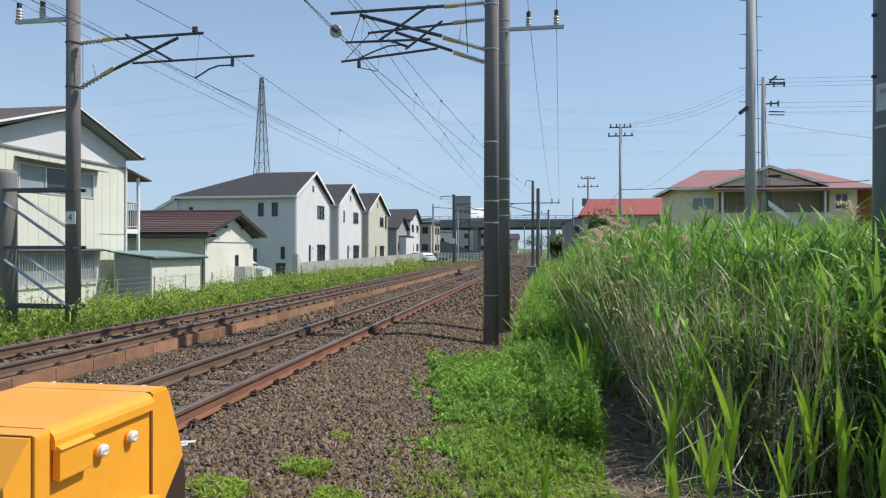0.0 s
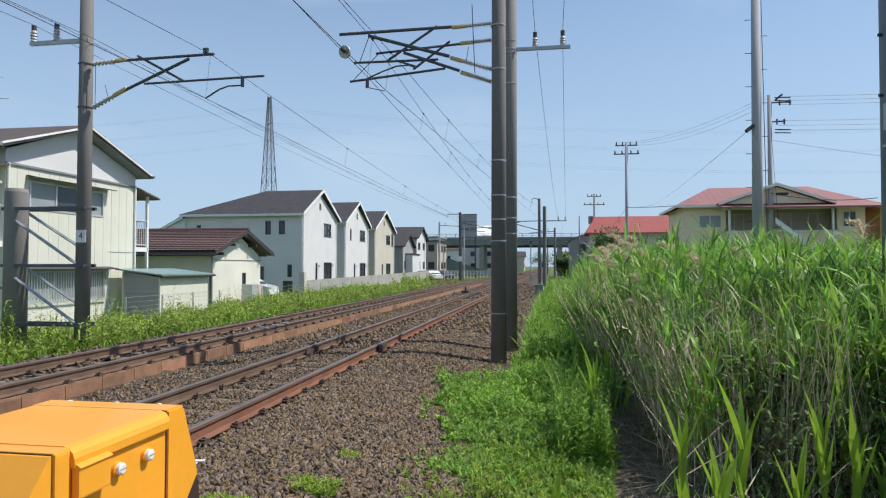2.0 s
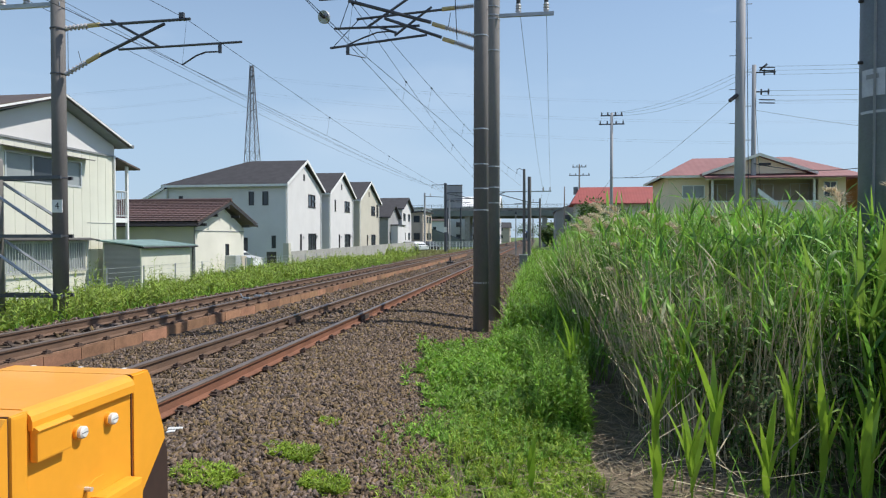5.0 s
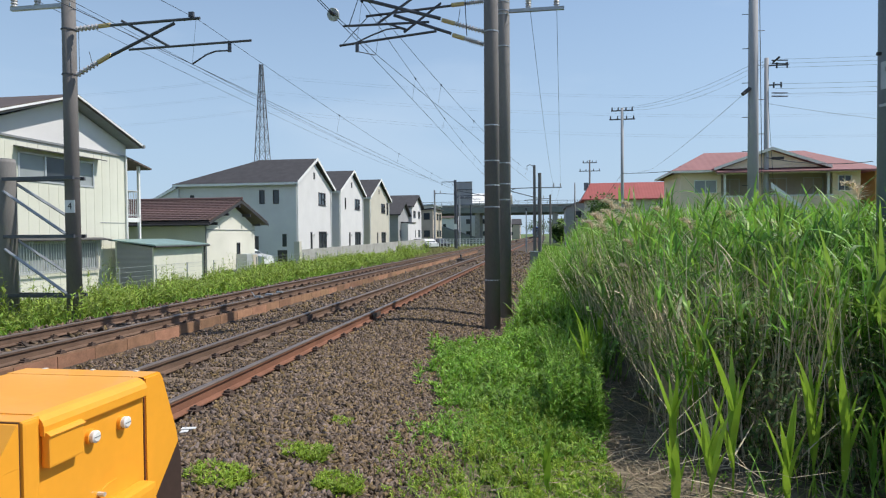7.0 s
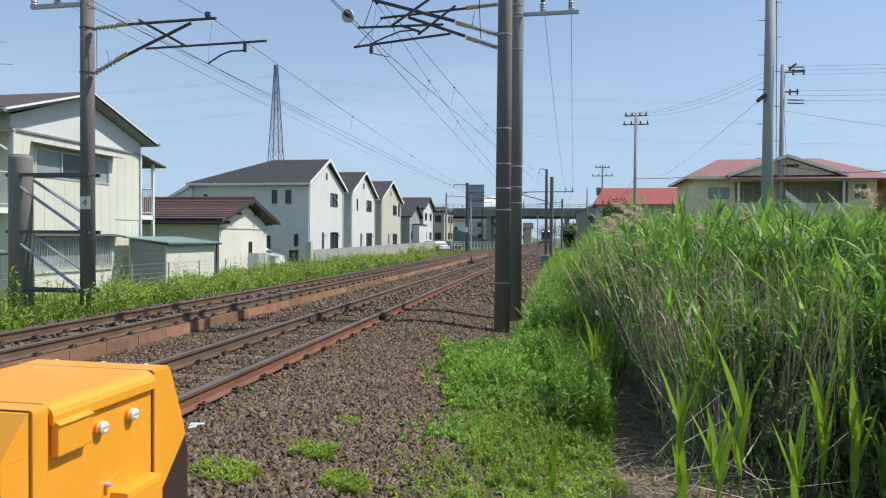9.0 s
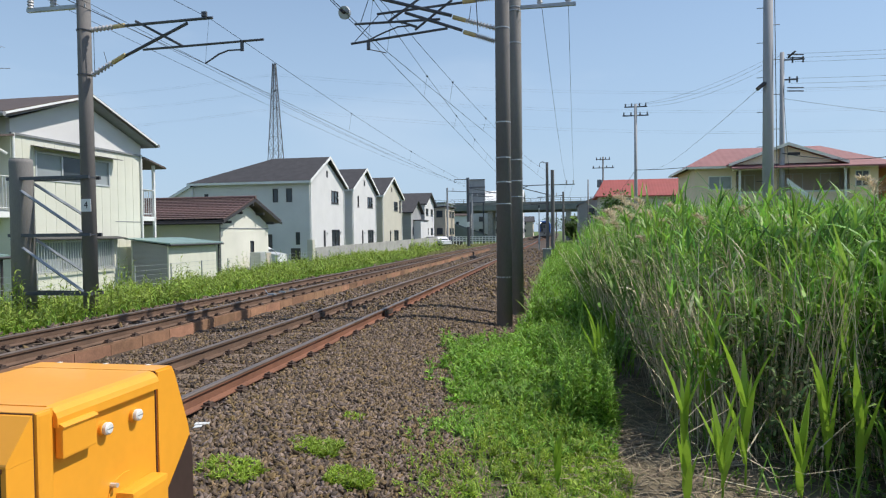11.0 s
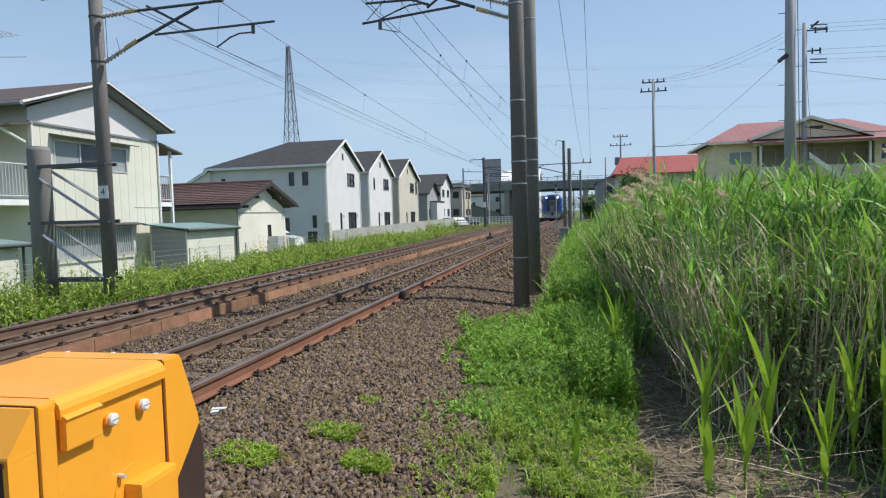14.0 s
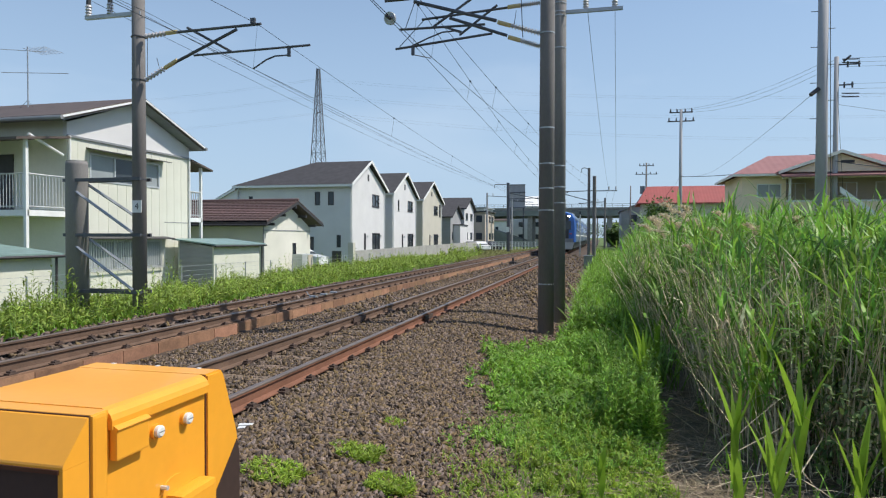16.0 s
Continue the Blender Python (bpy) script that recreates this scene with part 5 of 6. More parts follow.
np_ = thing("signal_post", (3.88, 8.0, -0.6), "thick post standing among the reeds, in the blue-grey of its shaded side", "post")
part("shaft", T([(3.88, 8.0, -0.7), (3.88, 8.0, 5.15), (3.88, 8.0, 5.2)], 0.217, 24, r2=0.20), "pole_shaded", np_, smooth=True)


def arc_plate(x, y, r, a0, a1, z0, z1, thick):
    """A thin plate bent round a pole, between two angles in degrees."""
    bm = bmesh.new()
    ring = []
    for k in range(9):
        a = radians(a0 + (a1 - a0) * k / 8)
        ring.append([bm.verts.new((x + rr * math.cos(a), y + rr * math.sin(a), z)) for rr, z in ((r, z0), (r + thick, z0), (r + thick, z1), (r, z1))])
    for p, q in zip(ring, ring[1:]):
        for i in range(4):
            bm.faces.new((p[i], p[(i + 1) % 4], q[(i + 1) % 4], q[i]))
    bm.faces.new(ring[0])
    bm.faces.new(ring[-1][::-1])
    bmesh.ops.recalc_face_normals(bm, faces=bm.faces)
    return bm


pt = part("plate", arc_plate(3.88, 8.0, 0.2135, 190, 255, 2.96, 3.26, 0.004), "galv", np_, "pale metal number plate")
part("marking", arc_plate(3.88, 8.0, 0.218, 205, 240, 3.15, 3.20, 0.001), "trim_grey", pt)
part("band", arc_plate(3.88, 8.0, 0.2135, 185, 355, 2.77, 2.80, 0.005), "galv", np_, "pale steel strap")
part("cable_guard", T([(3.73, 7.82, -0.6), (3.735, 7.83, 5.1)], 0.014, 8), "trim_grey", np_)
for z in (3.36, 4.05):
    part("bolt", T([(3.63, 7.97, z), (3.70, 7.98, z)], 0.02, 6), "trim_dark", np_)
# strain insulators where the wires leave the pole beside the house
for z in (9.95, 9.75, 11.75, 11.95):
    part("strain_insulator", T([(13.7, 43, z), (14.6, 42.95, z - 0.05)], 0.035, 8), "trim_dark", u2)

B_TOP, U1, U2 = (6.88, 62.2), (6.58, 22.4), (13.4, 43.0)
for dz, dx in ((12.95, -0.9), (12.9, 0.2), (12.7, 0.9)):
    run("service_wire", [(B_TOP[0] + dx, B_TOP[1], dz), (U2[0] + dx * 0.3, U2[1], dz - 0.9)], 0.7, 0.008, "drooping service wire between poles")
run("service_wire", [(6.9, 62.0, 6.9), (9.5, 62.0, 7.25), (6.4, 22.3, 5.95)], 0.15, 0.007, "black bundled service cable between poles")
run("service_wire", [(6.9, 62.0, 6.9), (13.4, 42.8, 5.95), (19.0, 42.0, 5.5)], 0.25, 0.025, "black bundled service cable along the houses")
run("service_wire", [(6.9, 62.0, 6.95), (5.6, 96.0, 3.5)], 0.2, 0.014, "slanting guy wire from the pole")
for z in (12.0, 11.75, 11.5, 10.5, 10.2, 9.9):
    run("service_wire", [(13.9, 43, z), (45, 40, z + 0.4)], 0.5, 0.008, "service wire leading along the houses")
run("service_wire", [(13.5, 43, 9.3), (30, 41, 6.5)], 0.3, 0.01, "thin drop wire to a house")
run("service_wire", [(6.75, 22.4, 10.2), (6.8, 22.2, 2.0)], 0.0, 0.012, "black cable running down the pole")
run("service_wire", [(13.4, 42.8, 10.0), (13.9, 42.8, 2.0)], 0.0, 0.012, "black cable running down the pole")

# overbridge
ob = thing("overbridge", (-7, 139, -0.6), "road overbridge with grey-green girders and a railing across the railway", "bridge")
part("deck", B(-60, 8, 135.2, 143, 6.6, 7.2), "concrete", ob)
part("girder", B(-60, 8, 135, 135.3, 5.8, 6.9), "bridge", ob, "dark grey-green girder")
part("girder", B(-60, 8, 142.7, 143, 5.5, 6.9), "bridge", ob)
part("parapet", B(-60, 8, 135, 135.2, 7.2, 7.5), "concrete", ob)
for k in range(35):
    part("railing_post", B(-60 + k * 2, -59.93 + k * 2, 135.05, 135.12, 7.5, 8.2), "steel_dark", ob)
part("railing_bar", B(-60, 8, 135.06, 135.11, 8.15, 8.22), "steel_dark", ob)
part("railing_bar", B(-60, 8, 135.06, 135.11, 7.8, 7.84), "steel_dark", ob)
for x in (-14.5, 1.6):
    part("pier", B(x - 0.5, x + 0.5, 135.6, 142.4, -0.6, 6.6), "concrete", ob)
part("ramp", extrude(bmesh.new(), [(-30, -0.6), (-15, -0.6), (-15, 0.6), (-24, 3.6), (-30, 5.5)], "y", 136, 142.5), "bridge", ob)
bb = thing("billboard", (-14, 110, -0.6), "grey back of a large billboard on steel legs", "billboard")
part("panel", B(-15.5, -12.6, 110, 110.25, 6.4, 10.3), "pole_light", bb)
for z in (6.4, 7.7, 9.0, 10.3):
    part("rib", B(-15.55, -12.55, 109.9, 110, z - 0.06, z + 0.06), "steel_dark", bb)
for x in (-15.2, -12.9):
    part("leg", B(x - 0.12, x + 0.12, 110.25, 110.5, -0.6, 10.3), "steel_dark", bb)
gf = thing("guard_fence", (-13.2, 97, -0.5), "low white guard fence at the roadside", "fence")
for k in range(14):
    part("post", B(-16.2 + k * 0.5, -16.1 + k * 0.5, 97.9, 98.0, -0.6, 0.75), "trim_white", gf)
for z in (0.05, 0.35, 0.65):
    part("bar", B(-16.3, -9.4, 97.88, 97.92, z, z + 0.1), "trim_white", gf)
rd = solo("road", slab(bmesh.new(), [(-60, 99.5, -0.64), (-9.8, 99.5, -0.55), (-9.8, 104, -0.55), (-60, 104, -0.64)], 0.1), "asphalt", "grey asphalt side road towards the bridge", "road", kind="structure")


def make_pylon():
    p = thing("power_pylon", (-112.5, 246, -0.6), "tall grey lattice power pylon beyond the houses", "pylon")
    H, w0, w1 = 70.0, 3.9, 0.5

    def at(z):
        return w0 + (1.5 - w0) * z / 48 if z < 48 else 1.5 + (w1 - 1.5) * (z - 48) / (H - 48)
    C = Vector((-112.5, 246, 0))
    for sx, sy in ((1, 1), (1, -1), (-1, -1), (-1, 1)):
        part("leg", T([C + Vector((sx * at(z), sy * at(z), z)) for z in (-0.6, 24, 48, H)], 0.17, 4), "steel_dark", p)
    zs = [0, 9, 17, 24, 30, 35.5, 40.5, 45, 49, 52.5, 56, 59, 62, 65, 67.5, 69.6]
    for za, zb in zip(zs, zs[1:]):
        bm = bmesh.new()
        a, b = at(za), at(zb)
        for s in range(4):
            c, d = math.cos(s * math.pi / 2), math.sin(s * math.pi / 2)
            def pt(u, w, z):
                return C + Vector((c * w - d * u, d * w + c * u, z))
            tube(bm, [pt(-a, a, za), pt(b, b, zb)], 0.085, 4)
            tube(bm, [pt(a, a, za), pt(-b, b, zb)], 0.085, 4)
            tube(bm, [pt(-b, b, zb), pt(b, b, zb)], 0.075, 4)
        part("lattice_bay", bm, "steel_dark", p)
    for z, w in ((52, 2.6), (59, 2.3), (65.5, 2.0)):
        part("cross_arm", T([C + Vector((-w * 0.7, w * 0.7, z)), C + Vector((w * 0.7, -w * 0.7, z))], 0.2, 4), "steel_dark", p)
        for s in (-1, 1):
            e = C + Vector((s * w * 0.7, -s * w * 0.7, z))
            q = e + Vector((150 , 230 if s > 0 else 260, -8))
            run("power_line", [e, (e.x + 330, e.y - 25, z - 18)], 9, 0.013, "far high-voltage line in the sky")
            run("power_line", [e, (e.x - 250, e.y - 30, z - 6)], 6, 0.013, "far high-voltage line in the sky")


make_pylon()
for k, (x, y, w, h, m) in enumerate(((-38, 215, 16, 9, "stucco"), (-16, 240, 12, 7, "beige"), (8, 200, 10, 6, "graywall"), (22, 150, 12, 7, "stucco2"), (40, 120, 14, 7, "beige"), (-70, 140, 18, 8, "stucco2"), (-52, 105, 12, 7, "stucco"), (-45, 70, 10, 6, "beige"), (-48, 40, 12, 6.5, "stucco2"), (-42, 18, 12, 6, "stucco"), (34, 60, 10, 6, "stucco"), (36, 30, 10, 6, "beige"))):
    far_house(x - w / 2, x + w / 2, y, y + 9, h - 2, h, m, "slate" if k % 2 else "brownroof", "distant pale house on the horizon", 2)

# ---- yellow trackside detector box ----
def make_detector():
    x0, x1, y0, y1, zt, zb = -1.95, -1.41, 1.60, 2.15, 0.90, 0.28
    d = thing("detector_box", ((x0 + x1) / 2, (y0 + y1) / 2, -0.42), "bright yellow metal level-crossing detector box on a short post", "equipment box")
    part("body", B(x0, x1, y0, y1, zb, zt - 0.03, bevel=0.006), "yellow", d)
    # top plate folded over the side with a rounded shoulder
    prof = [(x0 - 0.012, zt - 0.05), (x0 - 0.012, zt - 0.012), (x0, zt), (x1 - 0.02, zt), (x1 - 0.002, zt - 0.006), (x1 + 0.012, zt - 0.02), (x1 + 0.018, zt - 0.036), (x1 + 0.018, zt - 0.062), (x1 + 0.004, zt - 0.062), (x1 + 0.003, zt - 0.04), (x0, zt - 0.05)]
    part("top_plate", extrude(bmesh.new(), prof, "y", y0 + 0.07, y1), "yellow", d)
    part("shoulder", B(x1 - 0.01, x1 + 0.012, y0 + 0.002, y0 + 0.060, zb, zt - 0.004, bevel=0.010), "yellow", d)
    part("top_plate", B(x0, x1 + 0.004, y0 + 0.004, y0 + 0.07, zt - 0.03, zt - 0.002, bevel=0.004), "yellow", d)
    # hanging bracket plate under the shoulder
    pl = part("bracket_plate", B(x1 + 0.004, x1 + 0.030, y0 + 0.075, y0 + 0.215, zt - 0.155, zt - 0.056, bevel=0.007), "yellow", d)
    part("bracket_lip", extrude(bmesh.new(), [(x1 + 0.012, zt - 0.050), (x1 + 0.024, zt - 0.054), (x1 + 0.036, zt - 0.062), (x1 + 0.033, zt - 0.068), (x1 + 0.012, zt - 0.066)], "y", y0 + 0.074, y0 + 0.216), "yellow", pl)
    for yy, zz in ((y0 + 0.277, zt - 0.126), (y0 + 0.428, zt - 0.124)):
        k = part("screw_cap", T([(x1 + 0.0, yy, zz), (x1 + 0.012, yy, zz)], 0.024, 20), "yellow", d)
        bm = T([(x1 + 0.012, yy, zz), (x1 + 0.024, yy, zz)], 0.0195, 20)
        tube(bm, [(x1 + 0.024, yy, zz), (x1 + 0.028, yy, zz)], 0.0195, 20, r2=0.014)
        part("screw", bm, "white_plastic", k, "white plastic slotted screw")
        part("slot", B(x1 + 0.0275, x1 + 0.0285, yy - 0.014, yy + 0.014, zz - 0.0018, zz + 0.0018), "trim_grey", k)
    # front hood: a slope falls forwards at 45 degrees to an upright face with the lens opening
    hx0, hx1, ya, yb = x0 - 0.008, x1 + 0.004, y0 - 0.004, y0 - 0.094
    zs, zm, zf = zt - 0.006, zt - 0.118, zb - 0.05
    u0, u1, zo = x0 + 0.05, x1 - 0.012, zb + 0.06
    fr = part("front_hood", extrude(bmesh.new(), [(ya, zs), (ya - 0.006, zs - 0.002), (yb, zm + 0.006), (yb - 0.002, zm), (yb - 0.002, zm - 0.008), (ya, zm - 0.008)], "x", hx0, hx1), "yellow", d)
    for xa, xb in ((hx0, u0), (u1, hx1)):
        part("hood_cheek", B(xa, xb, yb - 0.002, ya, zf, zm - 0.0085), "yellow", fr)
    part("hood_sill", B(u0, u1, yb - 0.002, ya, zf, zo), "yellow", fr)
    # dark plate behind the cheeks; its colour stands for the shade inside
    part("lens_opening", B(u0, u1, yb + 0.012, yb + 0.017, zo, zm - 0.009), "black", fr, "dark plate standing in for shade inside the lens opening")
    part("opening_lip", B(u0 - 0.004, u1 + 0.004, yb - 0.006, yb - 0.002, zm - 0.018, zm - 0.006), "gap", fr)
    part("seam", B(x0 + 0.002, x1 + 0.0022, y0 - 0.0035, y0 + 0.001, zb, zt - 0.003), "gap", d, "dark rubber seam")
    # rear hood, slanting outwards, with a black plate painted as its shaded lower opening
    bm = bmesh.new()
    prof = [(y1 + 0.005, zt), (y1 + 0.098, zt), (y1 + 0.112, zt - 0.006), (y1 + 0.123, zt - 0.024), (y1 + 0.20, zt - 0.25), (y1 + 0.232, zt - 0.36), (y1 + 0.232, zb - 0.05), (y1 + 0.005, zb - 0.05)]
    extrude(bm, prof, "x", x0 - 0.012, x1 + 0.004)
    bmesh.ops.bevel(bm, geom=[e for e in bm.edges if all(abs(v.co.x - x1 - 0.004) < 0.001 for v in e.verts)], offset=0.008, segments=2, affect="EDGES")
    rh = part("rear_hood", bm, "yellow", d)
    part("rear_opening", extrude(bmesh.new(), [(y1 + 0.205, zt - 0.295), (y1 + 0.222, zt - 0.36), (y1 + 0.222, zb - 0.04), (y1 + 0.045, zb - 0.04), (y1 + 0.05, zt - 0.46)], "x", x1 + 0.0045, x1 + 0.0065), "black", rh, "black plate standing in for a shaded opening")
    part("seam", B(x0, x1 + 0.0025, y1 + 0.0005, y1 + 0.0055, zb, zt - 0.002), "gap", d, "dark rubber seam")
    for xx in (-1.88, -1.68, -1.5):
        part("clip", B(xx - 0.007, xx + 0.007, y1 + 0.088, y1 + 0.103, zt - 0.008, zt + 0.002), "white_plastic", rh)
    # latch housing low on the side
    lt = part("latch_cover", B(x1, x1 + 0.07, y0 + 0.325, y0 + 0.52, zb + 0.06, zt - 0.352, bevel=0.02), "yellow", d)
    part("latch_rim", T([(x1 - 0.002, y0 + 0.375, zt - 0.395), (x1 + 0.004, y0 + 0.375, zt - 0.395)], 0.092, 24), "yellow", lt)
    part("latch_pin", T([(x1, y0 + 0.31, zt - 0.322), (x1 + 0.024, y0 + 0.31, zt - 0.322)], 0.008, 8), "alu", lt)
    part("post", T([(-1.68, 1.9, -0.5), (-1.68, 1.9, zb)], 0.09, 16), "galv", d)
    part("base_plate", B(-1.86, -1.5, 1.72, 2.08, -0.42, -0.34), "concrete", d)


make_detector()
for x, y, l, a in ((-2.90, 4.82, 0.12, 0.4), (-2.86, 4.74, 0.06, 1.2)):
    solo("paper_scrap", slab(bmesh.new(), [(x, y, -0.145), (x + l, y + 0.02, -0.14), (x + l, y + 0.04, -0.13), (x, y + 0.03, -0.135)], 0.004), "white_plastic", "torn white scrap lying on the ballast", "litter")

# ---- approaching train ----
def make_train():
    """Drawn with its front at y = 0, the tail towards +y, wheels on z = 0."""
    t = thing("train", (0, 0, 0), "blue and silver electric train with lit headlights", "train")
    W = 1.45
    sect = [(-W, 0.95), (-W, 2.4), (-W + 0.07, 3.2), (-W + 0.32, 3.62), (-0.6, 3.82), (0, 3.87), (0.6, 3.82), (W - 0.32, 3.62), (W - 0.07, 3.2), (W, 2.4), (W, 0.95)]
    for c in range(4):
        y0, y1 = 0.9 + c * 20.3 if c == 0 else c * 20.3, c * 20.3 + 19.8
        car = part("car_body", extrude(bmesh.new(), sect, "y", y0, y1), "train_side", t, "blue-grey carriage with a dark window band")
        for s in (-1, 1):
            part("blue_band", B(*sorted((s * W, s * (W + 0.012))), y0 + 0.02, y1 - 0.02, 2.05, 3.05), "train_blue", car, "blue window band")
            part("stripe", B(*sorted((s * W, s * (W + 0.014))), y0 + 0.02, y1 - 0.02, 1.55, 1.68), "trim_white", car)
            for k in range(7):
                a = c * 20.3 + 1.9 + k * 2.55
                if k in (1, 3, 5):
                    part("door", B(*sorted((s * W, s * (W + 0.02))), a, a + 1.3, 1.0, 2.95), "train_grey", car)
                part("side_window", B(*sorted((s * W, s * (W + 0.026))), a + 0.15, a + (1.15 if k in (1, 3, 5) else 2.2), 2.0, 2.85), "glass", car)
        part("underframe", B(-1.2, 1.2, y0 + 0.3, y1 - 0.3, 0.35, 0.95), "train_dark", car)
        part("roof_unit", B(-0.9, 0.9, y0 + 5, y0 + 10, 3.62, 3.95, bevel=0.08), "train_grey", car)
        for yb in (y0 + 2.6, y1 - 2.8):
            bg = part("bogie", B(-1.0, 1.0, yb - 1.3, yb + 1.3, 0.25, 0.6), "train_dark", car)
            for yw in (yb - 1.0, yb + 1.0):
                for s in (-1, 1):
                    part("wheel", T([(s * 0.5, yw, 0.43), (s * 0.62, yw, 0.43)], 0.43, 16), "train_dark", bg)
    # cab front: rounded loft from the body's section to a smaller, lower face
    bm = bmesh.new()
    rings = []
    for y, kx, dz in ((0.9, 1.0, 0.0), (0.45, 0.985, 0.02), (0.15, 0.97, 0.04), (0.0, 0.92, 0.10)):
        rings.append([bm.verts.new((x * kx, y, z if z < 1 else 0.95 + (z - 0.95) * (1 - dz * 0.35))) for x, z in sect])
    for a, b in zip(rings, rings[1:]):
        for i in range(len(sect) - 1):
            bm.faces.new((a[i], a[i + 1], b[i + 1], b[i]))
        bm.faces.new((a[-1], a[0], b[0], b[-1]))
    bm.faces.new(rings[-1])
    cab = part("cab", bm, "train_blue", t, "blue rounded driving cab", smooth=False)
    part("front_mask", B(-0.80, 0.80, -0.03, 0.06, 1.3, 3.5, bevel=0.03), "train_dark", cab, "black front mask")
    for x0, x1 in ((-1.0, -0.42), (0.42, 1.0)):
        part("windscreen", B(x0, x1, -0.045, -0.02, 2.15, 2.95), "glass", cab)
    part("gangway_door", B(-0.36, 0.36, -0.07, 0.03, 1.05, 3.0, bevel=0.02), "trim_grey", cab)
    part("door_window", B(-0.25, 0.25, -0.085, -0.06, 2.1, 2.85), "glass", cab)
    part("lower_front", B(-1.22, 1.22, -0.04, 0.05, 0.95, 1.3), "trim_grey", cab)
    part("destination_panel", B(-0.4, 0.4, -0.05, 0.0, 3.1, 3.32), "train_dark", cab)
    for s in (-1, 1):
        part("headlight", T([(s * 0.85, -0.06, 3.4), (s * 0.85, 0.06, 3.4)], 0.095, 14), "headlight", cab, "lit round headlight")
        part("tail_lamp", B(s * 0.95 - 0.12, s * 0.95 + 0.12, -0.035, 0.0, 1.7, 1.78), "redlamp", cab)
    part("skirt", extrude(bmesh.new(), [(-1.3, 0.95), (1.3, 0.95), (1.1, 0.3), (-1.1, 0.3)], "y", 0.05, 0.25), "train_grey", cab)
    part("coupler", B(-0.18, 0.18, -0.35, 0.3, 0.7, 1.0, bevel=0.03), "train_dark", cab)
    part("pantograph", T([(0, 27, 3.7), (0, 28.2, 4.3), (0, 27, 4.85)], 0.04, 6), "steel_dark", t)
    part("pantograph_head", B(-0.8, 0.8, 26.9, 27.1, 4.83, 4.88), "steel_dark", t)
    return t


train = make_train()

# ---- plants ----
def leafy(n, x0, x1, y0, y1, hmin, hmax, leaves, ll, lw, seed, keep=None, tilt=0.35, dens=None):
    """Upright weeds: a thin stem with narrow leaves all round it, shorter towards the top."""
    np.random.seed(seed)
    x, y = U(x0, x1, n), y0 + (y1 - y0) * U(0, 1, n) ** (dens or 1.0)
    if keep is not None:
        ok = keep(x, y)
        x, y = x[ok], y[ok]
        n = len(x)
    h = U(hmin, hmax, n) * (0.75 + 0.4 * np.sin(x * 3.1 + 1.7) * np.cos(y * 1.9))
    h = np.maximum(h, hmin * 0.6)
    base = np.stack([x, y, ground_z(x, y) - 0.01], -1)
    az, lean = U(0, 6.28, n), U(0, tilt, n)
    stem = blades(base, az, h, np.full(n, lw * 0.35), 1.57 - lean * 0.4, lean, 2)
    fr = np.tile(np.linspace(0.12, 1.0, leaves), (n, 1)) + U(-0.04, 0.04, (n, leaves))
    d = (lean[:, None] * fr * h[:, None]) * 0.6
    lb = np.stack([base[:, :1] + np.cos(az)[:, None] * d, base[:, 1:2] + np.sin(az)[:, None] * d, base[:, 2:] + fr * h[:, None] * 0.97], -1).reshape(-1, 3)
    m = n * leaves
    scale = (1.15 - 0.65 * fr.ravel()) * U(0.7, 1.2, m)
    lf = blades(lb, U(0, 6.28, m), ll * scale, lw * scale, U(0.2, 1.1, m), U(0.3, 1.3, m), 2)
    return merge(stem, lf)


def grass(n, x0, x1, y0, y1, hmin, hmax, w, seed, keep=None):
    np.random.seed(seed)
    x, y = U(x0, x1, n), U(y0, y1, n)
    if keep is not None:
        ok = keep(x, y)
        x, y = x[ok], y[ok]
    n = len(x)
    h = U(hmin, hmax, n)
    return blades(np.stack([x, y, ground_z(x, y) - 0.01], -1), U(0, 6.28, n), h, w * U(0.6, 1.3, n), U(1.0, 1.5, n), U(0.2, 1.2, n), 4)


def patchy(x, y):
    return np.sin(x * 2.7 + y * 0.9) + np.sin(y * 1.7 - x * 1.3) + 0.8 * np.sin(x * 5.1 + 2 * y)


def weed_edge(x, y):
    """Where the weeds end: the ballast on one side, the bare strip before the reeds on the other."""
    lo = np.interp(y, [3.5, 5.0, 6.7, 8.5, 9.6, 10.3, 11.2, 12.6], [-1.15, -1.1, -1.3, -1.6, -1.8, -1.5, -0.85, -0.6])
    hi = np.interp(y, [3.5, 5.0, 6.2, 8.5, 10.0, 13.0], [0.42, 0.50, 0.53, 0.6, 0.85, 1.1])
    return (x > lo + 0.12 * np.sin(y * 2.3) + 0.08 * np.sin(y * 6.1)) & (x < hi + 0.06 * np.sin(y * 4.1))


def thin_edge(x, y):
    """The same, thinned out towards the ballast."""
    lo = np.interp(y, [3.5, 5.0, 6.7, 8.5, 9.6, 10.3, 11.2, 12.6], [-1.15, -1.1, -1.3, -1.6, -1.8, -1.5, -0.85, -0.6])
    return weed_edge(x, y) & (np.random.random(len(x)) < np.clip((x - lo) / 0.55, 0.12, 1))


tagged(new("trackside_weeds", np_mesh("trackside_weeds", *merge(
    leafy(3900, -2.0, 0.95, 6.6, 12.4, 0.08, 0.26, 13, 0.12, 0.03, 11, thin_edge),
    leafy(900, -0.7, 0.9, 7.6, 12.0, 0.2, 0.48, 18, 0.14, 0.03, 14, weed_edge),
    leafy(300, 0.0, 0.55, 6.3, 9.2, 0.4, 0.75, 28, 0.11, 0.02, 12, weed_edge),
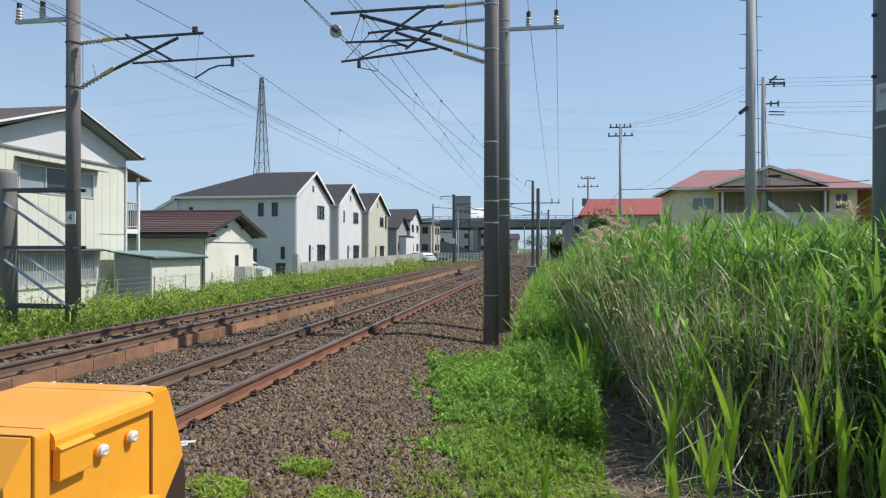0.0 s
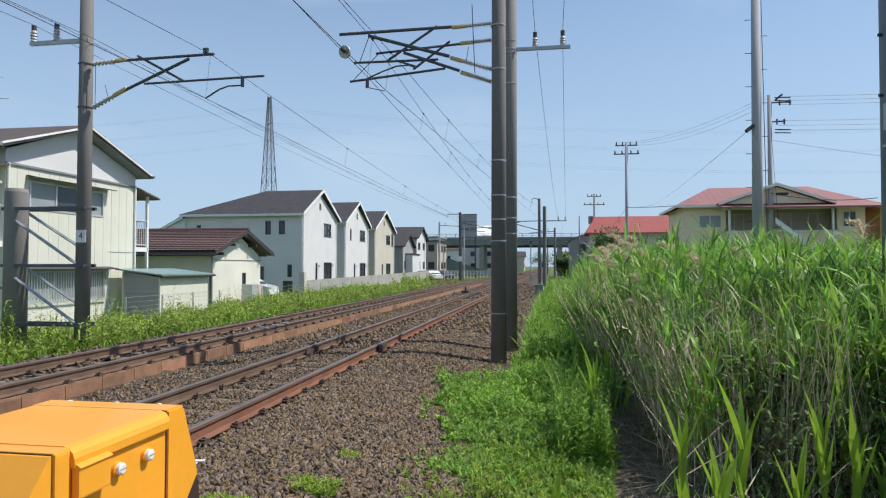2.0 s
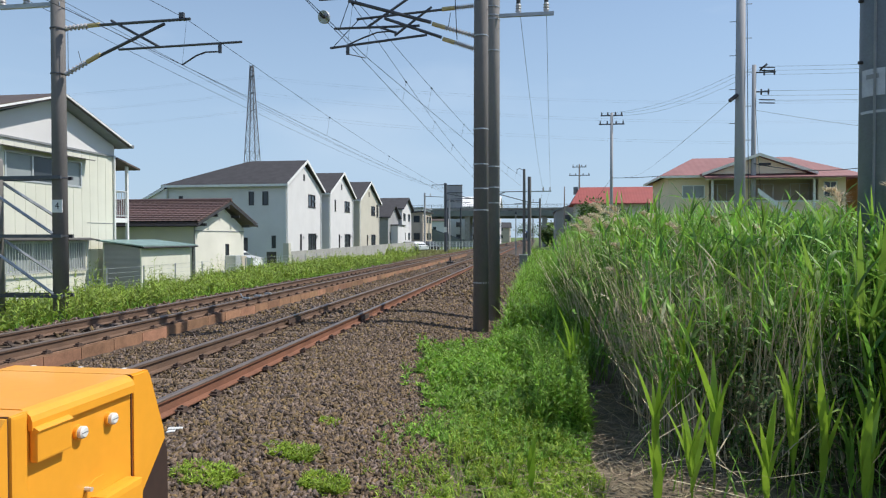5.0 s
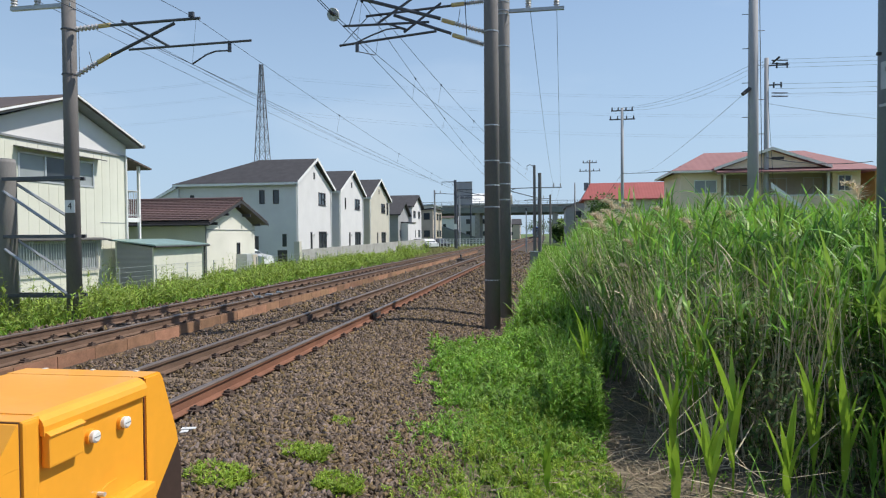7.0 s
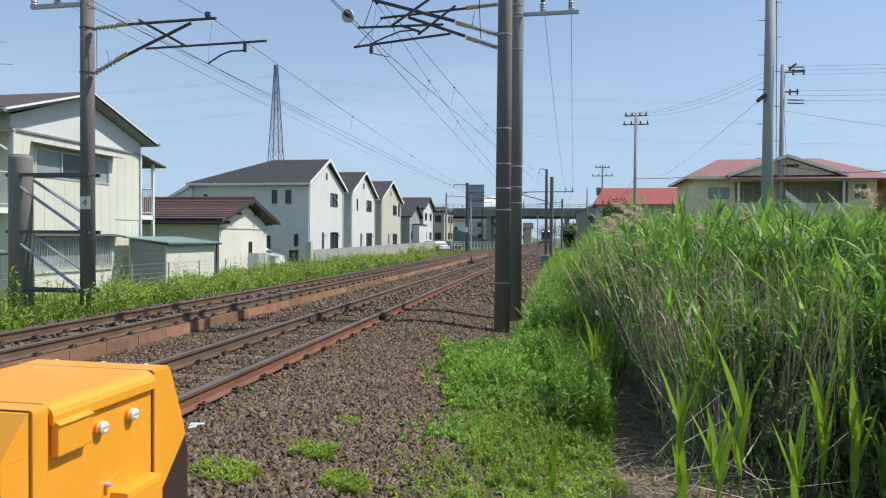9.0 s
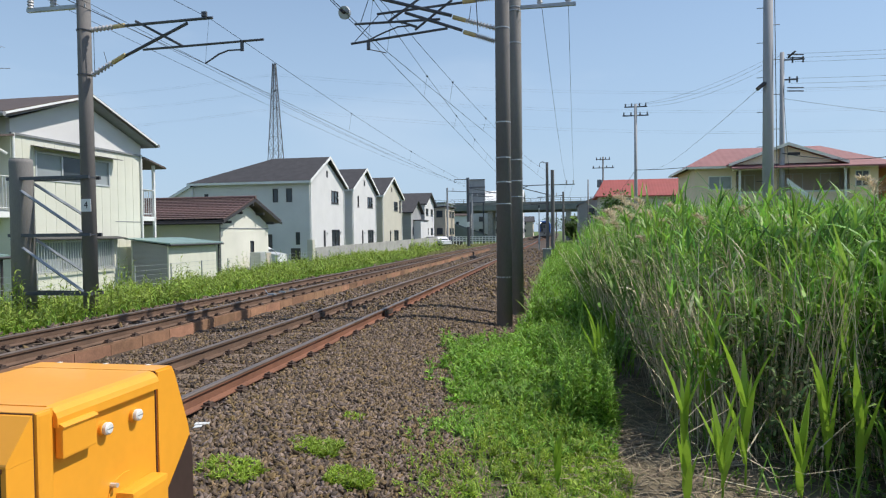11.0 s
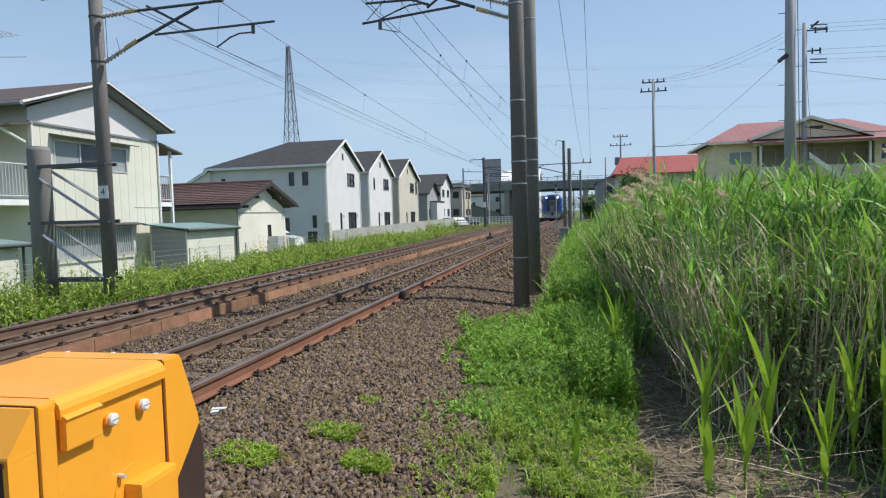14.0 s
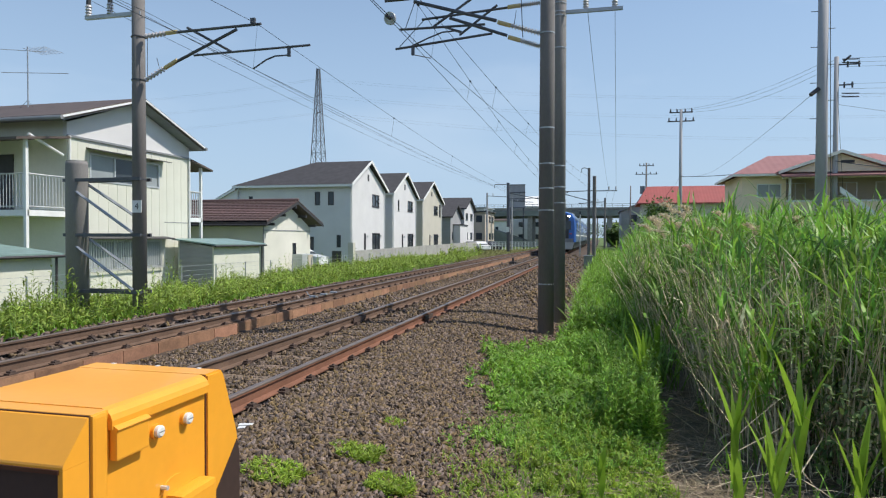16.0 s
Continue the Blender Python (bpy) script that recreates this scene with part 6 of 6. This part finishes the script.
    leafy(1100, -1.1, 0.6, 5.4, 7.4, 0.06, 0.2, 11, 0.09, 0.021, 13, thin_edge),
    leafy(60, 0.2, 0.52, 6.3, 8.0, 0.55, 0.98, 44, 0.10, 0.02, 26),
    leafy(70, 0.9, 3.2, 4.4, 5.9, 0.06, 0.2, 12, 0.07, 0.018, 37),
    leafy(1100, -0.55, 1.1, 11.4, 24, 0.3, 0.7, 14, 0.22, 0.058, 15),
    leafy(70, -1.35, -0.95, 5.3, 6.6, 0.04, 0.09, 12, 0.06, 0.014, 20)), "leaf")),
    "low bright green trackside weeds with narrow leaves", "weeds", kind="stuff")
tagged(new("creeping_weeds", np_mesh("creeping_weeds", *merge(
    leafy(4600, -1.3, 0.6, 3.6, 7.2, 0.03, 0.13, 12, 0.055, 0.013, 27, lambda x, y: thin_edge(x, y) & (patchy(x * 1.6, y * 1.6) > -0.6)),
    leafy(1500, -1.8, 0.3, 6.8, 10.0, 0.05, 0.16, 12, 0.07, 0.017, 28, lambda x, y: thin_edge(x, y) & (patchy(x * 1.3, y * 1.3) > 0.2)),
    leafy(130, -1.93, -1.64, 4.58, 4.86, 0.05, 0.13, 18, 0.085, 0.014, 16),
    leafy(40, -2.06, -1.9, 4.7, 4.9, 0.03, 0.08, 14, 0.06, 0.013, 36),
    leafy(45, -1.88, -1.72, 5.48, 5.66, 0.04, 0.09, 14, 0.06, 0.013, 17),
    leafy(130, -2.35, -1.96, 3.88, 4.2, 0.04, 0.11, 14, 0.07, 0.014, 18),
    leafy(110, -1.56, -1.26, 4.15, 4.45, 0.05, 0.12, 16, 0.07, 0.014, 19),
    leafy(170, -0.7, 0.4, 4.2, 6.6, 0.14, 0.30, 22, 0.075, 0.014, 25)), "leaf_young")),
    "low yellow-green weeds creeping over the gravel", "weeds", kind="stuff")
tagged(new("trackside_grass", np_mesh("trackside_grass", *merge(
    grass(7000, -1.6, 0.6, 4.2, 10.5, 0.05, 0.2, 0.008, 21, thin_edge),
    grass(420, 0.0, 1.0, 8.5, 14.0, 0.3, 0.8, 0.03, 22), grass(150, 0.85, 3.4, 4.6, 6.2, 0.2, 0.6, 0.016, 29)), "leaf")),
    "bright fresh grass along the ballast shoulder", "grass", kind="stuff")
tagged(new("tall_grass", np_mesh("tall_grass", *merge(
    grass(6000, -0.6, 1.3, 12.5, 40, 0.3, 0.85, 0.03, 23),
    grass(3500, -0.6, 2.6, 36, 75, 0.4, 1.0, 0.06, 24)), "leaf")),
    "tall green grass beside the line in the distance", "grass", kind="stuff")


def litter(n, x0, x1, y0, y1, lmin, lmax):
    x, y = U(x0, x1, n), U(y0, y1, n)
    return blades(np.stack([x, y, ground_z(x, y) + U(0.0, 0.05, n)], -1), U(0, 6.28, n), U(lmin, lmax, n), U(0.004, 0.012, n), U(-0.1, 0.25, n), U(-0.1, 0.3, n), 2)


tagged(new("dry_litter", np_mesh("dry_litter", *merge(litter(2600, 0.35, 1.5, 4.2, 9.0, 0.10, 0.4), litter(700, 1.4, 3.0, 4.4, 9, 0.15, 0.45), litter(900, -0.9, 0.5, 4.4, 7, 0.06, 0.22)), "litter")),
    "dead straw and stalks lying under the reeds", "plant litter", kind="stuff")

# weeds on the bank beyond the tracks
tagged(new("bank_weeds", np_mesh("bank_weeds", *merge(
    leafy(3600, -13.4, -9.35, 5.5, 26, 0.3, 0.75, 12, 0.2, 0.05, 31),
    leafy(420, -13.4, -10.0, 7, 36, 0.7, 1.3, 22, 0.18, 0.038, 32),
    leafy(240, -13.2, -10.5, 6.0, 11.8, 0.8, 1.35, 24, 0.19, 0.04, 30),
    leafy(3000, -14.5, -9.5, 24, 46, 0.35, 0.8, 11, 0.26, 0.07, 33),
    leafy(420, -13.6, -11.2, 35, 43, 0.6, 1.0, 14, 0.24, 0.06, 39),
    leafy(900, -16.8, -11.5, 44, 62, 0.25, 0.6, 10, 0.3, 0.09, 34),
    leafy(120, -15.5, -12, 62, 67, 0.9, 1.6, 12, 0.4, 0.1, 36)), "leaf_dark")),
    "tangled green weeds and goldenrod on the bank", "weeds", kind="stuff")
tagged(new("bank_grass", np_mesh("bank_grass", *merge(
    grass(6000, -10.6, -9.0, 5.5, 40, 0.1, 0.4, 0.015, 35)), "leaf")),
    "short grass at the foot of the bank", "grass", kind="stuff")


tagged(new("far_dry_grass", np_mesh("far_dry_grass", *merge(grass(6000, -16.5, -9.2, 44, 100, 0.12, 0.4, 0.05, 37), grass(1500, -11, -9.0, 30, 60, 0.1, 0.3, 0.03, 38)), "drygrass")),
    "yellowish dry grass on the far verge", "grass", kind="stuff")


def reed_left(y):
    """Edge of the reed bed towards the track."""
    return 1.02 + 0.10 * np.sin(y * 0.8 + 1) + 0.08 * np.sin(y * 2.3) + np.where(y > 12, (y - 12) * 0.02, 0)


def reeds(n, x1, y0, y1, hmin, hmax, leaves, seed, ll=0.5, lw=0.03, depth_pow=1.6, x0=None, low=0.55):
    """Stems with long leaves on their upper part; low: how far down the leaves reach."""
    np.random.seed(seed)
    y = U(y0, y1, n)
    e = reed_left(y) if x0 is None else np.full(n, x0)
    x = e + (x1 - e) * U(0, 1, n) ** depth_pow
    h = U(hmin, hmax, n)
    h = h * np.clip(0.68 + 0.4 * (x - e), 0.68, 1.0) * (1 + 0.09 * np.sin(2.3 * x + 1) * np.sin(1.7 * y) + np.random.normal(0, 0.07, n))
    base = np.stack([x, y, ground_z(x, y)], -1)
    az, lean = U(0, 6.28, n), np.abs(np.random.normal(0, 0.22, n)) + 0.02
    stem = blades(base, az, h, U(0.006, 0.010, n), 1.57 - lean * 0.3, lean * 1.4, 4, flat=0.0)
    fr = 1.0 - low * U(0, 1, (n, leaves)) ** 1.2
    off = fr ** 1.6 * (lean * h)[:, None]
    lb = np.stack([base[:, :1] + np.cos(az)[:, None] * off, base[:, 1:2] + np.sin(az)[:, None] * off, base[:, 2:] + fr * h[:, None] * 0.98], -1).reshape(-1, 3)
    m = n * leaves
    sc = U(0.6, 1.2, m)
    lf = blades(lb, U(0, 6.28, m), ll * sc, lw * sc, U(0.7, 1.45, m), np.where(U(0, 1, m) < 0.3, U(1.2, 2.4, m), U(0.1, 0.9, m)), 4)
    return merge(stem, lf)


tagged(new("reed_bed", np_mesh("reed_bed", *merge(
    reeds(420, 5.2, 7.2, 9.2, 1.55, 2.1, 12, 41, 0.42, 0.030, 0.9),
    reeds(1250, 6.0, 9.0, 13, 1.65, 2.2, 12, 42, 0.46, 0.032, 1.2),
    reeds(1600, 9.0, 13, 24, 1.85, 2.45, 10, 43, 0.52, 0.038),
    reeds(1000, 18.0, 22, 42, 1.95, 2.6, 8, 44, 0.6, 0.06),
    reeds(60, 2.6, 5.8, 7.2, 0.9, 1.5, 9, 45, 0.36, 0.026, 0.9),
    reeds(620, 5.6, 6.0, 8.6, 1.4, 1.8, 13, 50, 0.40, 0.030, 0.9, x0=1.7, low=0.5),
    reeds(120, 4.8, 5.6, 7.6, 1.6, 2.25, 12, 40, 0.46, 0.036, 0.8, x0=2.75, low=0.7),
    # dense stand mostly out of view, added to keep sun off the front
    reeds(800, 6.0, 4.4, 7.4, 1.7, 2.2, 12, 38, 0.46, 0.036, 1.0, x0=2.95, low=0.7),
    reeds(60, 4.4, 4.9, 5.7, 0.8, 1.4, 11, 49, 0.42, 0.032, 0.8, x0=2.3, low=0.8)), "reed")),
    "dense tall green reeds with long arching leaves, some added out of view for shade", "reeds", kind="stuff")


tagged(new("dead_reed_leaves", np_mesh("dead_reed_leaves", *merge(
    reeds(110, 4.0, 6.2, 9, 1.2, 1.8, 6, 55, 0.34, 0.016, 1.0, low=0.8), reeds(110, 4.5, 9, 14, 1.4, 2.0, 6, 56, 0.4, 0.022, 1.2)), "straw")),
    "withered straw-coloured reed leaves among the green", "reeds", kind="stuff")


def understorey(n, y0, y1, depth, zmax, seed, size):
    """Climbing leaves and dead foliage between the stems, coloured dark for shade, set back from the bed's edge."""
    np.random.seed(seed)
    y = U(y0, y1, n)
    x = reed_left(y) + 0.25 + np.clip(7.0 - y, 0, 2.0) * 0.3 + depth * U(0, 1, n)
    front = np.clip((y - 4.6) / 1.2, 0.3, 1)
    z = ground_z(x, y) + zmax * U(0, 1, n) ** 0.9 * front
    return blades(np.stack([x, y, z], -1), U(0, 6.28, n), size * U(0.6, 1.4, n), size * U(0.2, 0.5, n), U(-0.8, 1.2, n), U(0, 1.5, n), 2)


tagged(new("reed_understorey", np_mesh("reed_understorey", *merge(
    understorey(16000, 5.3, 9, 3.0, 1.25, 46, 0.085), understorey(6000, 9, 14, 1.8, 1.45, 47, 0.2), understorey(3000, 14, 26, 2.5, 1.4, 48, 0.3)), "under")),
    "climbing leaves tangled low in the reed bed, coloured dark for the shade there", "reeds", kind="stuff")


def dry_stalks(n, y0, y1, x0off, x1off, seed, hmin=1.2, hmax=2.4, w=0.008):
    np.random.seed(seed)
    y = U(y0, y1, n)
    x = reed_left(y) + U(x0off, x1off, n)
    az = np.where(U(0, 1, n) < 0.7, np.random.normal(3.0, 0.7, n), U(0, 6.28, n))
    ln = np.abs(np.random.normal(0.2, 0.24, n))
    return blades(np.stack([x, y, ground_z(x, y)], -1), az, U(hmin, hmax, n), w * U(0.7, 1.5, n), 1.57 - ln, U(0, 0.35, n), 4, flat=0.0)


def fallen(n, y0, y1, seed):
    """Broken stalks lying every way at the foot of the bed."""
    np.random.seed(seed)
    y = U(y0, y1, n)
    x = reed_left(y) + U(-0.15, 2.2, n)
    return blades(np.stack([x, y, ground_z(x, y) + U(0, 0.35, n)], -1), U(0, 6.28, n), U(0.4, 1.0, n), U(0.005, 0.011, n), np.random.normal(0.35, 0.4, n), U(-0.1, 0.4, n), 4, flat=0.3)


def stalk_clumps(n, each, y0, y1, x0off, x1off, seed):
    """Bundles of dead stalks that have fallen the same way."""
    np.random.seed(seed)
    cy = U(y0, y1, n)
    cx = reed_left(cy) + U(x0off, x1off, n)
    y, x = np.repeat(cy, each) + np.random.normal(0, 0.10, n * each), np.repeat(cx, each) + np.random.normal(0, 0.10, n * each)
    az = np.repeat(np.random.normal(3.1, 1.5, n), each) + np.random.normal(0, 0.3, n * each)
    ln = np.clip(np.repeat(U(0.05, 0.55, n), each) + np.random.normal(0, 0.13, n * each), 0, 1.2)
    return blades(np.stack([x, y, ground_z(x, y)], -1), az, U(0.9, 2.1, n * each), U(0.006, 0.014, n * each), 1.57 - ln, U(0, 0.3, n * each), 4, flat=0.0)


tagged(new("dry_reed_stalks", np_mesh("dry_reed_stalks", *merge(
    dry_stalks(420, 5.9, 9, 0.1, 2.4, 51, hmax=2.1, w=0.008), stalk_clumps(26, 9, 5.6, 9.0, 0.5, 2.3, 57), stalk_clumps(30, 9, 6.4, 9.5, 0.1, 0.9, 59), stalk_clumps(7, 24, 5.6, 6.4, 0.7, 1.6, 61), stalk_clumps(18, 10, 5.9, 7.8, 0.1, 1.4, 62), dry_stalks(620, 8.5, 14, -0.15, 1.3, 52, w=0.010), dry_stalks(300, 13, 24, 0.0, 2.0, 53, w=0.014),
    fallen(260, 5.0, 8.5, 60)), "straw")),
    "last year's dry tan reed stalks leaning among the green", "reeds", kind="stuff")


def shoot(x, y, h, n, seed, m="shoot"):
    """A young reed: broad bright blades rising from one stem."""
    np.random.seed(seed)
    z = float(ground_z(x, y))
    t = thing("reed_shoot", (x, y, z), "young bright green reed shoot with broad upright blades", "reed", "reed shoots")
    st = part("stem", T([(x, y, z), (x + 0.02, y, z + h * 0.75)], 0.009, 6, r2=0.005), m, t)
    for k in range(n):
        f = 0.25 + 0.6 * k / n
        v, q = blades(np.array([[0.0, 0.0, f * h * 0.75]]), np.array([(1.57 if k % 2 else -1.57) + U(-1.0, 1.0)]), np.array([h * U(0.45, 0.68)]), np.array([U(0.038, 0.066)]), np.array([U(1.2, 1.53)]), np.array([U(0.05, 0.5)]), 6, flat=0.1)
        ob = new("blade", np_mesh("blade", v, q, m))
        ob.parent = t


for i, (x, y, h) in enumerate(((0.92, 5.0, 0.95), (1.12, 4.75, 0.75), (1.36, 5.1, 1.05), (1.95, 5.2, 1.1), (2.1, 5.05, 0.95), (1.32, 6.2, 1.15), (0.46, 7.7, 0.95), (0.85, 4.55, 0.5), (1.62, 4.75, 0.7), (2.4, 5.0, 0.95), (2.2, 4.65, 0.75), (2.7, 5.3, 1.1), (0.75, 9.4, 0.8), (0.0, 4.7, 0.4), (2.35, 5.8, 1.5), (2.75, 5.9, 1.8), (3.05, 5.7, 1.7), (3.0, 5.0, 1.2), (2.85, 4.7, 0.9), (2.6, 6.3, 1.8), (3.1, 6.4, 2.0), (3.3, 6.0, 2.1))):
    # tall shoots take the darker reed colour, standing for the shade over them
    shoot(x, y, h * 1.05, 7, 60 + i, "reed" if h > 1.4 else "shoot")


def plume(x, y, z0, z1, seed, size=1.0):
    """A feathery reed head that nods to one side, on its own stalk."""
    np.random.seed(seed)
    t = thing("reed_plume", (x, y, z0), "feathery tan reed plume on a dry stalk", "reed", "reed plumes")
    part("stalk", T(sag((x, y, z0), (x - 0.05, y, z1), 0.0, 4), 0.006, 5, r2=0.004), "straw", t)
    n = 170
    f = U(0, 1, n) ** 0.8
    a = U(0, 6.28, n)
    bx = -0.05 - 0.16 * size * f ** 2
    bz = z1 - z0 + 0.26 * size * f - 0.10 * size * f ** 3
    base = np.stack([bx + np.cos(a) * 0.01, np.sin(a) * 0.01, bz], -1)
    v, q = blades(base, a, (0.05 + 0.09 * (1 - f)) * size * U(0.6, 1.2, n) * 1.3, U(0.006, 0.013, n) * size, U(0.2, 1.2, n), U(0.3, 1.4, n), 2)
    ob = new("head", np_mesh("head", v, q, "plume"))
    ob.parent = t


for i, (x, y, z, s) in enumerate(((1.25, 12.2, 1.78, 1.4), (1.42, 11.8, 1.66, 1.2), (1.05, 12.6, 1.55, 1.3), (2.05, 9.6, 1.42, 1.1), (1.35, 10.2, 1.12, 1.1), (3.0, 9.0, 1.36, 1.2), (3.1, 8.8, 1.25, 1.0), (4.0, 7.6, 1.75, 1.4), (0.95, 13.4, 1.45, 1.3), (1.2, 14.0, 1.6, 1.4), (1.2, 9.4, 0.8, 1.0), (5.6, 9.4, 2.0, 1.3), (1.6, 12.8, 1.8, 1.2), (1.3, 11.2, 1.45, 1.3), (1.15, 11.5, 1.6, 1.2), (1.5, 10.9, 1.5, 1.2), (1.7, 10.0, 1.35, 1.2), (1.1, 12.0, 1.35, 1.2), (1.9, 11.0, 1.62, 1.2), (2.5, 9.2, 1.5, 1.1), (3.6, 8.2, 1.75, 1.3))):
    plume(x, y, float(ground_z(x, y)), z, 90 + i, s * 0.85)


def make_bush(x, y, z, rx, rz, seed, label, n=2600, big=0.3):
    """Trunk, limbs and a ragged crown of many leaves."""
    np.random.seed(seed)
    t = thing("tree", (x, y, z), label, "tree", "trees")
    part("trunk", T([(x, y, z), (x + 0.1, y, z + rz * 0.9)], 0.14, 8, r2=0.06), "steel_dark", t)
    for k in range(5):
        a = k * 1.3
        part("limb", T([(x, y, z + rz * (0.4 + 0.08 * k)), (x + math.cos(a) * rx * 0.7, y + math.sin(a) * rx * 0.7, z + rz * (1.1 + 0.1 * k))], 0.06, 6, r2=0.02), "steel_dark", t)
    c = np.random.normal(size=(26, 3))
    c /= np.linalg.norm(c, axis=1, keepdims=True)
    c *= U(0.3, 0.8, (26, 1))
    k = np.random.randint(0, 26, n)
    p = c[k] + np.random.normal(0, 0.17, (n, 3))
    base = p * np.array([rx, rx, rz]) + np.array([0, 0, rz * 1.05])
    v, q = blades(base, U(0, 6.28, n), U(0.5, 1.1, n) * big, U(0.3, 0.6, n) * big, U(-0.5, 1.2, n), U(0, 1.2, n), 2)
    ob = new("crown", np_mesh("crown", v, q, "bush"))
    ob.parent = t


# climbing vines with small pale leaves over the dead stalks
def vines(n, seed):
    np.random.seed(seed)
    y0 = U(6.2, 8.8, n)
    x0 = reed_left(y0) + U(0.2, 1.9, n)
    z0, L, a, sl = U(0.0, 0.9, n), U(0.4, 1.0, n), np.random.normal(2.8, 0.9, n), U(-0.1, 1.1, n)
    m = 26
    f = np.linspace(0, 1, m)[None, :]
    px = (x0[:, None] + np.cos(a)[:, None] * np.cos(sl)[:, None] * L[:, None] * f).ravel()
    py = (y0[:, None] + np.sin(a)[:, None] * np.cos(sl)[:, None] * L[:, None] * f).ravel()
    pz = ground_z(px, py) + (z0[:, None] + np.sin(sl)[:, None] * L[:, None] * f).ravel()
    k = n * m
    lf = blades(np.stack([px, py, pz], -1), U(0, 6.28, k), U(0.03, 0.07, k), U(0.02, 0.045, k), U(-0.2, 1.0, k), U(0, 1.2, k), 2)
    st = blades(np.stack([x0, y0, ground_z(x0, y0) + z0], -1), a, L, np.full(n, 0.006), sl, np.full(n, 0.0), 2, flat=0.8)
    return merge(lf, st)


tagged(new("climbing_vines", np_mesh("climbing_vines", *vines(90, 58), "leaf")), "small-leaved green vines climbing over the dead stalks", "vines", kind="stuff")

make_bush(5.9, 72, -0.6, 2.7, 3.1, 201, "dark green rounded bush in front of the red-roofed building", big=0.45)
make_bush(8.6, 74, -0.6, 2.0, 2.1, 202, "dark green bush beside the reeds", big=0.45)
for i, (x, y, rx, rz) in enumerate(((2.4, 118, 2.0, 2.0), (4.2, 128, 2.2, 2.3), (3.0, 150, 3, 3), (-13, 170, 3.5, 3.2), (9, 180, 4, 4), (-4, 330, 9, 5), (12, 300, 8, 5), (-22, 300, 9, 5), (-40, 260, 8, 5))):
    make_bush(x, y, -0.6, rx, rz, 210 + i, "dark leafy tree in the distance near the overbridge", 1500, 0.7)

def motions():
    """The train runs towards the crossing at an even pace on the nearer track."""
    rows = []
    for k in range(33):
        s = k * 0.5
        rows.append((s, pose(-3.80, 62.0 + 19.0 * (16.0 - s), 0.0)))
    walk(train, rows)


motions()
